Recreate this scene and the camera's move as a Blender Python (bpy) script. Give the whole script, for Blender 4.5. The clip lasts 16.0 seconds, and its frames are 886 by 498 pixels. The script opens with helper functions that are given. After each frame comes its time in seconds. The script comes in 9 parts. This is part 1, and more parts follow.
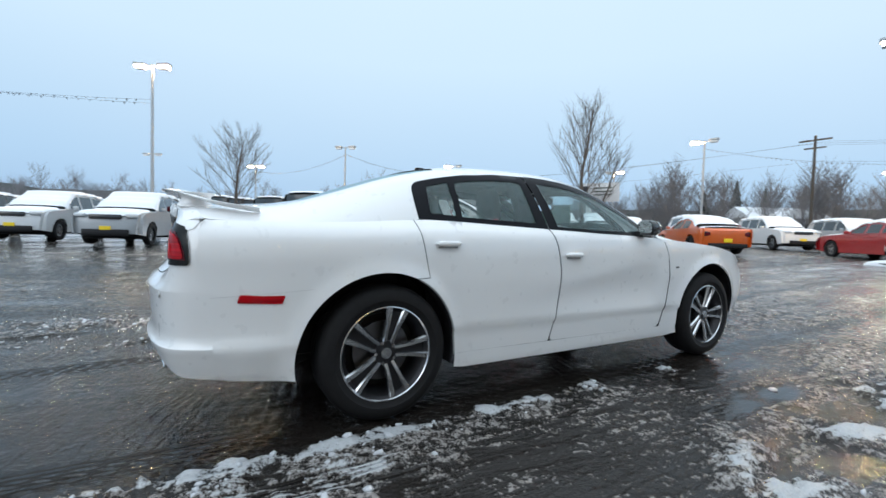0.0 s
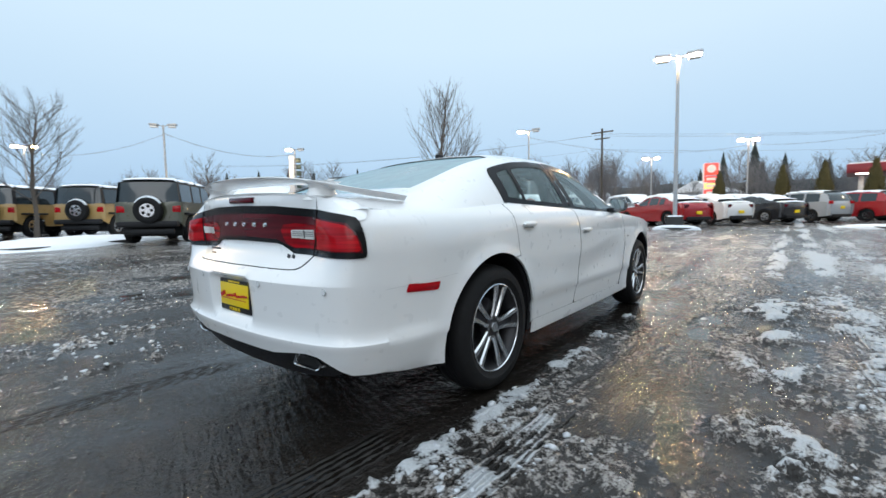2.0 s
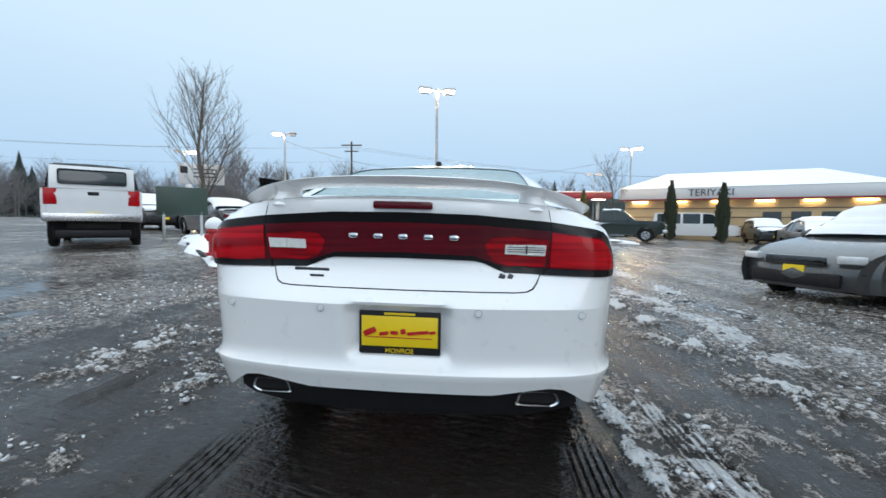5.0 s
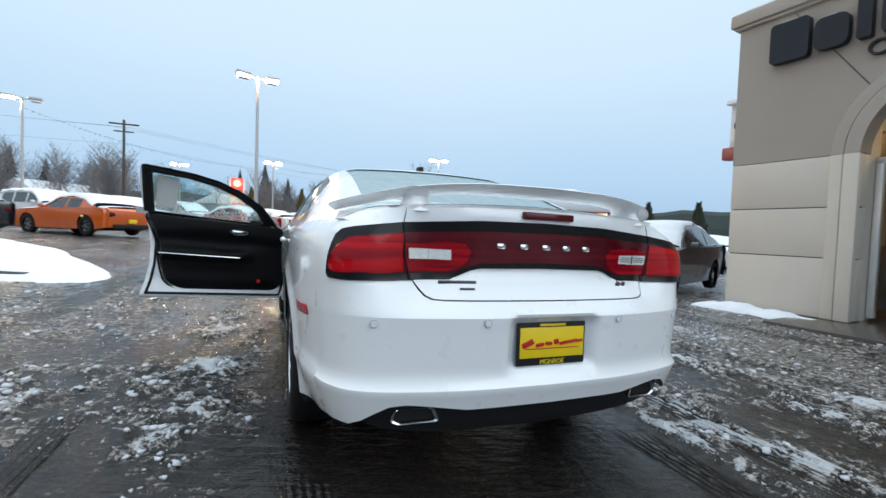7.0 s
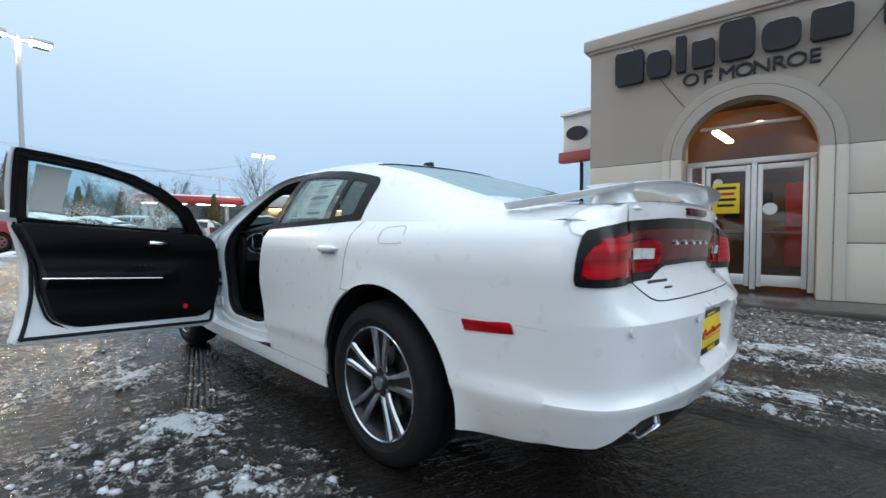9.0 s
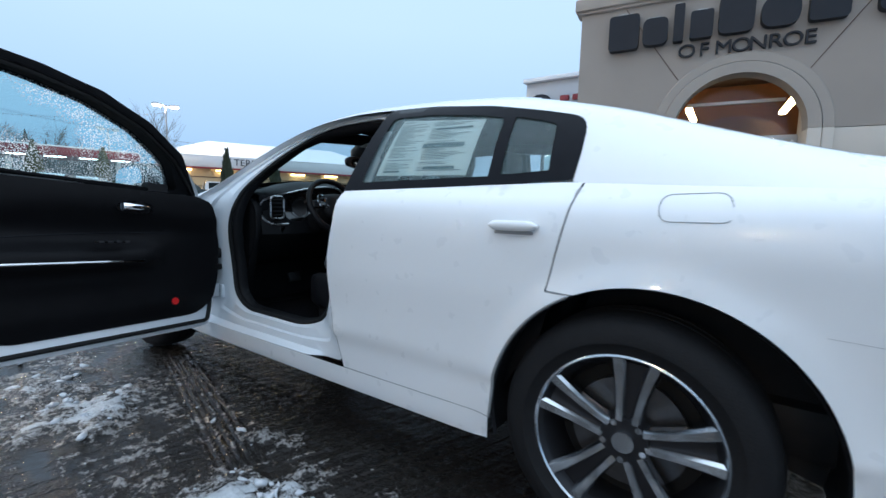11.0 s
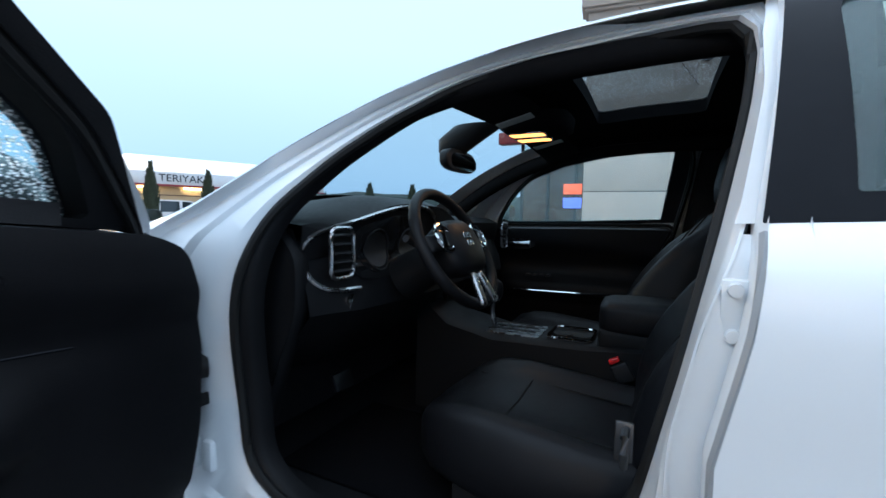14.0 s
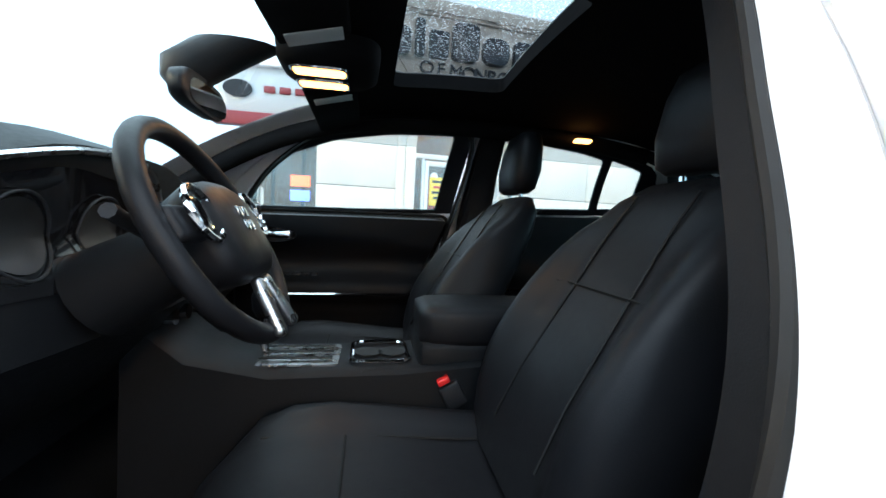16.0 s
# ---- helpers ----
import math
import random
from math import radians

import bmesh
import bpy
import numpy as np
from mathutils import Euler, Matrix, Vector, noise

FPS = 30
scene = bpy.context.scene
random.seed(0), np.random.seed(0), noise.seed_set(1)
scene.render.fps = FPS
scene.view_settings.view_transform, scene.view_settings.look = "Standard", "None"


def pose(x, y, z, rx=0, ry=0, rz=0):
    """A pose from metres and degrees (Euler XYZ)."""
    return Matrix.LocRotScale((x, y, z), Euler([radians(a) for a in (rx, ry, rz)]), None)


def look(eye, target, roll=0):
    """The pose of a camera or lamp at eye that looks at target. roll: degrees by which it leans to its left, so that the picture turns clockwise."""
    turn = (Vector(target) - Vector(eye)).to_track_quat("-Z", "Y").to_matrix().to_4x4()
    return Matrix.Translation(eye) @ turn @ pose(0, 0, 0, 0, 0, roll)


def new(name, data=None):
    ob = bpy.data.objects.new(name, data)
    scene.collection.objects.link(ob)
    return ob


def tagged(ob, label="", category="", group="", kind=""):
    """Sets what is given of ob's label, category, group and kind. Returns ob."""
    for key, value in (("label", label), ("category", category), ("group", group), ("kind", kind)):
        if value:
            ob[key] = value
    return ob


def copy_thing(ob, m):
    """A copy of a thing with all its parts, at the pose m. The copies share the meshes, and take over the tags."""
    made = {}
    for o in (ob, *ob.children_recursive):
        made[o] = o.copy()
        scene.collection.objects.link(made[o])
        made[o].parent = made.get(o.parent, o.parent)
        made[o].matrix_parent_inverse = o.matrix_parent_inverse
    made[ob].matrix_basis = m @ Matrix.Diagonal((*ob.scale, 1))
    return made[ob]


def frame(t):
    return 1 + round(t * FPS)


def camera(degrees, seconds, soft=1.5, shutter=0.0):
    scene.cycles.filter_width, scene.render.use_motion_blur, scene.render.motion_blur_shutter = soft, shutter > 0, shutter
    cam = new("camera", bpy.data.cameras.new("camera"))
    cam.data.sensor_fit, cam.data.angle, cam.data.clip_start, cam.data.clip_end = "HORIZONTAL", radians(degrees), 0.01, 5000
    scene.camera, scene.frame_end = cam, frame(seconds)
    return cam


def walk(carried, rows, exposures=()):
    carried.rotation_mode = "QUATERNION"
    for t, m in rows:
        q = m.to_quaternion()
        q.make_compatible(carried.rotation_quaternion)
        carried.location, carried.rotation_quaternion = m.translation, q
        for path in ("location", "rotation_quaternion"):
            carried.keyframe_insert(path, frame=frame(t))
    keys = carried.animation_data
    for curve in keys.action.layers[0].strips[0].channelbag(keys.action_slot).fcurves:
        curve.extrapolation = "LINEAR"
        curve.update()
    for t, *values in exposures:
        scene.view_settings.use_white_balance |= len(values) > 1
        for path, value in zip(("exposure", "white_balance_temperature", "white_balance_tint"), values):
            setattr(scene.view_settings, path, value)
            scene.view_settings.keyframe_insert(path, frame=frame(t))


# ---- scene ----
cam = camera(91.8, 16.0, soft=1.5, shutter=0.3)
PATH = [
    (0, (3.044, -0.891, 1.036), (1.309, 0.102, 0.957), 1.6),
    (0.5, (2.907, -1.249, 1.038), (1.303, -0.061, 0.914), 0.5),
    (1, (2.696, -1.544, 1.017), (1.211, -0.213, 0.87), 0.6),
    (1.5, (2.466, -1.826, 1.009), (1.06, -0.408, 0.898), 0.7),
    (2, (2.231, -2.136, 1.022), (0.982, -0.58, 0.875), -1.0),
    (2.5, (1.929, -2.339, 1.024), (0.815, -0.682, 0.893), -0.1),
    (3, (1.625, -2.511, 1.027), (0.612, -0.792, 0.897), 0.9),
    (3.5, (1.319, -2.714, 1.041), (0.529, -0.881, 0.917), 0.4),
    (4, (1.002, -2.785, 1.038), (0.458, -0.863, 0.928), 0.7),
    (4.2, (0.86, -2.78, 1.047), (0.397, -0.838, 0.93), 0.5),
    (6.3, (-0.589, -2.595, 1.055), (-0.161, -0.644, 0.956), 2.4),
    (6.5, (-0.711, -2.59, 1.055), (-0.186, -0.662, 0.968), 2.5),
    (7, (-1.025, -2.474, 1.055), (-0.283, -0.618, 0.974), 2.0),
    (7.5, (-1.298, -2.287, 1.037), (-0.361, -0.522, 0.965), 2.5),
    (8, (-1.596, -2.086, 1.042), (-0.456, -0.445, 0.946), 2.3),
    (8.2, (-1.711, -2.003, 1.057), (-0.501, -0.413, 0.973), 0.9),
    (10.3, (-2.225, -0.643, 1.027), (-0.599, 0.507, 0.845), 1.4),
    (10.5, (-2.204, -0.504, 1.026), (-0.558, 0.613, 0.814), 0.9),
    (11, (-2.152, -0.216, 1.036), (-0.507, 0.901, 0.822), 1.5),
    (11.5, (-2.092, 0.107, 1.048), (-0.396, 1.145, 0.838), 0.8),
    (12, (-2.01, 0.393, 1.041), (-0.296, 1.408, 0.86), 1.3),
    (12.5, (-1.888, 0.668, 1.05), (-0.259, 1.819, 0.898), 2.1),
    (13, (-1.787, 0.924, 1.066), (-0.202, 2.135, 0.932), 1.3),
    (13.5, (-1.671, 1.129, 1.067), (0.016, 2.191, 0.911), 0.1),
    (14, (-1.497, 1.258, 1.072), (0.29, 2.145, 0.937), 0.9),
    (14.5, (-1.344, 1.305, 1.062), (0.523, 2.007, 0.918), 0.9),
    (15, (-1.234, 1.386, 1.054), (0.735, 1.72, 0.934), 1.2),
    (15.5, (-1.155, 1.492, 1.041), (0.837, 1.414, 0.882), 2.4),
    (16, (-1.103, 1.539, 1.025), (0.864, 1.196, 0.91), 2.7),
]
walk(cam, [(t, look(eye, target, roll)) for t, eye, target, roll in PATH],
     exposures=[(0, -.10, 6350, 10), (2, -.10, 6430, 10), (8.2, -.12, 6330, 10), (10.3, -.14, 5820, 10), (12, -.07, 5650, 10), (13, .0, 5650, 10), (14, .22, 5680, 10), (14.6, .50, 5800, 10), (15.2, .92, 5960, 10), (15.6, 1.34, 6100, 10), (16, 1.66, 6220, 10)])

# ---- light ----
world = bpy.data.worlds.new("overcast_dusk")
scene.world = world
world.use_nodes = True
wn, wl = world.node_tree.nodes, world.node_tree.links
wn.clear()
w_out = wn.new("ShaderNodeOutputWorld")
w_bg = wn.new("ShaderNodeBackground")
w_sky = wn.new("ShaderNodeTexSky")
w_sky.sky_type = 'NISHITA'
w_sky.sun_disc = False
w_sky.sun_elevation = radians(14)
w_sky.sun_rotation = radians(152)
w_sky.air_density, w_sky.dust_density, w_sky.ozone_density = 1.0, 2.0, 2.0
w_tc = wn.new("ShaderNodeTexCoord")
w_sep = wn.new("ShaderNodeSeparateXYZ")
w_ramp = wn.new("ShaderNodeValToRGB")
w_ramp.color_ramp.elements[0].position = 0.0
w_ramp.color_ramp.elements[0].color = (0.378, 0.560, 0.787, 1)
w_ramp.color_ramp.elements[1].position = 1.0
w_ramp.color_ramp.elements[1].color = (1.654, 1.880, 2.049, 1)
e = w_ramp.color_ramp.elements.new(0.50)
e.color = (0.728, 0.900, 1.025, 1)
e = w_ramp.color_ramp.elements.new(0.12)
e.color = (0.491, 0.690, 0.900, 1)
e = w_ramp.color_ramp.elements.new(0.35)
e.color = (0.680, 0.860, 1.004, 1)
w_cl = wn.new("ShaderNodeTexNoise")
w_cl.inputs["Scale"].default_value = 1.3
w_cl.inputs["Detail"].default_value = 3
w_mixc = wn.new("ShaderNodeMix")
w_mixc.data_type = 'RGBA'
w_mixc.blend_type = 'OVERLAY'
w_mixc.inputs[0].default_value = 0.12
w_mix = wn.new("ShaderNodeMix")
w_mix.data_type = 'RGBA'
w_mix.inputs[0].default_value = 0.93
w_scale = wn.new("ShaderNodeVectorMath")
w_scale.operation = 'SCALE'
w_scale.inputs[3].default_value = 0.10
wl.new(w_tc.outputs["Generated"], w_sep.inputs[0])
wl.new(w_sep.outputs["Z"], w_ramp.inputs[0])
wl.new(w_tc.outputs["Generated"], w_cl.inputs["Vector"])
wl.new(w_ramp.outputs[0], w_mixc.inputs[6])
wl.new(w_cl.outputs["Fac"], w_mixc.inputs[7])
wl.new(w_sky.outputs[0], w_scale.inputs[0])
wl.new(w_scale.outputs[0], w_mix.inputs[6])
wl.new(w_mixc.outputs[2], w_mix.inputs[7])
wl.new(w_mix.outputs[2], w_bg.inputs["Color"])
w_bg.inputs["Strength"].default_value = 1.12
wl.new(w_bg.outputs[0], w_out.inputs["Surface"])

sun_data = bpy.data.lights.new("sun", 'SUN')
sun_data.energy, sun_data.angle, sun_data.color = 0.6, radians(40), (0.96, 0.98, 1.0)
sun = new("sun", sun_data)
sun.matrix_world = look((0, 0, 30), (-9, 17, 20))

# ---- materials ----
def material(name, color, rough=0.5, metal=0.0, vary=0.12, scale=8.0, bump=0.0, bscale=60.0, coat=0.0, spec=0.5, sheen=0.0):
    """A plain painted, moulded or cast surface with slight variation at two scales."""
    m = bpy.data.materials.new(name)
    m.use_nodes = True
    n, l = m.node_tree.nodes, m.node_tree.links
    b = n["Principled BSDF"]
    b.inputs["Roughness"].default_value = rough
    b.inputs["Metallic"].default_value = metal
    b.inputs["Specular IOR Level"].default_value = spec
    if coat:
        b.inputs["Coat Weight"].default_value = coat
        b.inputs["Coat Roughness"].default_value = 0.03
    if sheen:
        b.inputs["Sheen Weight"].default_value = sheen
    tc = n.new("ShaderNodeTexCoord")
    if vary:
        a = n.new("ShaderNodeTexNoise")
        a.inputs["Scale"].default_value, a.inputs["Detail"].default_value = scale, 6
        l.new(tc.outputs["Object"], a.inputs["Vector"])
        mx = n.new("ShaderNodeMix")
        mx.data_type = 'RGBA'
        c = Vector(color[:3])
        mx.inputs[6].default_value = (*(c * (1 - vary)), 1)
        mx.inputs[7].default_value = (*[min(1, v) for v in c * (1 + vary)], 1)
        l.new(a.outputs["Fac"], mx.inputs[0])
        l.new(mx.outputs[2], b.inputs["Base Color"])
        r = n.new("ShaderNodeMapRange")
        r.inputs[3].default_value, r.inputs[4].default_value = max(0, rough - 0.08), min(1, rough + 0.08)
        a2 = n.new("ShaderNodeTexNoise")
        a2.inputs["Scale"].default_value = scale * 5
        l.new(tc.outputs["Object"], a2.inputs["Vector"])
        l.new(a2.outputs["Fac"], r.inputs[0])
        l.new(r.outputs[0], b.inputs["Roughness"])
    else:
        b.inputs["Base Color"].default_value = (*color[:3], 1)
    if bump:
        a3 = n.new("ShaderNodeTexNoise")
        a3.inputs["Scale"].default_value, a3.inputs["Detail"].default_value = bscale, 4
        l.new(tc.outputs["Object"], a3.inputs["Vector"])
        bp = n.new("ShaderNodeBump")
        bp.inputs["Strength"].default_value = bump
        bp.inputs["Distance"].default_value = 0.01
        l.new(a3.outputs["Fac"], bp.inputs["Height"])
        l.new(bp.outputs[0], b.inputs["Normal"])
    return m


def glass(name, color=(0.8, 0.9, 0.9), rough=0.0, drops=0.0, film=0.0, film_color=(.55, .72, .74), ior=1.5, bright=False):
    """A thin pane: clear or tinted, with its mirror of the sky."""
    m = bpy.data.materials.new(name)
    m.use_nodes = True
    n, l = m.node_tree.nodes, m.node_tree.links
    n.clear()
    out = n.new("ShaderNodeOutputMaterial")
    tr = n.new("ShaderNodeBsdfTransparent")
    tr.inputs[0].default_value = (*color, 1)
    gl = n.new("ShaderNodeBsdfGlossy")
    gl.inputs["Roughness"].default_value = rough
    fr = n.new("ShaderNodeFresnel")
    fr.inputs[0].default_value = ior
    mx = n.new("ShaderNodeMixShader")
    l.new(fr.outputs[0], mx.inputs[0])
    l.new(tr.outputs[0], mx.inputs[1])
    l.new(gl.outputs[0], mx.inputs[2])
    last = mx
    if drops:
        tc = n.new("ShaderNodeTexCoord")
        vo = n.new("ShaderNodeTexVoronoi")
        vo.inputs["Scale"].default_value = 140
        no = n.new("ShaderNodeTexNoise")
        no.inputs["Scale"].default_value = 5
        no.inputs["Detail"].default_value = 4
        l.new(tc.outputs["Object"], vo.inputs["Vector"])
        l.new(tc.outputs["Object"], no.inputs["Vector"])
        r1 = n.new("ShaderNodeMapRange")
        r1.inputs[1].default_value, r1.inputs[2].default_value = 0.35, 0.2
        l.new(vo.outputs["Distance"], r1.inputs[0])
        r2 = n.new("ShaderNodeMapRange")
        r2.inputs[1].default_value, r2.inputs[2].default_value = 0.36, 0.52
        r2.inputs[4].default_value = drops
        if bright:
            sp = n.new("ShaderNodeSeparateXYZ")
            l.new(tc.outputs["Object"], sp.inputs[0])

            def level(a, b, c):
                """a * y + b * z + c over the pane."""
                q1, q2 = n.new("ShaderNodeMath"), n.new("ShaderNodeMath")
                q1.operation = q2.operation = 'MULTIPLY_ADD'
                q1.inputs[1].default_value, q1.inputs[2].default_value = a, c
                l.new(sp.outputs[1], q1.inputs[0])
                q2.inputs[1].default_value = b
                l.new(sp.outputs[2], q2.inputs[0])
                l.new(q1.outputs[0], q2.inputs[2])
                return q2.outputs[0]
            most = n.new("ShaderNodeMath")
            most.operation = 'MAXIMUM'
            l.new(level(1.2, 2.16, -4.78), most.inputs[0])
            l.new(level(.05, -1.2, 1.24), most.inputs[1])
            s2_ = n.new("ShaderNodeMath")
            l.new(most.outputs[0], s2_.inputs[0])
            l.new(no.outputs["Fac"], s2_.inputs[1])
            l.new(s2_.outputs[0], r2.inputs[0])
            vo.inputs["Scale"].default_value = 165
            r1.inputs[1].default_value, r1.inputs[2].default_value = 0.50, 0.26
        else:
            l.new(no.outputs["Fac"], r2.inputs[0])
        mu = n.new("ShaderNodeMath")
        mu.operation = 'MULTIPLY'
        l.new(r1.outputs[0], mu.inputs[0])
        l.new(r2.outputs[0], mu.inputs[1])
        df = n.new("ShaderNodeBsdfTranslucent") if bright else n.new("ShaderNodeBsdfRefraction")
        if bright:
            df.inputs[0].default_value = (.92, .95, .95, 1)
        else:
            df.inputs["IOR"].default_value = 1.12
            df.inputs["Roughness"].default_value = 0.22
        m2 = n.new("ShaderNodeMixShader")
        l.new(mu.outputs[0], m2.inputs[0])
        l.new(mx.outputs[0], m2.inputs[1])
        l.new(df.outputs[0], m2.inputs[2])
        last = m2
    if film:
        fd_ = n.new("ShaderNodeBsdfDiffuse")
        fd_.inputs[0].default_value = (*film_color, 1)
        ft = n.new("ShaderNodeBsdfTranslucent")
        ft.inputs[0].default_value = (*film_color, 1)
        fm = n.new("ShaderNodeMixShader")
        l.new(fd_.outputs[0], fm.inputs[1])
        l.new(ft.outputs[0], fm.inputs[2])
        tcf = n.new("ShaderNodeTexCoord")
        nf_ = n.new("ShaderNodeTexNoise")
        nf_.inputs["Scale"].default_value, nf_.inputs["Detail"].default_value = 7, 6
        l.new(tcf.outputs["Object"], nf_.inputs["Vector"])
        rf_ = n.new("ShaderNodeMapRange")
        rf_.inputs[1].default_value, rf_.inputs[2].default_value = .3, .7
        rf_.inputs[3].default_value, rf_.inputs[4].default_value = film * .75, film * 1.25
        l.new(nf_.outputs["Fac"], rf_.inputs[0])
        m3 = n.new("ShaderNodeMixShader")
        l.new(rf_.outputs[0], m3.inputs[0])
        l.new(last.outputs[0], m3.inputs[1])
        l.new(fm.outputs[0], m3.inputs[2])
        last = m3
    l.new(last.outputs[0], out.inputs[0])
    return m


def emitter(name, color, strength):
    m = bpy.data.materials.new(name)
    m.use_nodes = True
    b = m.node_tree.nodes["Principled BSDF"]
    b.inputs["Base Color"].default_value = (*color, 1)
    b.inputs["Emission Color"].default_value = (*color, 1)
    b.inputs["Emission Strength"].default_value = strength
    return m


WHITE = material("white_car_paint", (0.84, 0.85, 0.86), 0.30, vary=0.015, scale=3, coat=1.0)
# same white as the body, with the openings' shade put into a darker tone
WHITE_SHADED = material("shaded_white_paint", (0.73, 0.75, 0.77), 0.38, vary=0.04, scale=6, coat=0.6)
BLACK = material("black_plastic", (0.018, 0.018, 0.02), 0.45, vary=0.25, scale=20, bump=0.15, bscale=300, spec=0.2)
SURROUND = material("black_lamp_surround", (0.006, 0.006, 0.007), 0.22, vary=0.1, spec=0.25)
GLOSSBLACK = material("gloss_black_trim", (0.008, 0.008, 0.009), 0.08, vary=0.1, coat=1.0)
DARKTRIM = material("satin_charcoal_trim", (0.013, 0.014, 0.017), 0.2, vary=0.2, scale=15, spec=0.05)
RUBBER = material("tyre_rubber", (0.011, 0.011, 0.012), 0.7, vary=0.3, scale=25, bump=0.2, bscale=150, spec=0.22)
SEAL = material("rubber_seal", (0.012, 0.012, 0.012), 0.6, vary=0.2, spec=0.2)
SEAMGREY = material("body_seam_grey", (0.30, 0.31, 0.32), 0.6, vary=0.1)
CHROME = material("chrome", (0.75, 0.75, 0.76), 0.07, 1.0, vary=0.05)
ALLOY = material("polished_alloy", (0.60, 0.61, 0.63), 0.20, 1.0, vary=0.08, scale=12)
ALLOYDARK = material("painted_alloy_pocket", (0.022, 0.022, 0.025), 0.4, 0.5, vary=0.15)
STEEL = material("brake_steel", (0.11, 0.11, 0.115), 0.45, 1.0, vary=0.2, scale=30)


def ribbed_lens(name, color, low, rough=0.06, spec=0.25):
    """Moulded lamp plastic: level ribs and cloudy depth."""
    m = material(name, color, rough, vary=0.3, scale=14, spec=spec)
    n, l = m.node_tree.nodes, m.node_tree.links
    b = n["Principled BSDF"]
    tc = n.new("ShaderNodeTexCoord")
    mp = n.new("ShaderNodeMapping")
    mp.inputs["Scale"].default_value = (2.5, 2.5, 55)
    no = n.new("ShaderNodeTexNoise")
    no.inputs["Scale"].default_value, no.inputs["Detail"].default_value = 1.0, 3
    l.new(tc.outputs["Object"], mp.inputs[0])
    l.new(mp.outputs[0], no.inputs["Vector"])
    rp = n.new("ShaderNodeValToRGB")
    rp.color_ramp.elements[0].position, rp.color_ramp.elements[0].color = .36, (*low, 1)
    rp.color_ramp.elements[1].position, rp.color_ramp.elements[1].color = .64, (*color, 1)
    l.new(no.outputs["Fac"], rp.inputs[0])
    l.new(rp.outputs[0], b.inputs["Base Color"])
    return m


REDLENS = ribbed_lens("red_lens", (0.52, 0.004, 0.010), (0.24, 0.002, 0.006))
REDMID = ribbed_lens("red_inner_lens", (0.40, 0.003, 0.010), (0.15, 0.002, 0.006))
REDDARK = ribbed_lens("dark_red_lens", (0.105, 0.002, 0.008), (0.065, 0.001, 0.006), spec=0.35)
WHITELENS = material("clear_lens", (0.72, 0.72, 0.70), 0.12, vary=0.25, scale=60, coat=1.0)
GLASS_T = glass("tinted_glass", (0.94, 0.99, 0.98), film=0.20, film_color=(.46, .70, .72))
GLASS_C = glass("clear_glass", (0.74, 0.85, 0.85))
GLASS_D = glass("wet_glass", (0.56, 0.76, 0.78), drops=0.9, film=0.10, ior=1.22, bright=True)
GLASS_R = glass("rear_glass", (0.40, 0.56, 0.56), rough=0.03, film=0.42, film_color=(.34, .62, .68))
MIRROR = material("mirror", (0.85, 0.87, 0.88), 0.02, 1.0, vary=0)
LEATHER = material("black_leather", (0.0075, 0.0075, 0.009), 0.46, vary=0.25, scale=10, bump=0.08, bscale=420, spec=0.2)
CLOTHBLK = material("black_carpet", (0.005, 0.005, 0.006), 0.95, vary=0.4, scale=40, bump=0.5, bscale=400, spec=0.05)
HEADLINER = material("dark_headliner_cloth", (0.010, 0.010, 0.011), 0.95, vary=0.2, scale=30, spec=0.05)
CARD = material("black_door_vinyl", (0.0045, 0.0045, 0.0055), 0.55, vary=0.3, scale=14, bump=0.1, bscale=420, spec=0.12)
DASH = material("soft_dash_plastic", (0.0064, 0.0068, 0.0080), 0.55, vary=0.2, scale=20, bump=0.08, bscale=420, spec=0.16)
SILVER = material("satin_silver_trim", (0.50, 0.50, 0.51), 0.28, 1.0, vary=0.06)
YELLOW = material("yellow_plate_print", (0.85, 0.60, 0.01), 0.4, vary=0.05)
REDINK = material("red_print", (0.50, 0.01, 0.015), 0.4, vary=0.05)
PAPER = material("white_paper", (0.72, 0.75, 0.73), 0.7, vary=0.04)
INK = material("grey_print", (0.10, 0.14, 0.15), 0.7, vary=0.1)
SNOW = material("fresh_snow", (0.80, 0.83, 0.87), 0.85, vary=0.05, scale=3, bump=0.6, bscale=14)
REDDOT = material("red_reflector", (0.7, 0.02, 0.02), 0.2, vary=0)


# ---- mesh helpers ----
def part(name, bm, mat, parent=None, label="", smooth=40):
    """Links a bmesh as one mesh object under a thing or part."""
    me = bpy.data.meshes.new(name)
    bm.normal_update()
    bm.to_mesh(me)
    bm.free()
    me.materials.append(mat)
    me.polygons.foreach_set("use_smooth", [smooth > 0] * len(me.polygons))
    if smooth > 0:
        me.set_sharp_from_angle(angle=radians(smooth))
    ob = new(name, me)
    if parent:
        ob.parent = parent
    if label:
        tagged(ob, label)
    return ob


def thing(name, label, category, m=None, group="", kind=""):
    ob = new(name)
    ob.empty_display_size = 0.2
    if m is not None:
        ob.matrix_basis = m
    return tagged(ob, label, category, group, kind)


def add_box(bm, c, s, r=0.0, m=None, seg=2):
    """Adds a box with centre c and sizes s, bevelled by r, turned by m about its centre."""
    t = Matrix.Translation(c) @ (m or Matrix()) @ Matrix.Diagonal((*s, 1))
    made = bmesh.ops.create_cube(bm, size=1, matrix=t)["verts"]
    if r > 0:
        edges = list({e for v in made for e in v.link_edges})
        bmesh.ops.bevel(bm, geom=edges, offset=r, segments=seg, affect='EDGES', profile=0.5)
    return bm


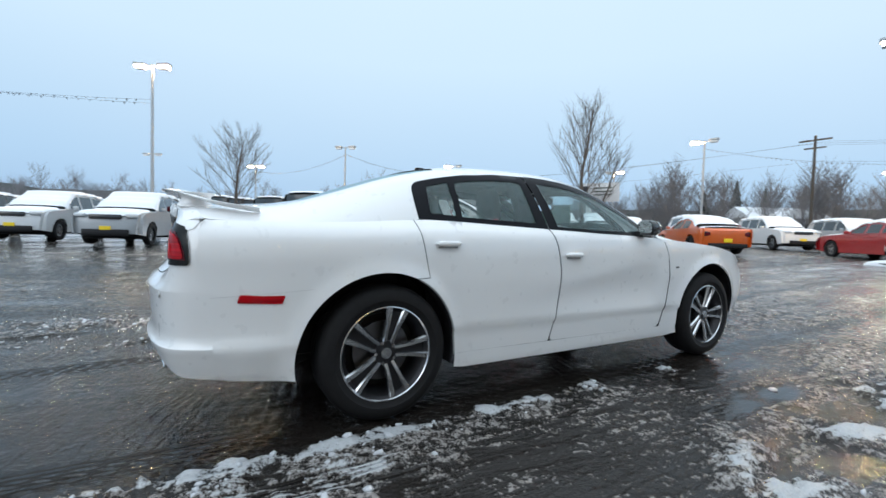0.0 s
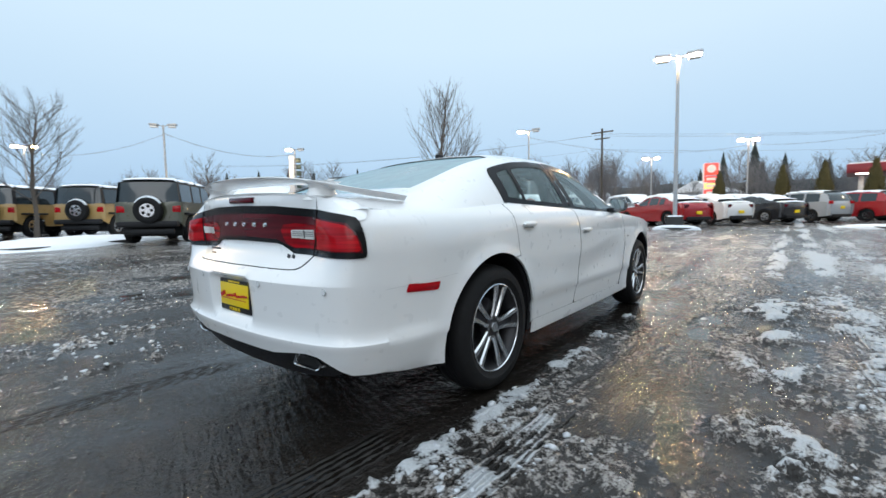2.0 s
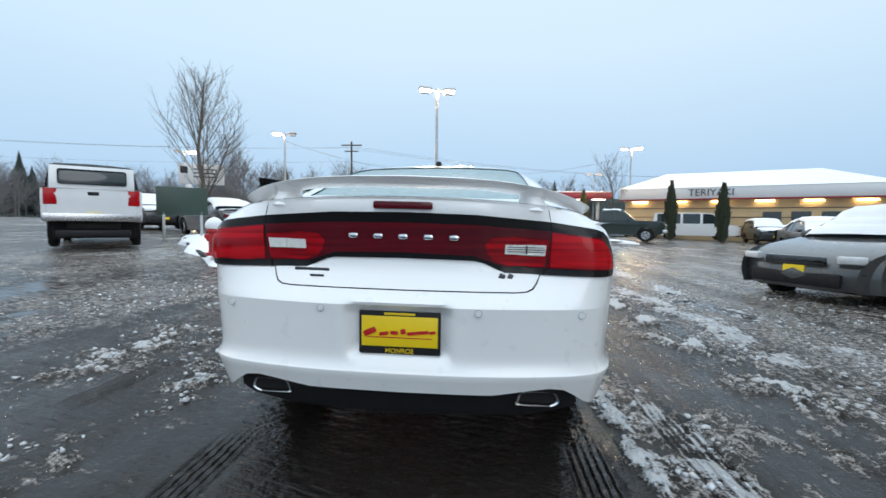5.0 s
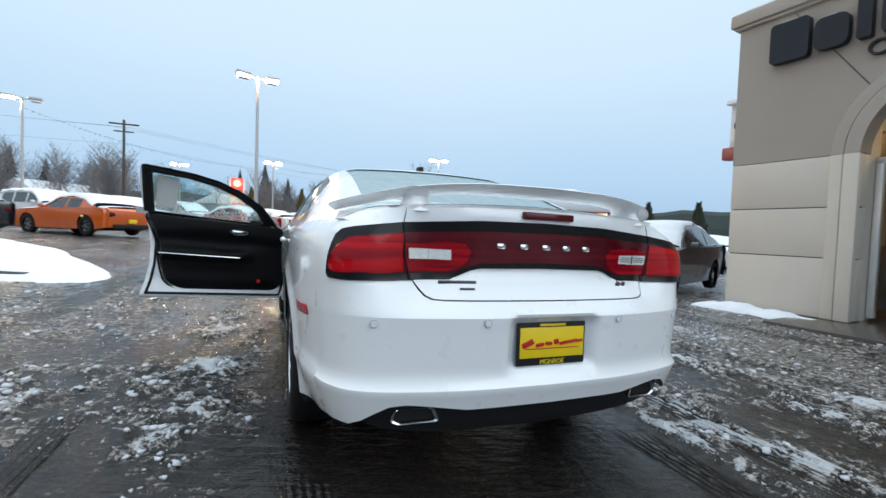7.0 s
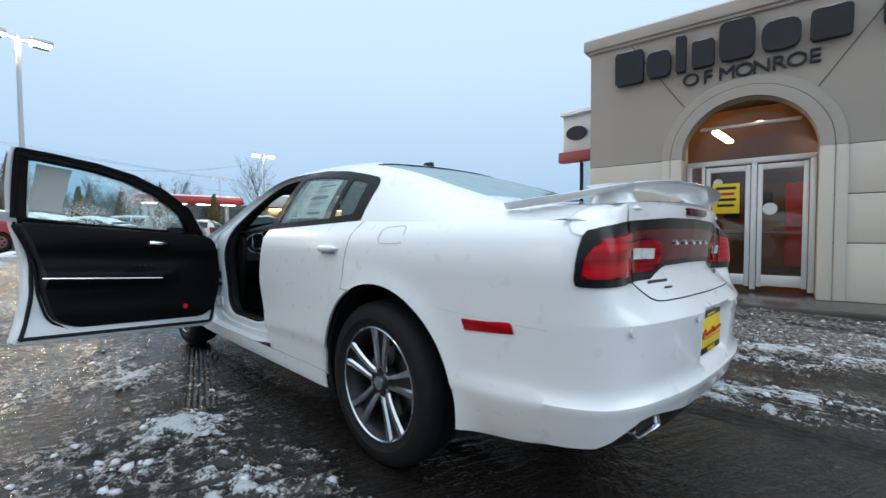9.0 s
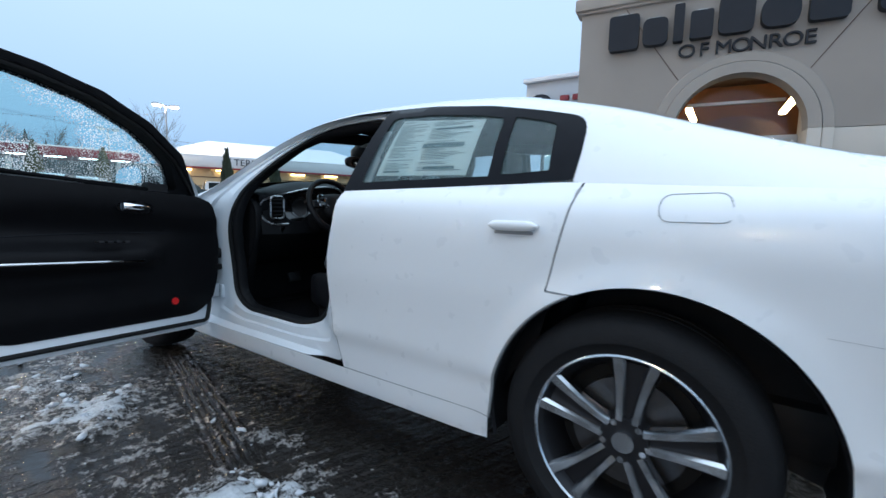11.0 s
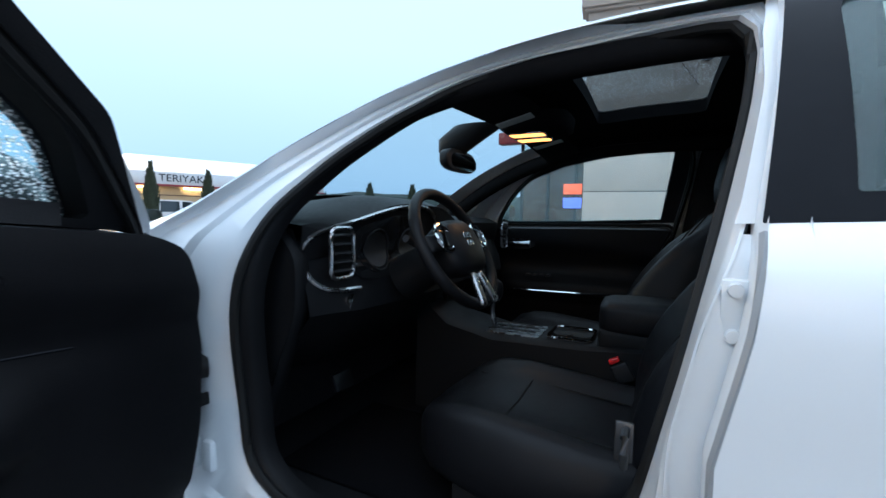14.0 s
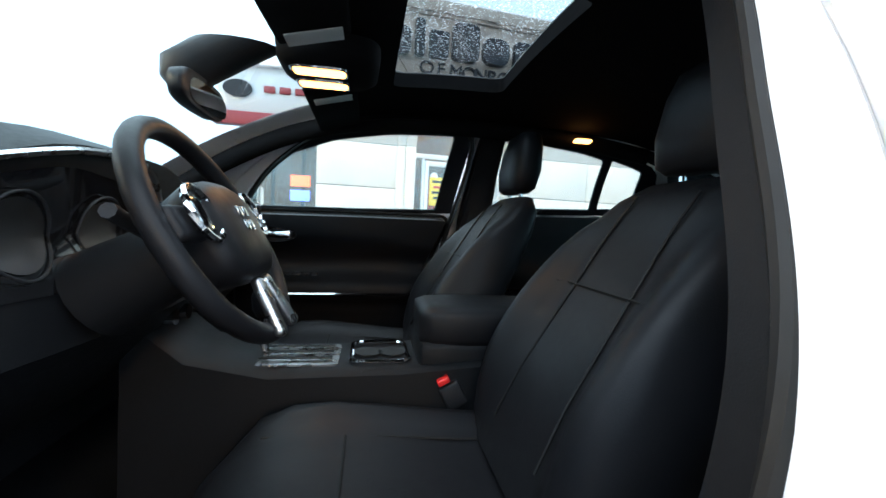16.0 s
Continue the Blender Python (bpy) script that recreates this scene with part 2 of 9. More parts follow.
def box(c, s, r=0.0, m=None, seg=2):
    return add_box(bmesh.new(), c, s, r, m, seg)


def add_cyl(bm, a, b, ra, rb=None, n=16):
    a, b = Vector(a), Vector(b)
    rb = ra if rb is None else rb
    t = Matrix.Translation((a + b) / 2) @ (b - a).to_track_quat('Z', 'Y').to_matrix().to_4x4()
    bmesh.ops.create_cone(bm, cap_ends=True, segments=n, radius1=ra, radius2=rb, depth=(b - a).length, matrix=t)
    return bm


def cyl(a, b, ra, rb=None, n=16):
    return add_cyl(bmesh.new(), a, b, ra, rb, n)


def loft(rings, closed=True, cap=True, bm=None):
    """Skins a list of point rings of equal length."""
    bm = bm or bmesh.new()
    vs = [[bm.verts.new(p) for p in ring] for ring in rings]
    n = len(vs[0])
    for a, b in zip(vs, vs[1:]):
        for i in range(n if closed else n - 1):
            j = (i + 1) % n
            bm.faces.new((a[i], a[j], b[j], b[i]))
    if cap and closed:
        bm.faces.new(vs[0][::-1])
        bm.faces.new(vs[-1])
    return bm


def twigs_mesh(name, segs, r0, r1):
    """Three-sided tapering sticks, segs as rows (x, y, z, x, y, z)."""
    segs = np.asarray(segs, float)
    a, b = segs[:, :3], segs[:, 3:]
    d = b - a
    d = d / (np.linalg.norm(d, axis=1)[:, None] + 1e-9)
    u = np.cross(d, np.array([.13, .21, .97]))
    u = u / (np.linalg.norm(u, axis=1)[:, None] + 1e-9)
    v = np.cross(u, d)
    r0, r1 = np.broadcast_to(r0, len(a)), np.broadcast_to(r1, len(a))
    ring = [(math.cos(k * math.tau / 3) * u + math.sin(k * math.tau / 3) * v) for k in range(3)]
    pts = np.stack([a + r0[:, None] * q for q in ring] + [b + r1[:, None] * q for q in ring], 1)
    base = np.arange(len(a))[:, None] * 6
    quads = np.stack([base + np.array([[k, (k + 1) % 3, 3 + (k + 1) % 3, 3 + k]]) for k in range(3)], 1).reshape(-1, 4)
    me = bpy.data.meshes.new(name)
    me.from_pydata(pts.reshape(-1, 3).tolist(), [], quads.tolist())
    return me


def tube(points, r, n=8, closed=False, bm=None, taper=None):
    """A round bar along points."""
    pts = [Vector(p) for p in points]
    rings = []
    up = Vector((0.13, 0.21, 0.97))
    m = len(pts)
    for i, p in enumerate(pts):
        a = pts[(i - 1) % m] if closed else pts[max(0, i - 1)]
        b = pts[(i + 1) % m] if closed else pts[min(m - 1, i + 1)]
        d = (b - a).normalized()
        u = d.cross(up).normalized()
        v = u.cross(d)
        rr = r if taper is None else r + (taper - r) * i / (m - 1)
        rings.append([p + rr * (math.cos(k * math.tau / n) * u + math.sin(k * math.tau / n) * v) for k in range(n)])
    if closed:
        return loft(rings + [rings[0]], True, False, bm)
    return loft(rings, True, True, bm)


def spline(pts, n):
    """n points on a Catmull-Rom curve through pts (2D or 3D), even by length."""
    p = np.array(pts, float)
    p = np.vstack([2 * p[0] - p[1], p, 2 * p[-1] - p[-2]])
    out = []
    for i in range(1, len(p) - 2):
        t = np.linspace(0, 1, 30, endpoint=False)[:, None]
        a, b, c, d = p[i - 1:i + 3]
        out.append(0.5 * (2 * b + (c - a) * t + (2 * a - 5 * b + 4 * c - d) * t**2 + (3 * b - a - 3 * c + d) * t**3))
    out = np.vstack(out + [p[-2:-1]])
    s = np.r_[0, np.cumsum(np.linalg.norm(np.diff(out, axis=0), axis=1))]
    q = np.linspace(0, s[-1], n)
    return np.stack([np.interp(q, s, out[:, k]) for k in range(out.shape[1])], 1)


def rounded(poly, r, n=6):
    """A closed 2D outline with its corners rounded; r may be one radius or one for each corner."""
    p = np.array(poly, float)
    out = []
    for i in range(len(p)):
        rr = r[i] if hasattr(r, "__len__") else r
        a, b, c = p[i - 1], p[i], p[(i + 1) % len(p)]
        la, lc = np.linalg.norm(a - b), np.linalg.norm(c - b)
        d = min(rr, la * 0.45, lc * 0.45)
        if d < 1e-4:
            out.append(b)
            continue
        s, e_ = b + (a - b) / la * d, b + (c - b) / lc * d
        for t in np.linspace(0, 1, n):
            out.append((1 - t)**2 * s + 2 * t * (1 - t) * b + t * t * e_)
    return np.array(out)


def inside(poly, pts):
    x, y = pts[:, 0], pts[:, 1]
    ok = np.zeros(len(pts), bool)
    for (x0, y0), (x1, y1) in zip(poly, np.roll(poly, -1, 0)):
        if y0 != y1:
            ok ^= ((y0 > y) != (y1 > y)) & (x < (x1 - x0) * (y - y0) / (y1 - y0) + x0)
    return ok


def dense(poly, step):
    out = []
    for a, b in zip(poly, np.roll(poly, -1, 0)):
        k = max(1, int(np.ceil(np.linalg.norm(b - a) / step)))
        out.extend(a + (b - a) * t for t in np.linspace(0, 1, k, endpoint=False))
    return np.array(out)


from mathutils import geometry


def sheet(outline, f, step=0.03, holes=(), thick=0.0, bm=None, flip=False):
    """A curved panel: fills a 2D outline with small triangles and bends them by f(array of 2D points) -> 3D points."""
    loops = [dense(np.array(o, float), step) for o in (outline, *holes)]
    lo, hi = loops[0].min(0), loops[0].max(0)
    gx, gy = np.meshgrid(np.arange(lo[0] + step / 2, hi[0], step), np.arange(lo[1] + step / 2, hi[1], step))
    g = np.stack([gx.ravel(), gy.ravel()], 1)
    ok = inside(loops[0], g)
    for h in loops[1:]:
        ok &= ~inside(h, g)
    g = g[ok]
    edge_pts = np.vstack(loops)
    if len(g):
        near = np.array([((edge_pts - q)**2).sum(1).min() for q in g])
        g = g[near > (0.45 * step)**2]
    verts = np.vstack([edge_pts, g]) if len(g) else edge_pts
    edges, k = [], 0
    for lp in loops:
        edges += [(k + i, k + (i + 1) % len(lp)) for i in range(len(lp))]
        k += len(lp)
    v, _, tri, *_ = geometry.delaunay_2d_cdt([Vector(q) for q in verts], edges, [], 0, 1e-6)
    v = np.array([tuple(q) for q in v])
    tri = np.array([t for t in tri if len(t) == 3])
    c = v[tri].mean(1)
    keep = inside(loops[0], c)
    for h in loops[1:]:
        keep &= ~inside(h, c)
    tri = tri[keep]
    p3 = f(v)
    bm = bm or bmesh.new()
    used = np.unique(tri)
    made = {int(i): bm.verts.new(p3[i]) for i in used}
    faces = []
    for a, b, c_ in tri:
        t3 = (made[int(a)], made[int(b)], made[int(c_)])
        faces.append(bm.faces.new(t3[::-1] if flip else t3))
    if thick:
        bm.normal_update()
        bmesh.ops.solidify(bm, geom=faces, thickness=thick)
    return bm


def smooth01(a, b, x):
    t = np.clip((np.asarray(x, float) - a) / (b - a), 0, 1)
    return t * t * (3 - 2 * t)

# ---- ground ----
def value_noise(x, y, seed):
    """Smooth value noise on arrays."""
    xi, yi = np.floor(x).astype(np.int64), np.floor(y).astype(np.int64)
    fx, fy = x - xi, y - yi
    fx, fy = fx * fx * (3 - 2 * fx), fy * fy * (3 - 2 * fy)

    def h(a, b):
        n = (a * 374761393 + b * 668265263 + seed * 974711) & 0x7fffffff
        n = ((n ^ (n >> 13)) * 1274126177) & 0x7fffffff
        return ((n ^ (n >> 16)) & 0xffff) / 65535.0
    return (h(xi, yi) * (1 - fx) + h(xi + 1, yi) * fx) * (1 - fy) + (h(xi, yi + 1) * (1 - fx) + h(xi + 1, yi + 1) * fx) * fy


def fbm(x, y, seed, n=4):
    out, amp, tot = 0, 1.0, 0.0
    for k in range(n):
        out = out + amp * value_noise(x * 2**k, y * 2**k, seed + k)
        tot += amp
        amp *= .5
    return out / tot


def ground_z(x, y):
    """The lot: level under the car, rising gently away from it."""
    x, y = np.asarray(x, float), np.asarray(y, float)
    r = np.hypot(x, y - 1.4)
    return (-.024 * x + .0145 * y) * smooth01(3.0, 10.0, r) * np.clip(45 / np.maximum(r, 45), 0, 1)


def slush_at(x, y):
    """How much slush lies at a place (0 to about 1), and how deep it is piled."""
    wx = x + .5 * (fbm(x * .5, y * .5, 11) - .5)
    wy = y + .5 * (fbm(x * .5, y * .5, 21) - .5)
    streak = fbm(wx * 1.7, wy * .40, 3)
    cross = fbm(wx * .45, wy * 1.5, 5)
    side = smooth01(-.6, 1.6, x + .15 * y)
    base = streak * (.45 + .3 * side) + cross * (.55 - .3 * side)
    patch = fbm(x * .28, y * .28, 7, 3)
    s = base * .72 + patch * .38 - .06
    lump = fbm(x * 6, y * 6, 31, 3)
    pile = np.zeros_like(x)
    for cx, w, a, seed in ((1.40, .12, .55, 41), (2.16, .17, .60, 43), (2.75, .20, .60, 45), (3.5, .16, .38, 47), (-1.55, .22, .30, 49), (-2.5, .30, .30, 51), (.15, .2, .12, 53)):
        wob = cx + .30 * (fbm(y * .45, 0 * y + 2.0, seed) - .5)
        broken = smooth01(.40, .60, fbm(y * 1.1, x * 1.5, seed + 1))
        if seed == 41:
            broken = broken * (1 - smooth01(-.3, .3, y))
        pile = pile + a * np.exp(-((x - wob) / w)**2) * broken
    wob = 1.02 + .10 * (fbm(y * 1.3, 0 * y + 7.0, 55) - .5)
    pile = pile + .75 * np.exp(-((x - wob) / .085)**2) * smooth01(.36, .56, fbm(y * 2.6, x * 2, 56)) * smooth01(-1.7, -1.0, y) * (1 - smooth01(2.3, 2.7, y))
    for cy, w, a, seed in ((-1.9, .22, .40, 61), (-2.9, .2, .35, 63), (-1.1, .15, .3, 67)):
        wob = cy - .22 * (x - 1.5) + .3 * (fbm(x * .5, 0 * x + 3.0, seed) - .5)
        broken = smooth01(.42, .6, fbm(x * 1.2, y * 1.5, seed + 1))
        pile = pile + a * np.exp(-((y - wob) / w)**2) * broken * smooth01(1.6, 2.4, x)
    for bx, by, br, ba in ((-1.75, .75, .45, .30), (-1.3, .25, .35, .35), (-2.6, .4, .5, .22), (1.02, .60, .13, .7), (1.0, 1.5, .12, .6), (.98, 2.3, .12, .6), (1.12, -.75, .2, .4), (2.1, 1.35, .28, .55), (2.12, 2.2, .26, .5), (2.05, 3.2, .3, .4), (2.15, .35, .22, .5), (2.6, 3.5, .6, .3), (1.75, -.35, .2, .4), (2.4, .0, .25, .4), (2.3, -.7, .25, .4), (-1.34, 1.08, .2, .55), (-1.42, 2.25, .22, .4), (-.98, .62, .14, .4), (-1.2, 1.6, .3, .25), (-2.3, -1.2, .5, .15)):
        pile = pile + ba * np.exp(-(((x - bx)**2 + (y - by)**2) / br**2))
    clear = np.exp(-(np.maximum(np.abs(x) - .78, 0) / .22)**2) * smooth01(-1.5, -.9, y) * (1 - smooth01(3.4, 4.0, y))
    behind = np.exp(-((x + .05) / .9)**2) * smooth01(-.6, -1.3, y) * (1 - smooth01(2.0, 3.6, -y))
    track = 0
    for tx_, w in ((-.82, .13), (.86, .13), (2.15, .34), (-3.3, .2), (4.3, .2)):
        wob = tx_ + .10 * (fbm(y * .25, 0 * y, int(70 + tx_ * 7)) - .5)
        track = np.maximum(track, np.exp(-((x - wob) / w)**4))
    crumb = fbm(x * 15, y * 13, 33, 3)
    brown = np.exp(-((x - 1.55) / .24)**4) * smooth01(-1.4, -.6, y) * (1 - smooth01(3.2, 4.0, y))
    s = s - .07 * brown + .05 * smooth01(1.4, 1.9, x) * smooth01(-.8, .4, y) + .05 * smooth01(1.8, 2.2, x) * (1 - smooth01(6, 9, x))
    s = s + pile * (.25 + 1.3 * (lump - .38) + .9 * (crumb - .45)) + .22 * (lump - .5) + .20 * (crumb - .5) - .42 * clear - .24 * behind - .22 * track
    return s, pile, lump, track


def pool_at(x, y):
    """Shallow standing water, 0 to 1."""
    out = np.zeros_like(x)
    for cx, cy, a, b in ((1.70, 2.25, .16, .62), (-1.74, 1.74, .09, .3), (-4.6, .2, .4, 1.6), (-6.0, 1.8, .5, 1.8), (3.4, 3.2, .30, .9)):
        d = ((x - cx) / a)**2 + ((y - cy) / b)**2 + 3.2 * (fbm(x * 6.0, y * 3.5, 83) - .42)
        out = np.maximum(out, 1 - smooth01(.45, 1.15, d))
    return out


def tread_at(x, y):
    """Pressed tyre tracks: how strong, and the place across each track in metres."""
    m, u = np.zeros_like(x), np.zeros_like(x)
    for x0, x1, y0, y1, w in ((-.84, -.84, -6.5, -.55, .105), (.84, .80, -6.5, -.55, .105), (1.33, 1.30, -3.2, .5, .11), (-1.32, -.86, 1.1, 2.9, .11), (-2.05, -2.0, -3.2, .6, .11), (2.95, 2.6, -1.2, 3.4, .11)):
        t = np.clip((y - y0) / (y1 - y0), 0, 1)
        d = x - (x0 + (x1 - x0) * t) - .03 * np.sin(y * .9 + x0)
        k = (1 - smooth01(w * .8, w, np.abs(d))) * smooth01(y0, y0 + .4, y) * (1 - smooth01(y1 - .4, y1, y)) * smooth01(.30, .50, fbm(y * 1.2, x * 2, 87))
        u = np.where(k > m, d, u)
        m = np.maximum(m, k)
    return m, u


def axis(lo, hi, step, far, grow_=1.17):
    mid = list(np.arange(lo, hi + 1e-6, step))
    out, d = [], step
    v = hi
    while v < far:
        d *= grow_
        v += d
        out.append(v)
    neg, d, v = [], step, lo
    while v > -far:
        d *= grow_
        v -= d
        neg.append(v)
    return np.array(neg[::-1] + mid + out)


gx_, gy_ = axis(-5.2, 6.0, .022, 1600), axis(-5.0, 6.5, .022, 1600)
GX, GY = np.meshgrid(gx_, gy_)
S_, P_, L_, T_ = slush_at(GX.ravel(), GY.ravel())
xr_, yr_ = GX.ravel(), GY.ravel()
near_w = 1 - smooth01(6, 14, np.hypot(xr_ - .4, yr_ - .7))
S_ = S_ - .07 * smooth01(-.6, -1.2, xr_) * (1 - smooth01(.6, 2.0, yr_)) * (1 - smooth01(2.5, 4.5, -xr_)) + (.17 - .13 * smooth01(-2.5, -4.5, xr_) * (1 - smooth01(4.5, 7.5, yr_))) * smooth01(3.2, 7.5, np.hypot(xr_ - .2, yr_ - .7))
POOL_, (TREAD_, ACROSS_) = pool_at(xr_, yr_), tread_at(xr_, yr_)
S_ = S_ - .075 * smooth01(-1.0, -1.8, xr_) * smooth01(-1.5, -.2, yr_) * (1 - smooth01(3, 6, -xr_)) - .07 * smooth01(-.7, -1.7, yr_) * (1 - smooth01(6, 10, -yr_)) - .04 * smooth01(.4, -.4, yr_) * smooth01(.6, -.6, xr_) - .9 * POOL_ - .10 * TREAD_
amount = smooth01(.44, .60, S_)
C_ = fbm(xr_ * 15, yr_ * 13, 33, 3)
R_ = 1 - np.abs(2 * fbm(xr_ * 7, yr_ * 3.2, 37, 3) - 1)
relief = amount * (.002 + .012 * L_ + .016 * np.maximum(C_ - .4, 0)) + .007 * (R_ - .7) + amount * P_ * (.008 + .06 * np.maximum(L_ - .35, 0) + .05 * np.maximum(C_ - .42, 0))
tread = T_ * .004 * np.sin(yr_ * 60 + 6 * np.sin(xr_ * 30)) * near_w
side_w = smooth01(.3, 1.3, xr_)
ru, rv = xr_ * .94 + yr_ * .34, yr_ * .94 - xr_ * .34
RA_ = fbm(xr_ * 11 + .8 * fbm(xr_ * 2, yr_ * 2, 57), yr_ * 2.2, 55, 3) - .5
RB_ = fbm(ru * 2.2, rv * 11 + .8 * fbm(xr_ * 2, yr_ * 2, 58), 56, 3) - .5
rut = .030 * (side_w * RA_ + (1 - side_w) * RB_) * (.45 + .55 * smooth01(.36, .54, S_))
micro = .006 * (fbm(xr_ * 12, yr_ * 9, 91, 3) - .5)
under = np.exp(-(np.maximum(np.abs(xr_) - .8, 0) / .3)**2) * smooth01(-1.2, -.8, yr_) * (1 - smooth01(3.6, 4.0, yr_))
calm = (1 - .88 * POOL_) * (1 - .6 * TREAD_)
ZG = ground_z(xr_, yr_) + near_w * ((relief + rut) * (1 - .7 * under) * calm + tread * (1 - POOL_) + micro * (1 - .8 * POOL_) - .006 * TREAD_) - .004
me = bpy.data.meshes.new("ground")
nx_, ny_ = len(gx_), len(gy_)
idx = np.arange(nx_ * ny_).reshape(ny_, nx_)
quads = np.stack([idx[:-1, :-1], idx[:-1, 1:], idx[1:, 1:], idx[1:, :-1]], -1).reshape(-1, 4)
me.vertices.add(nx_ * ny_)
me.vertices.foreach_set("co", np.stack([xr_, yr_, ZG], 1).ravel())
me.loops.add(quads.size)
me.loops.foreach_set("vertex_index", quads.ravel().astype(np.int32))
me.polygons.add(len(quads))
me.polygons.foreach_set("loop_start", np.arange(0, quads.size, 4, dtype=np.int32))
me.polygons.foreach_set("use_smooth", np.ones(len(quads), bool))
me.update(calc_edges=True)
at_s = me.attributes.new("slush", 'FLOAT', 'POINT')
at_s.data.foreach_set("value", S_.astype(np.float32))
at_p = me.attributes.new("pile", 'FLOAT', 'POINT')
at_p.data.foreach_set("value", np.clip(P_, 0, 1).astype(np.float32))
at_o = me.attributes.new("pool", 'FLOAT', 'POINT')
at_o.data.foreach_set("value", POOL_.astype(np.float32))
at_t = me.attributes.new("tread", 'FLOAT', 'POINT')
at_t.data.foreach_set("value", TREAD_.astype(np.float32))
at_u = me.attributes.new("across", 'FLOAT', 'POINT')
at_u.data.foreach_set("value", ACROSS_.astype(np.float32))
ground = new("ground", me)
tagged(ground, "wet asphalt lot covered with grey slush and tyre tracks", "ground", kind="structure")

gm = bpy.data.materials.new("slushy_asphalt")
gm.use_nodes = True
n, l = gm.node_tree.nodes, gm.node_tree.links
gb_ = n["Principled BSDF"]


def node(kind, **inputs):
    q = n.new(kind)
    for k, v in inputs.items():
        q.inputs[k].default_value = v
    return q


def maprange(src, a, b, c, d):
    q = n.new("ShaderNodeMapRange")
    q.interpolation_type = 'SMOOTHSTEP'
    for i, v in ((1, a), (2, b), (3, c), (4, d)):
        q.inputs[i].default_value = v
    l.new(src, q.inputs[0])
    return q.outputs[0]


def arith(op, a, b):
    q = n.new("ShaderNodeMath")
    q.operation = op
    for i, v in enumerate((a, b)):
        if isinstance(v, (int, float)):
            q.inputs[i].default_value = v
        else:
            l.new(v, q.inputs[i])
    return q.outputs[0]


tcg = n.new("ShaderNodeTexCoord")
asl = n.new("ShaderNodeAttribute")
asl.attribute_name = "slush"
apl = n.new("ShaderNodeAttribute")
apl.attribute_name = "pile"
apo = n.new("ShaderNodeAttribute")
apo.attribute_name = "pool"
atr = n.new("ShaderNodeAttribute")
atr.attribute_name = "tread"
acr = n.new("ShaderNodeAttribute")
acr.attribute_name = "across"
stretch = n.new("ShaderNodeMapping")
stretch.inputs["Scale"].default_value = (1.0, .35, 1.0)
stretch.inputs["Rotation"].default_value = (0, 0, .25)
l.new(tcg.outputs["Object"], stretch.inputs[0])
nfar = node("ShaderNodeTexNoise", Scale=1.3, Detail=7.0, Roughness=.6)
l.new(stretch.outputs[0], nfar.inputs["Vector"])
nfine = node("ShaderNodeTexNoise", Scale=22.0, Detail=3.5, Roughness=.55)
l.new(tcg.outputs["Object"], nfine.inputs["Vector"])
ngrit = node("ShaderNodeTexNoise", Scale=75.0, Detail=4.0, Roughness=.65)
l.new(tcg.outputs["Object"], ngrit.inputs["Vector"])
vor = node("ShaderNodeTexVoronoi", Scale=55.0)
l.new(tcg.outputs["Object"], vor.inputs["Vector"])
nmid = node("ShaderNodeTexNoise", Scale=9.0, Detail=5.0, Roughness=.6)
l.new(stretch.outputs[0], nmid.inputs["Vector"])
geo = n.new("ShaderNodeSeparateXYZ")
l.new(tcg.outputs["Object"], geo.inputs[0])


def streaks(turn, sx, sy, scale):
    """Noise drawn out along the way the cars drive."""
    mp = n.new("ShaderNodeMapping")
    mp.inputs["Rotation"].default_value = (0, 0, turn)
    l.new(tcg.outputs["Object"], mp.inputs[0])
    mp2 = n.new("ShaderNodeMapping")
    mp2.inputs["Scale"].default_value = (sx, sy, 1)
    l.new(mp.outputs[0], mp2.inputs[0])
    q = node("ShaderNodeTexNoise", Scale=scale, Detail=3.0, Roughness=.5, Distortion=.35)
    l.new(mp2.outputs[0], q.inputs["Vector"])
    return q.outputs["Fac"]


along = maprange(geo.outputs[0], .3, 1.3, 0, 1)
st_mix = n.new("ShaderNodeMix")
l.new(along, st_mix.inputs[0])
l.new(streaks(.35, .16, 1, 24), st_mix.inputs[2])
l.new(streaks(.06, 1, .17, 24), st_mix.inputs[3])
nst = st_mix.outputs[0]
grooves = arith('MULTIPLY', arith('SINE', arith('MULTIPLY', acr.outputs["Fac"], 175.0), 0.0), atr.outputs["Fac"])
raw_ = arith('ADD', arith('ADD', arith('ADD', asl.outputs["Fac"], arith('MULTIPLY', arith('SUBTRACT', nst, .5), .8)), arith('MULTIPLY', arith('SUBTRACT', nmid.outputs["Fac"], .5), .75)), arith('ADD', arith('ADD', arith('MULTIPLY', arith('SUBTRACT', ngrit.outputs["Fac"], .5), .75), arith('MULTIPLY', arith('SUBTRACT', nfine.outputs["Fac"], .5), .95)), arith('MULTIPLY', arith('SUBTRACT', nfar.outputs["Fac"], .5), .45)))
raw = arith('ADD', arith('SUBTRACT', raw_, arith('MULTIPLY', apo.outputs["Fac"], 1.2)), arith('MULTIPLY', grooves, .13))
thin = maprange(raw, .42, .64, 0, 1)
thick_ = maprange(arith('ADD', raw, arith('MULTIPLY', apl.outputs["Fac"], .55)), .86, 1.16, 0, 1)


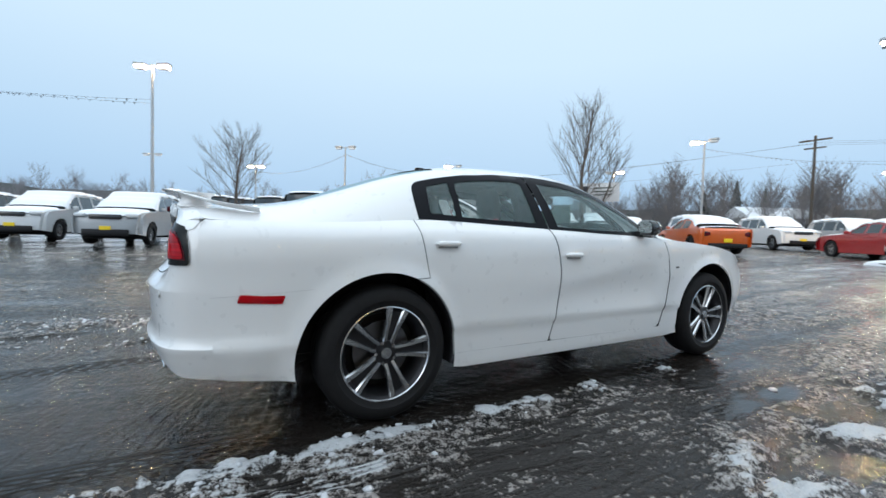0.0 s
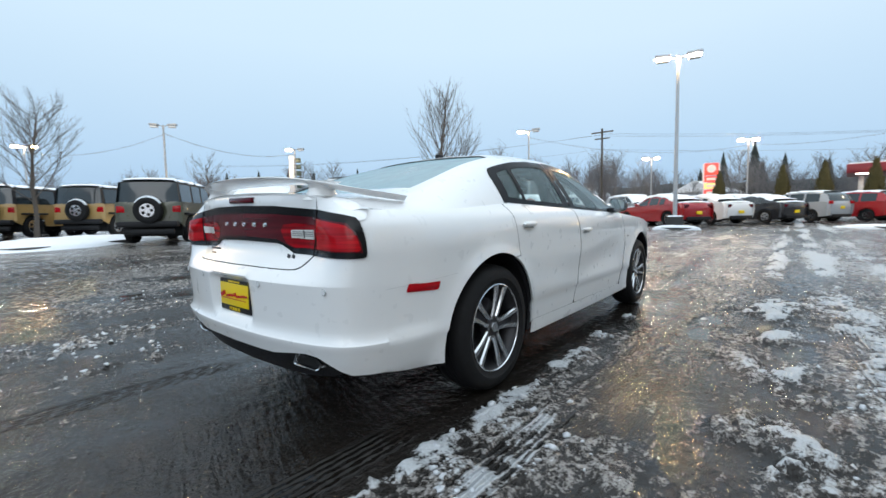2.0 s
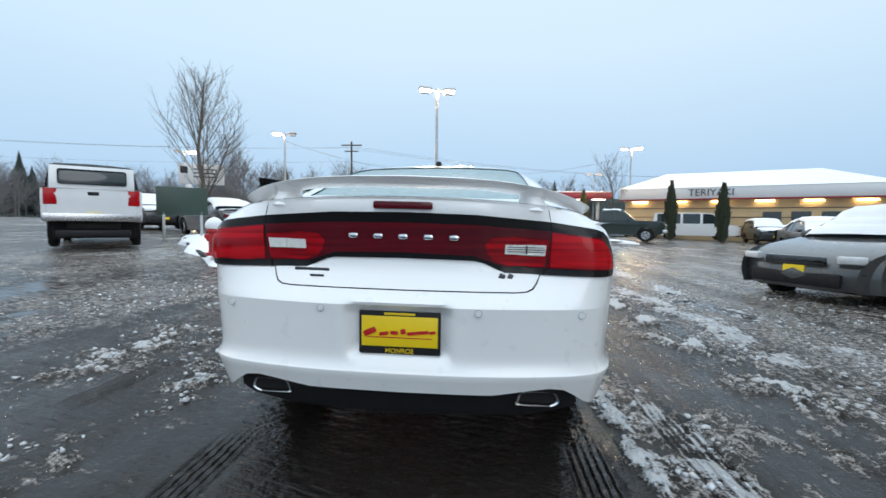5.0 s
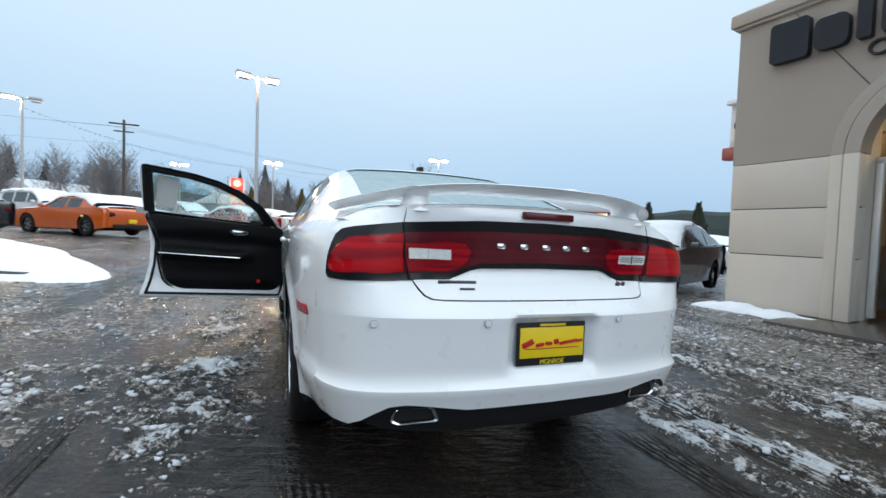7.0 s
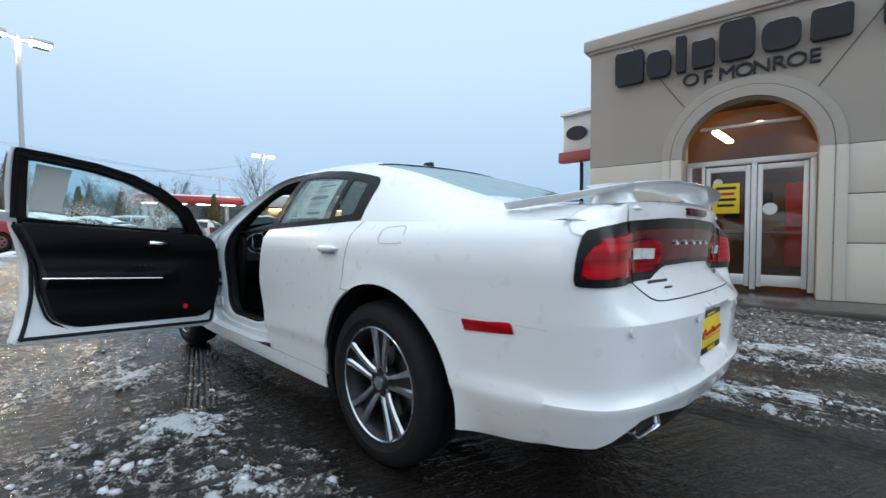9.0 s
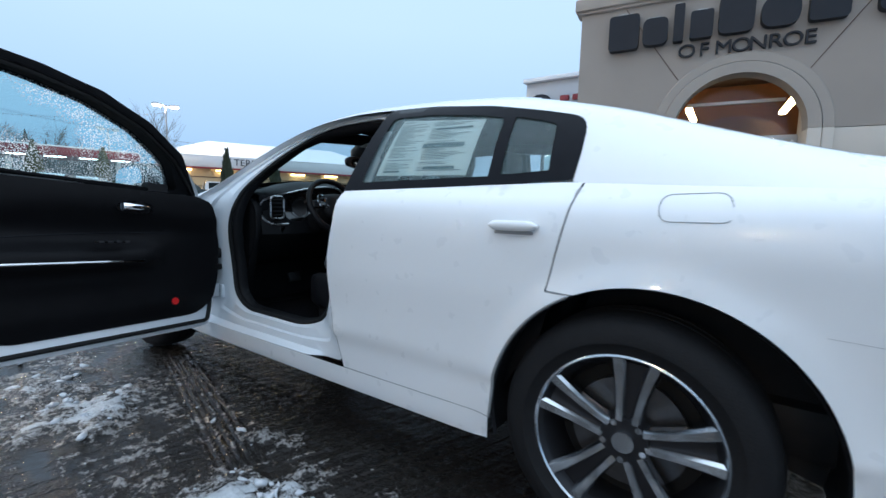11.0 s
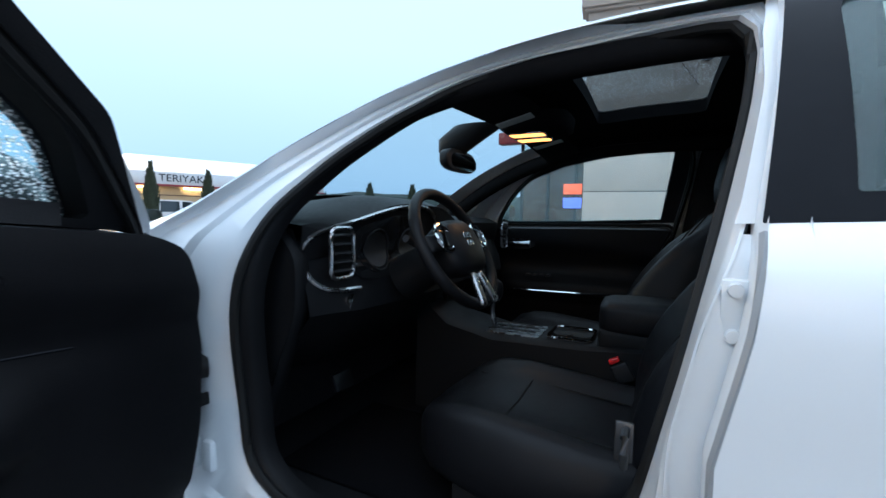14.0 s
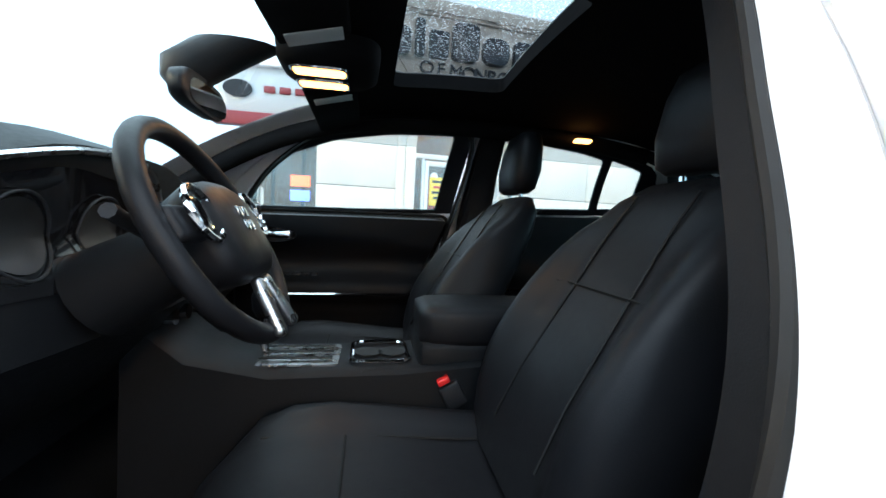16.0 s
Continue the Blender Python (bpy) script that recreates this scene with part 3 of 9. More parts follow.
def mixcol(fac, a, b):
    q = n.new("ShaderNodeMix")
    q.data_type = 'RGBA'
    l.new(fac, q.inputs[0])
    for i, v in ((6, a), (7, b)):
        if isinstance(v, tuple):
            q.inputs[i].default_value = (*v, 1)
        else:
            l.new(v, q.inputs[i])
    return q.outputs[2]


asph = mixcol(ngrit.outputs["Fac"], (.006, .005, .0045), (.026, .022, .019))
slush_c = mixcol(maprange(arith('ADD', nfine.outputs["Fac"], arith('MULTIPLY', arith('SUBTRACT', ngrit.outputs["Fac"], .5), 1.2)), .36, .66, 0, 1), (.044, .037, .032), (.29, .272, .258))
wet = mixcol(thin, asph, slush_c)
col = mixcol(thick_, wet, mixcol(ngrit.outputs["Fac"], (.34, .355, .37), (.60, .62, .64)))
l.new(col, gb_.inputs["Base Color"])
rough_w = maprange(nfar.outputs["Fac"], .35, .62, .05, .18)
rough_s = arith('ADD', rough_w, arith('MULTIPLY', thin, .10))
dry = arith('SUBTRACT', 1.0, arith('MULTIPLY', apo.outputs["Fac"], .85))
l.new(arith('MULTIPLY', arith('ADD', rough_s, arith('MULTIPLY', thick_, .34)), dry), gb_.inputs["Roughness"])
gb_.inputs["Specular IOR Level"].default_value = 0.27
hgt = arith('ADD', arith('MULTIPLY', grooves, .35), arith('ADD', arith('ADD', arith('ADD', arith('MULTIPLY', nfine.outputs["Fac"], .6), arith('MULTIPLY', nst, 1.0)), arith('ADD', arith('MULTIPLY', nmid.outputs["Fac"], .8), arith('MULTIPLY', thin, .14))), arith('ADD', arith('MULTIPLY', ngrit.outputs["Fac"], .16), arith('MULTIPLY', vor.outputs["Distance"], .10))))
bump = n.new("ShaderNodeBump")
bump.inputs["Distance"].default_value = .026
l.new(arith('MULTIPLY', maprange(arith('ADD', nfar.outputs["Fac"], arith('MULTIPLY', thin, .12)), .36, .62, .28, 1.0), arith('SUBTRACT', 1.0, arith('MULTIPLY', apo.outputs["Fac"], .82))), bump.inputs["Strength"])
l.new(hgt, bump.inputs["Height"])
l.new(bump.outputs[0], gb_.inputs["Normal"])
me.materials.append(gm)

import itertools

# ---- crumbled ice lying on the slush ----
ICE = material("grey_slush_ice", (0.55, 0.57, 0.60), 0.35, vary=0.25, scale=9, bump=.5, bscale=70)
lr = np.random.default_rng(19)
cx_, cy_ = lr.uniform(-5, 6, 160000), lr.uniform(-5, 6, 160000)
cs_, cp_, cl_, ct_ = slush_at(cx_, cy_)
keep = lr.random(160000) < np.clip((cs_ - .50) * .25 + np.clip(cp_, 0, .8) * np.clip(cl_ - .36, 0, 1) * 1.1, 0, .35) * (1 - ct_) * ((np.abs(cx_) > .95) | (cy_ < -1.2))
cx_, cy_ = cx_[keep][:4200], cy_[keep][:4200]
phi_ = (1 + 5**.5) / 2
ICO_V = np.array([(-1, phi_, 0), (1, phi_, 0), (-1, -phi_, 0), (1, -phi_, 0), (0, -1, phi_), (0, 1, phi_), (0, -1, -phi_), (0, 1, -phi_), (phi_, 0, -1), (phi_, 0, 1), (-phi_, 0, -1), (-phi_, 0, 1)]) / 1.9
ICO_F = [f for f in itertools.combinations(range(12), 3) if all(abs(np.linalg.norm(ICO_V[a] - ICO_V[b]) - 2 / 1.9) < .01 for a, b in itertools.combinations(f, 2))]
ICO_F = [f if np.dot(np.cross(ICO_V[f[1]] - ICO_V[f[0]], ICO_V[f[2]] - ICO_V[f[0]]), ICO_V[f[0]]) > 0 else (f[0], f[2], f[1]) for f in ICO_F]
lump_v, lump_f = [], []
for k, (x, y) in enumerate(zip(cx_, cy_)):
    s = .004 + .017 * lr.random()**3
    v = ICO_V * (1 + .35 * lr.standard_normal((12, 1))) * s * np.array([lr.uniform(.8, 1.6), lr.uniform(.8, 1.6), .75])
    a = lr.uniform(0, 6.28)
    v = v @ np.array([[math.cos(a), -math.sin(a), 0], [math.sin(a), math.cos(a), 0], [0, 0, 1]])
    ix, iy = min(np.searchsorted(gx_, x), nx_ - 1), min(np.searchsorted(gy_, y), ny_ - 1)
    lump_v.append(v + np.array([x, y, ZG[iy * nx_ + ix] + .2 * s]))
    lump_f += [tuple(12 * k + i for i in f) for f in ICO_F]
lm = bpy.data.meshes.new("slush_lumps")
lm.from_pydata(np.concatenate(lump_v).tolist(), [], lump_f)
lm.polygons.foreach_set("use_smooth", np.ones(len(lump_f), bool))
lm.materials.append(ICE)
tagged(new("slush_lumps", lm), "crumbled grey ice lumps scattered over the lot", "ice", kind="stuff")

# ---- showroom ----
CREAM = material("cream_panel", (0.58, 0.53, 0.465), 0.75, vary=0.07, scale=1.2, bump=0.15, bscale=90)
STUCCO = material("tan_stucco", (0.355, 0.315, 0.278), 0.85, vary=0.12, scale=0.9, bump=0.3, bscale=120)
MOULD = material("tan_moulding", (0.38, 0.34, 0.30), 0.8, vary=0.10, scale=1.4, bump=0.2, bscale=100)
SIGNDARK = material("dark_sign_enamel", (0.016, 0.019, 0.026), 0.45, vary=0.25, scale=4, spec=0.25)
ALU = material("white_aluminium", (0.62, 0.63, 0.64), 0.4, 0.3, vary=0.05)
METALCLAD = material("grey_metal_fascia", (0.45, 0.48, 0.52), 0.45, 0.3, vary=0.06, scale=2)
REDBAND = material("red_fascia", (0.22, 0.02, 0.03), 0.4, vary=0.1)
GLASS_S = glass("shop_glass", (0.82, 0.86, 0.84))
CONCRETE = material("wet_concrete", (0.075, 0.066, 0.058), 0.16, vary=0.3, scale=2, bump=0.2, bscale=50)
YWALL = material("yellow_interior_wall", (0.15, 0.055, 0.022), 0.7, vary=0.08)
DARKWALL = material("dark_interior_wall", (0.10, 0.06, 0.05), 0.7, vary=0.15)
TUBE = emitter("strip_lamp", (1.0, 0.70, 0.30), 34.0)

C0 = Vector((6.02, 2.40, 0))
DU, DIN = Vector((.113, -.9936, 0)), Vector((.9936, .113, 0))
BLD = Matrix(((DU.x, DIN.x, 0, C0.x), (DU.y, DIN.y, 0, C0.y), (0, 0, 1, 0), (0, 0, 0, 1)))


def wall_part(name, bm, mat, parent=None, label="", smooth=30):
    bmesh.ops.transform(bm, matrix=BLD, verts=bm.verts)
    return part(name, bm, mat, parent, label, smooth)


ARC_U, ARC_R, SPRING, FRONT_L = 2.50, .90, 2.30, 11.0


def solid_panel(outline, holes, w0, w1):
    """A wall slab between depths w0 and w1, outline in (u, z)."""
    bm = sheet(np.array(outline, float), lambda v: np.stack([v[:, 0], np.full(len(v), w0), v[:, 1]], 1), .35, [np.array(h, float) for h in holes])
    faces = list(bm.faces)
    r = bmesh.ops.extrude_face_region(bm, geom=faces)
    bmesh.ops.translate(bm, verts=[v for v in r["geom"] if isinstance(v, bmesh.types.BMVert)], vec=(0, w1 - w0, 0))
    bmesh.ops.recalc_face_normals(bm, faces=bm.faces)
    return bm


arch_hi = [(ARC_U + ARC_R * math.cos(a), SPRING + ARC_R * math.sin(a)) for a in np.linspace(0, math.pi, 40)]
top_outline = [(0, SPRING), (ARC_U - ARC_R, SPRING)] + arch_hi[::-1] + [(ARC_U + ARC_R, SPRING), (FRONT_L, SPRING), (FRONT_L, 4.55), (0, 4.55)]
wf = wall_part("wall_front", solid_panel(top_outline, [], 0, .30), STUCCO)
tagged(wf, "tan stucco showroom wall with an arched entrance", "wall", kind="structure")
# cream panels in courses below
def course(u0, u1, z0, z1):
    return wall_part("panel", box(((u0 + u1) / 2, .145, (z0 + z1) / 2), (u1 - u0 - .012, .30, z1 - z0 - .014), .006), CREAM, wf)


EDGE_L, EDGE_R = ARC_U - ARC_R, ARC_U + ARC_R
for z0, z1 in ((.02, .87), (.87, 1.58), (1.58, 2.296)):
    course(0, EDGE_L, z0, z1)
    for a, b in ((EDGE_R, 4.95), (4.95, 7.2), (7.2, FRONT_L)):
        course(a, b, z0, z1)
wall_part("panel_backing", box((EDGE_L / 2, .17, 1.2), (EDGE_L - .03, .25, 2.1)), SEAL, wf)
wall_part("panel_backing", box(((EDGE_R + FRONT_L) / 2, .17, 1.2), (FRONT_L - EDGE_R - .03, .25, 2.1)), SEAL, wf)
wall_part("plinth", box((EDGE_L / 2, .15, -.03), (EDGE_L + .02, .30, .12), .01), CONCRETE, wf)
wall_part("plinth", box(((EDGE_R + FRONT_L) / 2, .15, -.03), (FRONT_L - EDGE_R + .02, .30, .12), .01), CONCRETE, wf)
# reveals of the arch and its two mouldings
for r0, r1, proud in ((ARC_R, 1.07, .045), (1.08, 1.22, .028)):
    prof = [(r0, -proud), (r1 - .015, -proud), (r1, -proud + .012), (r1, .06), (r0, .06)]
    rings = [[(ARC_U + r * math.cos(a), w, SPRING + r * math.sin(a)) for r, w in prof] for a in np.linspace(0, math.pi, 40)]
    wall_part("arch_moulding", loft(rings), MOULD, wf, "rounded arch moulding")
    for sg in (-1, 1):
        ra, rb_ = sorted((sg * r0, sg * r1))
        wall_part("arch_pier", box((ARC_U + (ra + rb_) / 2, (.06 - proud) / 2 - .002, 1.16), (abs(r1 - r0) - .004, .06 + proud, 2.27), .006), CREAM, wf)
# cap of the parapet with its snow
wall_part("parapet_cap", box((FRONT_L / 2 - .04, .12, 4.62), (FRONT_L + .14, .46, .20), .02), MOULD, wf, "moulded parapet cap")
wall_part("cap_fillet", box((FRONT_L / 2 - .02, .13, 4.50), (FRONT_L + .07, .38, .05), .01), MOULD, wf)
cap_snow = tagged(wall_part("cap_snow", box((FRONT_L / 2 - .04, .14, 4.745), (FRONT_L + .10, .40, .06), .025), SNOW), "thin snow lying along the parapet", "snow")
# control joints running up from the arch
for sg in (-1, 1):
    wall_part("joint_line", tube([(ARC_U + sg * .87, -.004, SPRING + .88), (ARC_U + sg * 1.75, -.004, 4.45)], .007, 5), DARKWALL, wf)
# side wall and back of the building
wn_ = wall_part("wall_north", box((.15, 3.0, 2.27), (.30, 5.4, 4.55), 0), STUCCO)
tagged(wn_, "tan stucco side wall of the showroom", "wall", kind="structure")
we = wall_part("wall_east", box((FRONT_L / 2, 9.0, 2.3), (FRONT_L, .3, 4.6)), STUCCO)
tagged(we, "tan stucco rear wall", "wall", kind="structure")
ws = wall_part("wall_south", box((FRONT_L - .15, 4.6, 2.27), (.3, 8.6, 4.55)), STUCCO)
tagged(ws, "tan stucco far side wall", "wall", kind="structure")
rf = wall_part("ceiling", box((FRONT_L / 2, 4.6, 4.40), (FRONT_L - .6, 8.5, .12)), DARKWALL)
tagged(rf, "dark showroom ceiling", "ceiling", kind="structure")
fl_ = wall_part("showroom_floor", box((FRONT_L / 2, 4.9, -.02), (FRONT_L - .3, 8.4, .10)), CONCRETE)
tagged(fl_, "dark polished showroom floor", "floor", kind="structure")
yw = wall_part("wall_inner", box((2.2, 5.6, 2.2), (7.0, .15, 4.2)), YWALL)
tagged(yw, "warm yellow interior wall", "wall", kind="structure")
# entrance: vestibule sides, frame and glass doors set back
V = .55
for sg in (-1, 1):
    vs_ = wall_part("vestibule_wall", box((ARC_U + sg * (ARC_R + .06), .3 + V / 2 - .15, 1.6), (.10, V - .1, 3.2)), CREAM)
    tagged(vs_, "cream side wall of the entrance recess", "wall", kind="structure")
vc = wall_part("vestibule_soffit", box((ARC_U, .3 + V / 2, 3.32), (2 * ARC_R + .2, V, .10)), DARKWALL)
tagged(vc, "dark soffit over the entrance recess", "ceiling", kind="structure")
dr = wall_part("door_1", box((ARC_U, V, 2.24), (2 * ARC_R, .10, .09), .006), ALU)
tagged(dr, "white aluminium double glass entrance doors", "door", kind="structure")
for u, w in ((EDGE_L + .04, .08), (EDGE_L + .26, .05), (ARC_U + .10, .08), (EDGE_R - .04, .08)):
    wall_part("door_post", box((u, V, 1.15), (w, .10, 2.18), .006), ALU, dr)
for u0, u1 in ((EDGE_L + .30, ARC_U + .05), (ARC_U + .15, EDGE_R - .09)):
    for u in (u0 + .035, u1 - .035):
        wall_part("door_stile", box((u, V - .01, 1.14), (.07, .05, 2.06), .005), ALU, dr)
    wall_part("door_rail", box(((u0 + u1) / 2, V - .01, .22), (u1 - u0 - .14, .05, .18), .005), ALU, dr)
    wall_part("door_rail", box(((u0 + u1) / 2, V - .01, 2.12), (u1 - u0 - .14, .05, .09), .005), ALU, dr)
    wall_part("door_pane", box(((u0 + u1) / 2, V, 1.20), (u1 - u0 - .14, .008, 1.78)), GLASS_S, dr)
    wall_part("push_bar", tube([(u0 + .07, V - .06, 1.02), (u1 - .07, V - .06, 1.02)], .014, 8), STEEL, dr)
wall_part("side_pane", box((EDGE_L + .15, V, 1.2), (.16, .008, 2.0)), GLASS_S, dr)
fan = [(ARC_U + .88 * math.cos(a), 2.29 + .88 * math.sin(a)) for a in np.linspace(0, math.pi, 24)]
wall_part("fanlight", sheet(np.array(fan), lambda v: np.stack([v[:, 0], np.full(len(v), V), v[:, 1]], 1), .3), GLASS_S, dr)
wall_part("fanlight_bar", box((ARC_U, V, 2.86), (1.40, .05, .05), .005), ALU, dr)
stp = wall_part("entrance_slab", box((ARC_U + .35, .05, -.035), (3.6, 2.2, .11), .01), CONCRETE)
tagged(stp, "wet concrete slab before the entrance", "slab", kind="structure")
# inside: strip lamps, banner, pictures
for u, w, ang in ((1.7, 2.0, .3), (2.9, 3.2, .3), (3.6, 2.2, .3), (1.4, 4.4, .3)):
    sl = wall_part("strip_lamp", box((u, w, 4.30), (.10, 1.0, .06), .01, Matrix.Rotation(ang, 4, 'Z')), TUBE)
    tagged(sl, "lit warm fluorescent strip lamp under the ceiling", "lamp", group="strip lamps in the showroom")
for x0, y0, x1, y1 in ((8.0, -.92, 9.5, -.83), (8.3, .79, 9.65, .80)):
    sl = part("strip_lamp", box(((x0 + x1) / 2, (y0 + y1) / 2, 3.10), (x1 - x0, .12, .07), .01, Matrix.Rotation(math.atan2(y1 - y0, x1 - x0), 4, 'Z')), TUBE)
    tagged(sl, "lit warm fluorescent strip lamp hung above the doors", "lamp", group="strip lamps in the showroom")
bn = wall_part("banner", box((3.3, 4.9, 1.5), (.55, .03, 2.6), .004), material("red_banner", (0.35, 0.015, 0.02), 0.6, vary=.1))
tagged(bn, "tall red banner hanging inside the showroom", "banner")
arc_d = wall_part("arched_panel", sheet(np.array([(ARC_U + .25 + .95 * math.cos(a), 2.25 + .72 * math.sin(a)) for a in np.linspace(0, math.pi, 24)] + [(ARC_U - .70, .12), (ARC_U - .60, .12), (ARC_U - .60, 2.0), (ARC_U + 1.10, 2.0), (ARC_U + 1.10, .12), (ARC_U + 1.20, .12)]), lambda v: np.stack([v[:, 0], np.full(len(v), 2.4), v[:, 1]], 1), .3, thick=.03), material("plum_panel", (0.10, 0.06, 0.08), .6, vary=.1))
tagged(arc_d, "dark plum arched panel behind the doors", "panel")
for u, z, w, h in ((1.9, 1.55, .35, .28), (2.55, 1.9, .45, .3), (1.5, 2.0, .3, .3)):
    pc = wall_part("picture", box((u, 5.45, z), (w, .03, h), .006), SIGNDARK)
    tagged(pc, "dark framed picture on the yellow wall", "picture", group="pictures on the wall")
dk = wall_part("reception_desk", box((1.6, 3.6, .60), (1.6, .7, .95), .03), DARKWALL)
tagged(dk, "dark reception desk on the showroom floor", "desk")
for u, z, r in ((ARC_U + .32, 1.42, .10), (ARC_U - .42, 1.9, .07)):
    st_ = wall_part("door_sticker", cyl((u, V - .012, z), (u, V - .008, z), r, r, 24), PAPER, dr, "round pale sticker on the glass")
pst = wall_part("poster", box((ARC_U - .30, V - .014, 1.62), (.40, .006, .52), .002), YELLOW, dr, "yellow poster stuck on the glass")
for k in range(4):
    wall_part("poster_bar", box((ARC_U - .30, V - .019, 1.80 - .10 * k), (.30 - .05 * (k % 2), .003, .045), .004), REDINK if k == 1 else SIGNDARK, dr)
# sign: plain dark blocks with snow, and one lettered line
sign = thing("wall_sign", "dark raised sign shapes with snow on the tan wall", "sign")
for u0, u1, z0, z1, r in ((.50, .98, 3.74, 4.32, .07), (1.04, 1.42, 3.76, 4.20, .12), (1.50, 1.65, 3.77, 4.36, .03), (1.74, 2.06, 3.78, 4.21, .05), (2.13, 2.60, 3.79, 4.40, .12), (2.68, 3.16, 3.80, 4.24, .18), (3.26, 3.72, 3.81, 4.25, .08), (4.02, 4.36, 3.82, 4.25, .12)):
    o = rounded([(u0, z0), (u1, z0), (u1, z1), (u0, z1)], r, 5)
    wall_part("sign_block", loft([[(a, w, b) for a, b in o] for w in (-.02, -.14)]), SIGNDARK, sign)
    wall_part("block_snow", loft([[(u0 + r * .7 + (u1 - u0 - 1.4 * r) * t, -.08 + .06 * math.cos(q), z1 - .004 + .022 * max(0, math.sin(q)) * math.sin(math.pi * (.12 + .76 * t))) for q in np.linspace(0, math.tau, 10, endpoint=False)] for t in np.linspace(0, 1, 7)]), SNOW, sign)

# ---- the lower wing beyond the corner ----
WG = Matrix.Translation((9.6, 2.4, 0))
wg = part("wall_wing", box((10.25, 3.75, 3.95), (1.0, 2.7, 1.1), .02), METALCLAD)
tagged(wg, "grey metal fascia of the lower showroom wing", "wall", kind="structure")
rbnd = part("fascia_band", box((9.68, 3.76, 3.25), (.30, 2.75, .30), .02), REDBAND, wg, "dark red band under the fascia")
for k in range(4):
    part("wing_mullion", box((9.85, 2.45 + .70 * k, 1.6), (.10, .07, 3.0), .005), SIGNDARK, wg)
    if k < 3:
        part("wing_pane", box((9.87, 2.80 + .70 * k, 1.65), (.012, .63, 2.9)), GLASS_S, wg)
part("wing_sill", box((9.87, 3.5, .16), (.14, 2.1, .3), .01), CREAM, wg)
part("wing_inside", box((12.0, 3.75, 1.7), (.1, 2.7, 3.2)), YWALL, wg)
part("wing_roof", box((11.0, 3.75, 4.55), (2.8, 2.8, .12), .02), SNOW, wg)
part("oval_emblem", loft([[(9.73 - d_, 4.65 + .32 * math.cos(a), 3.95 + .20 * math.sin(a)) for a in np.linspace(0, math.tau, 24, endpoint=False)] for d_ in (0, .05)]), SIGNDARK, wg, "dark oval sign shape")
for k in range(3):
    part("sign_bar", box((9.72, 3.95 - .35 * k, 3.98), (.04, .26, .16), .03), REDBAND, wg)
for y, z, c in ((3.2, 1.9, (0.75, 0.10, 0.03)), (3.2, 1.55, (0.10, 0.16, 0.75))):
    part("window_sign", box((9.70, y, z), (.02, .45, .26), .01), emitter("sign_glow", c, 1.6), wg, "small lit window sign")
# snow bank along the wall
sb = bmesh.new()
rings = []
for t in np.linspace(0, 1, 40):
    u = -.25 + 1.75 * t
    h_ = .15 * (.1 + 1.2 * fbm(np.array([u * 5]), np.array([.3]), 5)[0]) * math.sin(math.pi * min(1, .06 + t)) ** .5
    w_ = .32 * (.6 + .8 * fbm(np.array([u * 1.8]), np.array([3.3]), 9)[0])
    rings.append([(u, -.22 - w_ * math.cos(q) * (1 if math.cos(q) > 0 else .6), -.02 + (h_ * max(0, math.sin(q)) if math.sin(q) > 0 else -.05)) for q in np.linspace(0, math.tau, 14, endpoint=False)])
loft(rings, bm=sb)
sbo = wall_part("snow_bank", sb, SNOW, None, "", 60)
tagged(sbo, "low ridge of old snow along the wall", "snow")

# ---- the white sedan: surfaces ----
B_PTS = [(0, -1.13), (.3, -1.12), (.52, -1.09), (.68, -1.05), (.78, -.995), (.838, -.91), (.868, -.82), (.893, -.72), (.920, -.54),
         (.938, -.2), (.943, .2), (.947, .8), (.948, 1.4), (.945, 2.0), (.940, 2.6), (.938, 3.05), (.915, 3.45), (.85, 3.76), (.72, 3.93), (.45, 4.02), (0, 4.05)]
B_LINE = spline(B_PTS, 900)
B_LEN = np.r_[0, np.cumsum(np.linalg.norm(np.diff(B_LINE, axis=0), axis=1))]
B_TAN = np.gradient(B_LINE, axis=0)
B_TAN /= np.linalg.norm(B_TAN, axis=1)[:, None]
B_NRM = np.stack([B_TAN[:, 1], -B_TAN[:, 0]], 1)
SIDE0 = int(np.argmin(np.abs(B_LINE[:, 1] + .9)))
SIDE1 = int(np.argmin(np.abs(B_LINE[:, 1] - 3.85)))
SIDE_IN = np.array([(.15, .10), (.20, .062), (.25, .048), (.34, .040), (.452, .030), (.468, .018), (.6, .012), (.75, .0), (.90, -.001), (.97, .004), (1.02, .014), (1.05, .032), (1.08, .066), (1.12, .110), (1.2, .2)])
REAR_IN = np.array([(.22, .12), (.33, .050), (.40, .024), (.45, .008), (.485, -.006), (.505, .010), (.54, .016), (.70, .004), (.742, -.002), (.755, .006), (.80, .050), (.85, .100), (.872, .124), (.885, .128), (.95, .125), (1.05, .115), (1.10, .108), (1.13, .104), (1.2, .15)])
ARCH = ((-.035, .375, .446), (3.045, .375, .452))


def p_of_y(y):
    """Place along the plan outline of a point of the side, from its station."""
    return np.interp(y, B_LINE[SIDE0:SIDE1, 1], B_LEN[SIDE0:SIDE1])


def p_of_x(x):
    """Place along the plan outline of a point of the tail, from its half width."""
    return np.interp(x, B_LINE[:SIDE0, 0], B_LEN[:SIDE0])


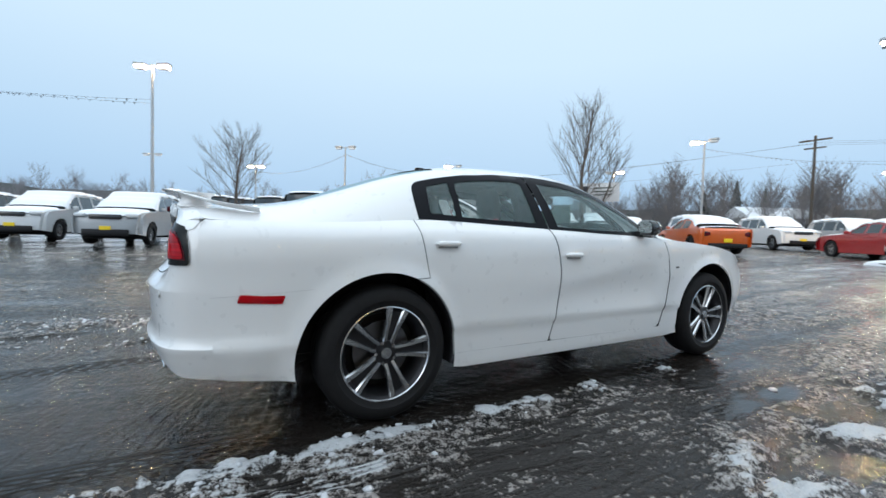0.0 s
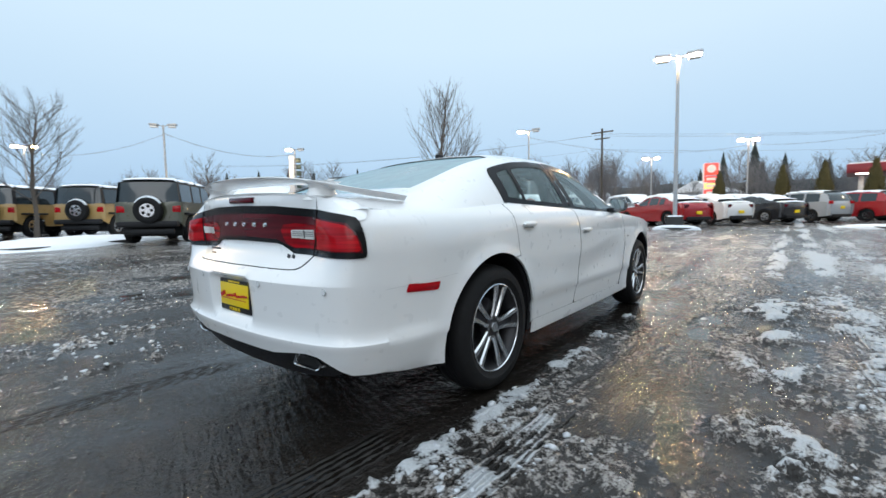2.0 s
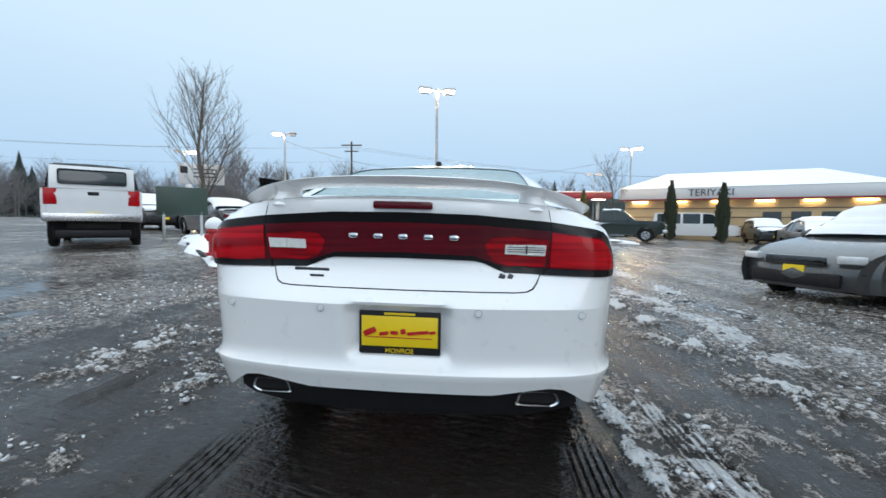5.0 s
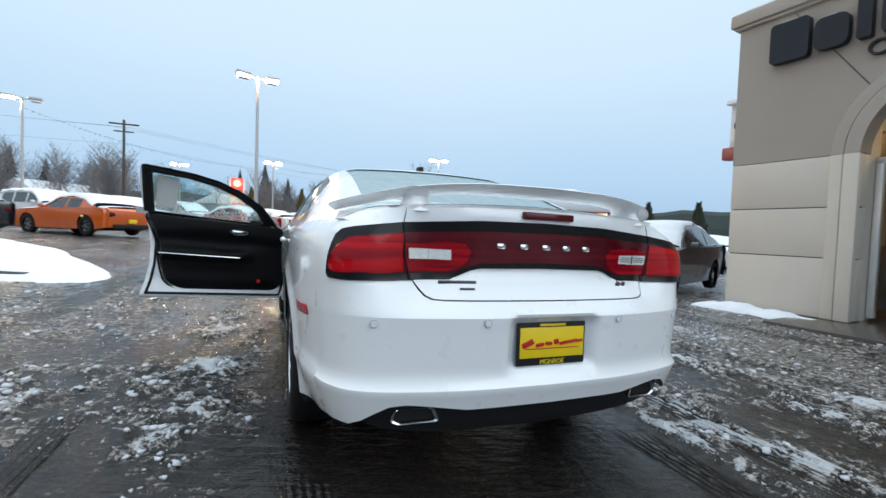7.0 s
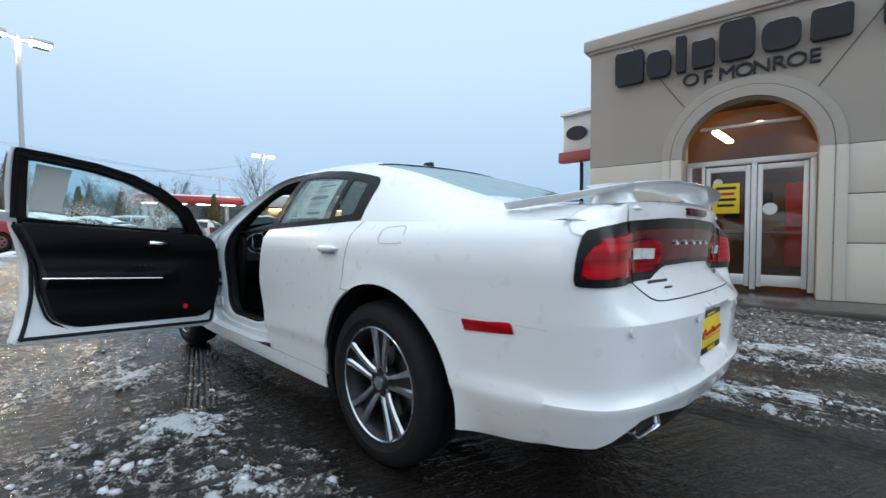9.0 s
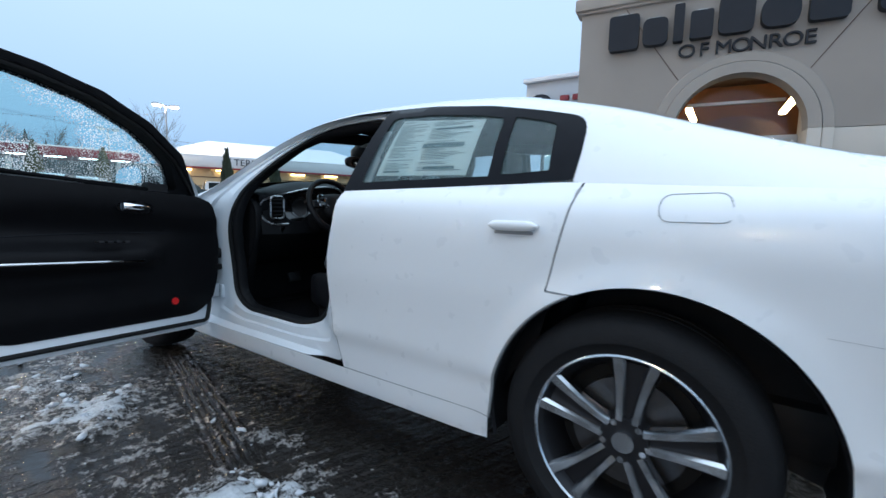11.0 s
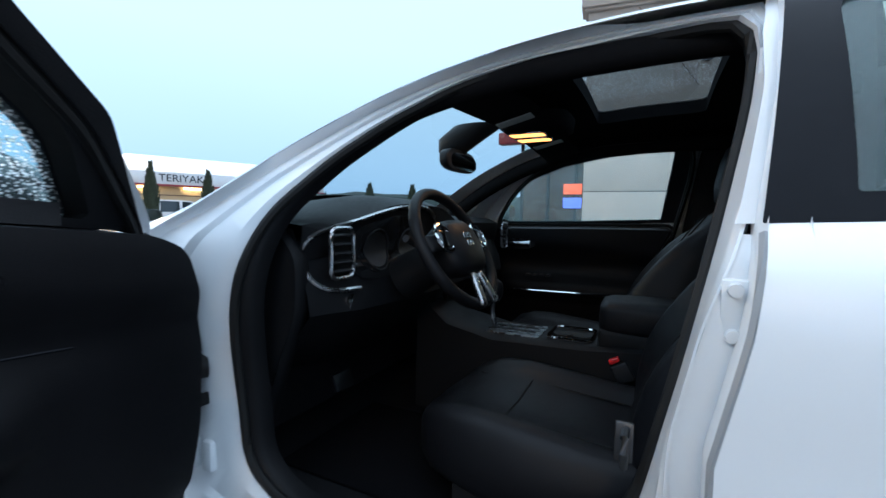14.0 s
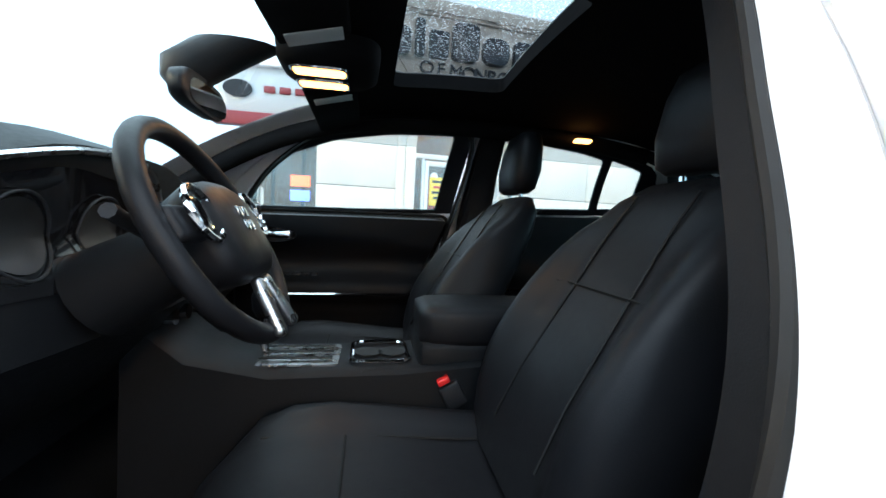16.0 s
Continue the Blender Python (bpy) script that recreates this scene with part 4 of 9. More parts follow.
def lower(pz, side=1):
    """The lower body: place along the plan outline, height -> world."""
    p, z = pz[:, 0], pz[:, 1]
    x, y = np.interp(p, B_LEN, B_LINE[:, 0]), np.interp(p, B_LEN, B_LINE[:, 1])
    nx, ny = np.interp(p, B_LEN, B_NRM[:, 0]), np.interp(p, B_LEN, B_NRM[:, 1])
    wr = (1 - smooth01(.50, .86, x)) * (y < 0)
    wl = np.maximum(wr, smooth01(-.44, -.64, y) * (1 - smooth01(.515, .56, z)))
    d = np.interp(z, SIDE_IN[:, 0], SIDE_IN[:, 1]) * (1 - wl) + np.interp(z, REAR_IN[:, 0], REAR_IN[:, 1]) * wl
    for cy, cz, r in ARCH:
        dist = np.hypot(y - cy, z - cz)
        d = d - .016 * np.exp(-((dist - r) / .045)**2) * (x > .8)
    scal = smooth01(.8, 2.0, y) * (1 - smooth01(2.22, 2.38, y)) * (x > .8)
    top = .70 + .14 * smooth01(1.0, 2.2, y)
    u = np.clip((z - .47) / (top - .47), 0, 1)
    d = d + .022 * scal * np.sin(np.pi * u)**1.0 * (u > 0) * (u < 1)
    rec = (1 - smooth01(.17, .215, x)) * smooth01(.525, .56, z) * (1 - smooth01(.72, .755, z)) * (y < 0)
    d = d + .045 * rec
    hip = smooth01(.35, -.3, y) * (x > .6) * (1 - wr)
    d = d - .008 * hip * np.exp(-((z - .93) / .1)**2)
    nose = smooth01(3.4, 3.95, y)
    d = d + nose * (.10 * smooth01(.62, .95, z) + .06 * smooth01(.45, .2, z))
    return np.stack([side * (x - nx * d), y - ny * d, z], 1)


BELT = np.array([(-1.12, 1.10), (-.95, 1.075), (-.6, 1.075), (-.2, 1.085), (.2, 1.105), (.7, 1.09), (1.2, 1.072), (2.03, 1.042), (2.4, 1.025), (2.8, 1.00), (3.2, .965), (3.6, .875), (3.9, .76), (4.05, .66)])
RAIL = np.array([(-1.12, .66, 1.128), (-.8, .68, 1.138), (-.5, .675, 1.166), (-.25, .655, 1.246), (.1, .635, 1.366), (.5, .62, 1.457), (.9, .615, 1.478), (1.3, .617, 1.484), (1.55, .614, 1.465), (1.8, .624, 1.406), (2.1, .652, 1.282), (2.35, .69, 1.122), (2.6, .71, 1.028), (3.2, .69, .985), (3.6, .62, .90), (4.05, .5, .68)])
CROWN = np.array([(-1.12, 1.160), (-.8, 1.170), (-.5, 1.184), (-.32, 1.226), (-.1, 1.304), (.2, 1.416), (.5, 1.492), (.8, 1.524), (1.1, 1.530), (1.4, 1.522), (1.65, 1.492), (1.9, 1.424), (2.2, 1.294), (2.5, 1.112), (2.75, 1.050), (3.2, 1.010), (3.6, .935), (3.9, .80), (4.05, .69)])


def smooth_curve(a):
    ys = np.linspace(a[0, 0], a[-1, 0], 400)
    out = [ys]
    for k in range(1, a.shape[1]):
        v = np.interp(ys, a[:, 0], a[:, k])
        ker = np.hanning(33)
        v2 = np.convolve(np.pad(v, 16, mode="edge"), ker / ker.sum(), "valid")
        out.append(v2)
    return np.stack(out, 1)


BELT_S, RAIL_S, CROWN_S = smooth_curve(BELT), smooth_curve(RAIL), smooth_curve(CROWN)


def belt_z(y):
    return np.interp(y, BELT_S[:, 0], BELT_S[:, 1])


def belt_x(y):
    return lower(np.stack([p_of_y(y), belt_z(y)], 1))[:, 0]


def upper(yq, side=1, drop=0.0):
    """The upper body: station y and q from the belt (0) over the roof rail (0.5) to the centre line (1)."""
    y, q = yq[:, 0], yq[:, 1]
    yy = np.clip(y, -.9, 3.8)
    B = np.stack([belt_x(yy), belt_z(y)], 1)
    R = np.stack([np.interp(y, RAIL_S[:, 0], RAIL_S[:, 1]), np.interp(y, RAIL_S[:, 0], RAIL_S[:, 2])], 1)
    zc = np.interp(y, CROWN_S[:, 0], CROWN_S[:, 1])

    def side_at(t):
        t = t[:, None]
        P = B + (R - B) * t
        bul = 4 * t * (1 - t) * np.minimum(.022, .12 * np.abs(R[:, 1:] - B[:, 1:]))
        return P + bul * np.array([[.8, .5]])

    def top_at(s):
        return np.stack([R[:, 0] * (1 - s), R[:, 1] + (zc - R[:, 1]) * (1 - (1 - s)**2)], 1)

    lo, hi = .40, .62
    a, b = side_at(np.full_like(q, lo * 2)), top_at(np.full_like(q, (hi - .5) * 2))
    t = np.clip((q - lo) / (hi - lo), 0, 1)[:, None]
    mid = (1 - t)**2 * a + 2 * t * (1 - t) * R + t * t * b
    out = np.where((q < lo)[:, None], side_at(np.clip(q, 0, lo) * 2), np.where((q > hi)[:, None], top_at((np.clip(q, hi, 1) - .5) * 2), mid))
    fade = smooth01(-.5, -1.0, y)
    edge = .105 * np.clip(out[:, 0] / .80, 0, 1.05)**2.6
    return np.stack([side * out[:, 0], y + fade * edge, out[:, 1] - drop], 1)


Q_TAB = np.linspace(0, .62, 80)


def q_of_z(y, z):
    """The q at which the side of the upper body has height z."""
    out = []
    for a, b in zip(np.atleast_1d(y), np.atleast_1d(z)):
        zz = upper(np.stack([np.full_like(Q_TAB, a), Q_TAB], 1))[:, 2]
        out.append(np.interp(b, np.maximum.accumulate(zz), Q_TAB))
    return np.array(out)


def upper_side(side=1, off=0.0):
    """Bends side-view (y, z) points onto the upper body's side; off moves them inwards."""
    def f(yz):
        P = upper(np.stack([yz[:, 0], q_of_z(yz[:, 0], yz[:, 1])], 1), 1)
        P[:, 0] -= off
        P[:, 0] *= side
        return P
    return f


def side_low(side=1, off=0.0):
    def f(yz):
        P = lower(np.stack([p_of_y(yz[:, 0]), yz[:, 1]], 1), 1)
        P[:, 0] -= off
        P[:, 0] *= side
        return P
    return f


def whole_side(side=1, off=0.0):
    """Side-view points onto lower or upper body, by their height."""
    fl, fu = side_low(side, off), upper_side(side, off)

    def f(yz):
        low = yz[:, 1] <= belt_z(yz[:, 0]) + 1e-6
        out = np.empty((len(yz), 3))
        if low.any():
            out[low] = fl(yz[low])
        if (~low).any():
            out[~low] = fu(yz[~low])
        return out
    return f


def arch_pts(k, a0, a1, n=40, extra=0.0):
    cy, cz, r = ARCH[k]
    return [(cy + (r + extra) * math.cos(a), cz + (r + extra) * math.sin(a)) for a in np.linspace(radians(a0), radians(a1), n)]


def grow(poly, d):
    """An outline moved inwards by d (negative: outwards)."""
    p = np.array(poly, float)
    area = 0.5 * np.sum(p[:, 0] * np.roll(p[:, 1], -1) - np.roll(p[:, 0], -1) * p[:, 1])
    t = np.roll(p, -1, 0) - np.roll(p, 1, 0)
    t /= np.linalg.norm(t, axis=1)[:, None] + 1e-9
    n = np.stack([-t[:, 1], t[:, 0]], 1) * np.sign(area)
    return p + n * d


def belt_line(y0, y1, n=20, dz=0.0):
    ys = np.linspace(y0, y1, n)
    return list(zip(ys, belt_z(ys) + dz))


# outlines in side view (y, z)
F_DOOR = np.array([(2.375, .315), (2.43, .52), (2.445, .72), (2.415, .90), (2.37, 1.005), (2.31, 1.062), (2.10, 1.222), (1.90, 1.328), (1.70, 1.394), (1.5, 1.428), (1.30, 1.442), (1.105, 1.446),
                   (1.125, 1.26), (1.155, 1.09), (1.205, .95), (1.235, .80), (1.235, .62), (1.215, .47), (1.175, .322)])
F_DOOR = rounded(F_DOOR, [.05, .03, .03, .03, .02, .02] + [.04] * 5 + [.02] + [.03] * 6 + [.04], 4)
R_DOOR = np.array(list(map(tuple, [(1.165, .322), (1.205, .47), (1.225, .62), (1.225, .80), (1.195, .95), (1.145, 1.09), (1.115, 1.26), (1.095, 1.440), (.85, 1.432), (.58, 1.404), (.34, 1.350), (.235, 1.292), (.185, 1.205), (.165, 1.115), (.20, .95), (.235, .78)]))
                  + arch_pts(0, 64.5, 6, 26, .002) + [(.420, .345), (.425, .322)])
DLO_R = rounded([(1.138, 1.072), (1.088, 1.430), (.85, 1.422), (.58, 1.394), (.37, 1.354), (.213, 1.316), (.206, 1.20), (.212, 1.112), (.7, 1.090)], [.005, .02, .04, .04, .06, .075, .03, .012, .02], 6)
DLO_F = rounded([(2.25, 1.040), (2.09, 1.213), (1.89, 1.318), (1.69, 1.384), (1.49, 1.418), (1.28, 1.432), (1.125, 1.436), (1.175, 1.072), (1.6, 1.057)], [.02, .04, .04, .04, .04, .04, .02, .005, .02], 4)
GLASS_RM = rounded([(1.066, 1.106), (1.048, 1.397), (.85, 1.395), (.62, 1.372), (.500, 1.350), (.489, 1.126)], [.01, .03, .03, .02, .02, .01], 4)
GLASS_RQ = rounded([(.452, 1.130), (.464, 1.352), (.38, 1.334), (.298, 1.310), (.280, 1.142)], [.01, .012, .02, .018, .010], 4)
GLASS_F = rounded([(2.17, 1.066), (2.06, 1.182), (1.87, 1.285), (1.68, 1.350), (1.48, 1.384), (1.26, 1.398), (1.195, 1.398), (1.24, 1.088), (1.6, 1.076)], [.01, .04, .04, .04, .04, .04, .02, .01, .02], 4)

car = thing("sedan", "white four-door sedan with spoiler, driver's door open, on slush", "car")


def white(name, bm, parent=car, label="", smooth=60):
    return part(name, bm, WHITE, parent, label, smooth)


def door_skin(side, outline, dlo, name):
    """The painted lower skin of a door, with its black window frame and panes."""
    f = whole_side(side)
    low = np.array([q for q in dense(outline, .02)])
    low = np.stack([low[:, 0], np.minimum(low[:, 1], belt_z(low[:, 0]) + .004)], 1)
    door = white(name, sheet(grow(low, .0014), f, .03, thick=0.0, flip=side < 0))
    return door


def pane_frame(side, outer, panes, parent, name="window_frame"):
    up = upper_side(side, -.002)
    outer = np.array(outer, float)
    wide = grow(outer, -.012)
    wide[:, 1] = np.where(outer[:, 1] < belt_z(outer[:, 0]) + .03, outer[:, 1], wide[:, 1])
    return part(name, sheet(wide, up, .025, [grow(g, .004) for g in panes], flip=side < 0), DARKTRIM, parent, "satin black window frame", 50)


def handle(side, y, z, parent):
    x = lower(np.array([[p_of_y(y), z]]))[0, 0] * side
    bm = bmesh.new()
    rings = []
    for t in np.linspace(-1, 1, 13):
        w = math.sqrt(max(0.04, 1 - abs(t)**5))
        cx = x + side * (.026 - .014 * abs(t)**3)
        rings.append([(cx + side * .012 * math.cos(a), y + t * .080, z + w * .0165 * math.sin(a)) for a in np.linspace(0, math.tau, 10, endpoint=False)])
    loft(rings, bm=bm)
    h = part("door_handle", bm, WHITE, parent, "body-coloured door handle")
    bm = bmesh.new()
    g = [(y + .07 * math.cos(a), z - .014 + .022 * math.sin(a)) for a in np.linspace(0, math.tau, 20, endpoint=False)]
    # shadow below the handle, painted as a flat grey strip on the skin
    shade_strip = rounded([(y - .066, z - .027), (y + .066, z - .027), (y + .062, z - .016), (y - .062, z - .016)], .004, 3)
    part("handle_gap", sheet(shade_strip, side_low(side, -.0045), .02, flip=side < 0), SEAMGREY, parent, "grey strip painted as the shadow under the handle")
    # flat patch; the hollow's shade is only in its darker white
    part("handle_recess", sheet(g, side_low(side, -.0025), .02, flip=side < 0), WHITE_SHADED, parent)
    return h


# painted body, right and left
for side in (1, -1):
    # quarter panel with the C-pillar
    rear_edge = [(-.83, z) for z in np.linspace(.335, .86, 9)] + [(-.915, .860), (-.922, .95), (-.930, 1.03), (-.915, 1.072)]
    quarter = [(-.51, .300), (-.60, .305), (-.70, .313), (-.78, .325)] + rear_edge
    top = [(y, belt_z(y)) for y in np.linspace(-.88, .16, 24)]
    seam = [(.160, 1.112), (.195, .95), (.230, .785)]
    quarter = quarter + top + seam + arch_pts(0, 66, 190, 44)
    white("quarter_panel", sheet(np.array(quarter), side_low(side), .03, flip=side < 0))
    # front fender
    fender = arch_pts(1, 174, -4, 44) + [(3.58, .36), (3.66, .42), (3.72, .6)] + [(y, belt_z(y)) for y in np.linspace(3.72, 2.30, 40)] + [(2.32, 1.032), (2.38, 1.0), (2.425, .90), (2.455, .72), (2.44, .52), (2.387, .315), (2.598, .312)]
    white("front_fender", sheet(np.array(fender), side_low(side), .03, flip=side < 0))
    # sill
    sill = [(.42, .325), (2.58, .318), (2.60, .25), (2.5, .232), (.5, .232), (.425, .245)]
    white("sill", sheet(np.array(sill), side_low(side, -.006), .03, flip=side < 0), label="white rocker panel below the doors")
    # side of the upper body: pillars and roof rail round the window opening
    hole = np.array([(2.28, 1.064), (2.10, 1.224), (1.90, 1.330), (1.70, 1.396), (1.5, 1.430), (1.30, 1.444), (.85, 1.436), (.58, 1.404), (.37, 1.362), (.27, 1.334), (.225, 1.305), (.203, 1.262), (.198, 1.200), (.200, 1.108)])
    hole_yq = np.stack([hole[:, 0], q_of_z(hole[:, 0], hole[:, 1])], 1)
    ys = np.linspace(-.97, 2.75, 60)
    rim = [(y, 0.0) for y in ys if y < .18] + [tuple(q) for q in hole_yq[::-1]] + [(y, 0.0) for y in ys if y > 2.28]
    back = [(2.75, .502), (2.5, .51), (2.36, .56), (1.66, .60), (1.5, .60), (.44, .60), (.425, .53), (-.40, .53), (-.46, .507), (-.6, .507), (-.8, .507), (-.97, .507)]
    f = (lambda s: (lambda v: upper(v, s)))(side)
    white("roof_side", sheet(np.array(rim + back), f, .035, flip=side < 0), label="white roof rail and rear pillar")
    rear = R_DOOR.copy()
    if side < 0:
        rear[:, 0] -= .035 * smooth01(1.05, 1.12, rear[:, 0]) * (1 - smooth01(1.0, 1.1, rear[:, 1]))
    rd = door_skin(side, rear, DLO_R, "rear_door")
    handle(side, .345, .972, rd)
    pane_frame(side, DLO_R, [GLASS_RM, GLASS_RQ], rd)
    for g in (GLASS_RM, GLASS_RQ):
        part("side_window", sheet(g, upper_side(side, .004), .05, flip=side < 0), GLASS_T, rd, "tinted side window")
    lead = dense(rear[:8], .03)[:-1]
    lead = np.array([q for q in lead if q[0] > 1.08])
    edge_b = loft([list(map(tuple, whole_side(side, o_)(lead + np.array([[s_, 0]])))) for o_, s_ in ((.0, -.002), (.012, .004), (.055, .006), (.065, -.03))], closed=False, cap=False)
    part("rear_door_edge", edge_b, WHITE_SHADED, rd, "white painted leading edge", 40)
    top_f = [(y, 0.0) for y in np.linspace(2.74, 3.74, 24)] + [(y, .502) for y in np.linspace(3.74, 2.74, 24)]
    white("fender_top", sheet(np.array(top_f), f, .05, flip=side < 0))
    # grey tubes fill the door gaps; their colour stands for the shade inside
    gaps = [rear] + ([F_DOOR] if side > 0 else [])
    for gp in gaps:
        gl_ = np.array([q for q in dense(gp, .03) if q[1] < belt_z(q[0]) - .01])
        k0 = int(np.argmax(np.linalg.norm(np.diff(np.vstack([gl_, gl_[:1]]), axis=0), axis=1))) + 1
        gl_ = np.roll(gl_, -k0, axis=0)
        part("weather_strip", tube(whole_side(side, .0065)(gl_), .006, 5), SEAMGREY, car, "grey tube painted as the shade in the door gap")
    if side > 0:
        fd = door_skin(side, F_DOOR, DLO_F, "front_door")
        handle(side, 1.335, .905, fd)
        pane_frame(side, DLO_F, [GLASS_F], fd)
        part("side_window", sheet(GLASS_F, upper_side(side, .004), .05), GLASS_T, fd, "tinted side window")

# roof, hood and deck over the full width
def across(poly, drop=0.0, step=.04, name="roof", mat=WHITE, label="", holes=()):
    """A panel across the car: outline in (y, s), s from -1 (left rail) over 0 to 1."""
    def f(v):
        s = v[:, 1]
        P = upper(np.stack([v[:, 0], 1 - np.abs(s) * .5], 1), 1, drop)
        P[:, 0] *= np.sign(s)
        return P
    return part(name, sheet(np.array(poly), f, step, holes), mat, car, label, 60)


S_ROOF = .80
roof_poly = [(y, S_ROOF) for y in np.linspace(1.58, .43, 30)] + [(.43 - .06 * (1 - (s / .8)**2), s) for s in np.linspace(.8, -.8, 25)][1:-1] + [(y, -S_ROOF) for y in np.linspace(.43, 1.58, 30)] + [(1.58 + .10 * (1 - (s / .8)**2), s) for s in np.linspace(-.8, .8, 25)][1:-1]
SUN_Y0, SUN_Y1, SUN_S = 1.12, 1.48, .50
sun_hole = rounded([(SUN_Y0, -SUN_S), (SUN_Y1, -SUN_S), (SUN_Y1, SUN_S), (SUN_Y0, SUN_S)], .05)
across(roof_poly, label="white roof panel with a sunroof opening", holes=[sun_hole])
across(sun_hole, drop=.004, name="sunroof_glass", mat=glass("sunroof_glass", (0.33, 0.38, 0.40), rough=0.1, drops=0.35), label="wet tinted sunroof")
rear_glass = [(.43 - .06 * (1 - (s / .95)**2), s) for s in np.linspace(-.95, .95, 25)] + [(-.37 - .06 * (1 - (s / .95)**2), s) for s in np.linspace(.95, -.95, 25)]
across(rear_glass, drop=.006, name="rear_window", mat=GLASS_R, label="tinted rear window")
rg_band = [(.45 - .06 * (1 - (s / .98)**2), s) for s in np.linspace(-.98, .98, 25)] + [(-.40 - .06 * (1 - (s / .98)**2), s) for s in np.linspace(.98, -.98, 25)]
rg_in = [(.41 - .06 * (1 - (s / .86)**2), s) for s in np.linspace(-.86, .86, 25)] + [(-.34 - .06 * (1 - (s / .86)**2), s) for s in np.linspace(.86, -.86, 25)]
across(rg_band, drop=.009, name="rear_window_border", mat=GLOSSBLACK, holes=[np.array(rg_in)])
shield = [(1.60 + .10 * (1 - (s / .8)**2), s) for s in np.linspace(.8, -.8, 25)] + [(2.38 + .12 * (1 - (s / .86)**2), s) for s in np.linspace(-.86, .86, 25)]
across(shield, drop=.006, name="windscreen", mat=GLASS_C, label="clear windscreen")
hood = [(2.46 + .10 * (1 - (s / 1.0)**2), s) for s in np.linspace(-1, 1, 25)] + [(3.80 + .12 * (1 - s * s), s) for s in np.linspace(1, -1, 25)]
across(hood, name="hood", label="white hood", step=.05)
cowl = [(2.36, s) for s in np.linspace(-.95, .95, 9)] + [(2.60 - .04 * s * s, s) for s in np.linspace(.95, -.95, 9)]
across(cowl, drop=.03, name="cowl", mat=BLACK, step=.08)
deck = [(-.40 - .06 * (1 - (s / .98)**2), s) for s in np.linspace(-.98, .98, 25)] + [(y, .98) for y in np.linspace(-.5, -1.0, 8)] + [(-1.022, s) for s in np.linspace(.95, -.95, 25)] + [(y, -.98) for y in np.linspace(-1.0, -.5, 8)]
across(deck, name="trunk_lid", label="white trunk lid")

# ---- the white sedan: tail ----
def tail(v, off=0.0):
    """Signed half width along the tail's outline and height -> world; off moves outwards."""
    P = lower(np.stack([np.abs(v[:, 0]), v[:, 1]], 1), 1)
    P[:, 0] *= np.sign(v[:, 0])
    if off:
        nx = np.interp(np.abs(v[:, 0]), B_LEN, B_NRM[:, 0]) * np.sign(v[:, 0])
        ny = np.interp(np.abs(v[:, 0]), B_LEN, B_NRM[:, 1])
        P[:, 0] += nx * off
        P[:, 1] += ny * off
    return P


def tx(x):
    return float(np.sign(x) * p_of_x(abs(x)))


def both(right):
    """Closes an outline of (u, z) from its right half, given from the bottom centre round to the top centre."""
    return np.array(list(right) + [(-u, z) for u, z in right[::-1]])


def tail_sheet(right, name, mat, off=0.0, step=.03, label="", parent=car):
    return part(name, sheet(both(right), lambda v: tail(v, off), step), mat, parent, label, 50)


PE = float(p_of_y(-.83))
PA = float(p_of_y(-.50))
bumper_r = [(tx(.001), .408), (tx(.36), .408), (tx(.50), .428), (tx(.58), .436), (tx(.64), .428), (tx(.69), .400), (tx(.74), .368), (tx(.79), .346), (PE - .03, .337), (PE + .001, .335), (PE + .001, .862), (tx(.84), .872), (tx(.60), .876), (tx(.577), .876), (tx(.546), .833), (tx(.525), .812), (tx(.497), .801), (tx(.45), .798), (tx(.001), .797)]
ZC1, ZC2 = .488, .744
bmb = bmesh.new()
for seg in (bumper_r[:9] + [(PE + .001, .335), (PE + .001, ZC1), (tx(.001), ZC1)], [(tx(.001), ZC1), (PE + .001, ZC1), (PE + .001, ZC2), (tx(.001), ZC2)], [(tx(.001), ZC2), (PE + .001, ZC2)] + bumper_r[10:]):
    sheet(both(seg), tail, .022, bm=bmb)
bumper = part("rear_bumper", bmb, WHITE, car, "white rear bumper cover", 50)
lid_r = [(tx(.001), .802), (tx(.45), .803), (tx(.493), .806), (tx(.519), .816), (tx(.540), .836), (tx(.571), .876), (tx(.43), .877), (tx(.33), .913), (tx(.29), .921), (tx(.001), .926)]
tail_sheet(lid_r, "trunk_face", WHITE, .004, label="white lower face of the trunk lid")
Q_E = np.linspace(1, 0, 80)
EDGE = upper(np.stack([np.where(Q_E > .52, -1.022, -.97), Q_E], 1))


def edge_at(x):
    """The rear edge of the deck at half width x."""
    return np.array([x, np.interp(x, EDGE[:, 0], EDGE[:, 1]), np.interp(x, EDGE[:, 0], EDGE[:, 2])])


LIP_X = np.linspace(.84, .001, 26)
lip_r = [(tx(.001), 1.090), (tx(.30), 1.086), (tx(.60), 1.066), (tx(.72), 1.054), (tx(.80), 1.040), (PE - .112, 1.026), (PE - .088, 1.034), (PE - .072, 1.066)] + [(tx(x), edge_at(x)[2] - .010) for x in LIP_X]
for sg in (1, -1):
    lo_ = tail(np.array([(sg * tx(x), edge_at(x)[2] - .011) for x in LIP_X]), .006)
    hi_ = np.array([edge_at(x) * np.array([sg, 1, 1]) + np.array([0, .004, -.001]) for x in LIP_X])
    mid_ = lo_ * .5 + hi_ * .5 + np.array([[0, -.003, .003]])
    part("trunk_corner", loft([list(map(tuple, r_)) for r_ in (lo_, mid_, hi_)], closed=False, cap=False), WHITE, car, "white rounded rear edge of the deck", 60)
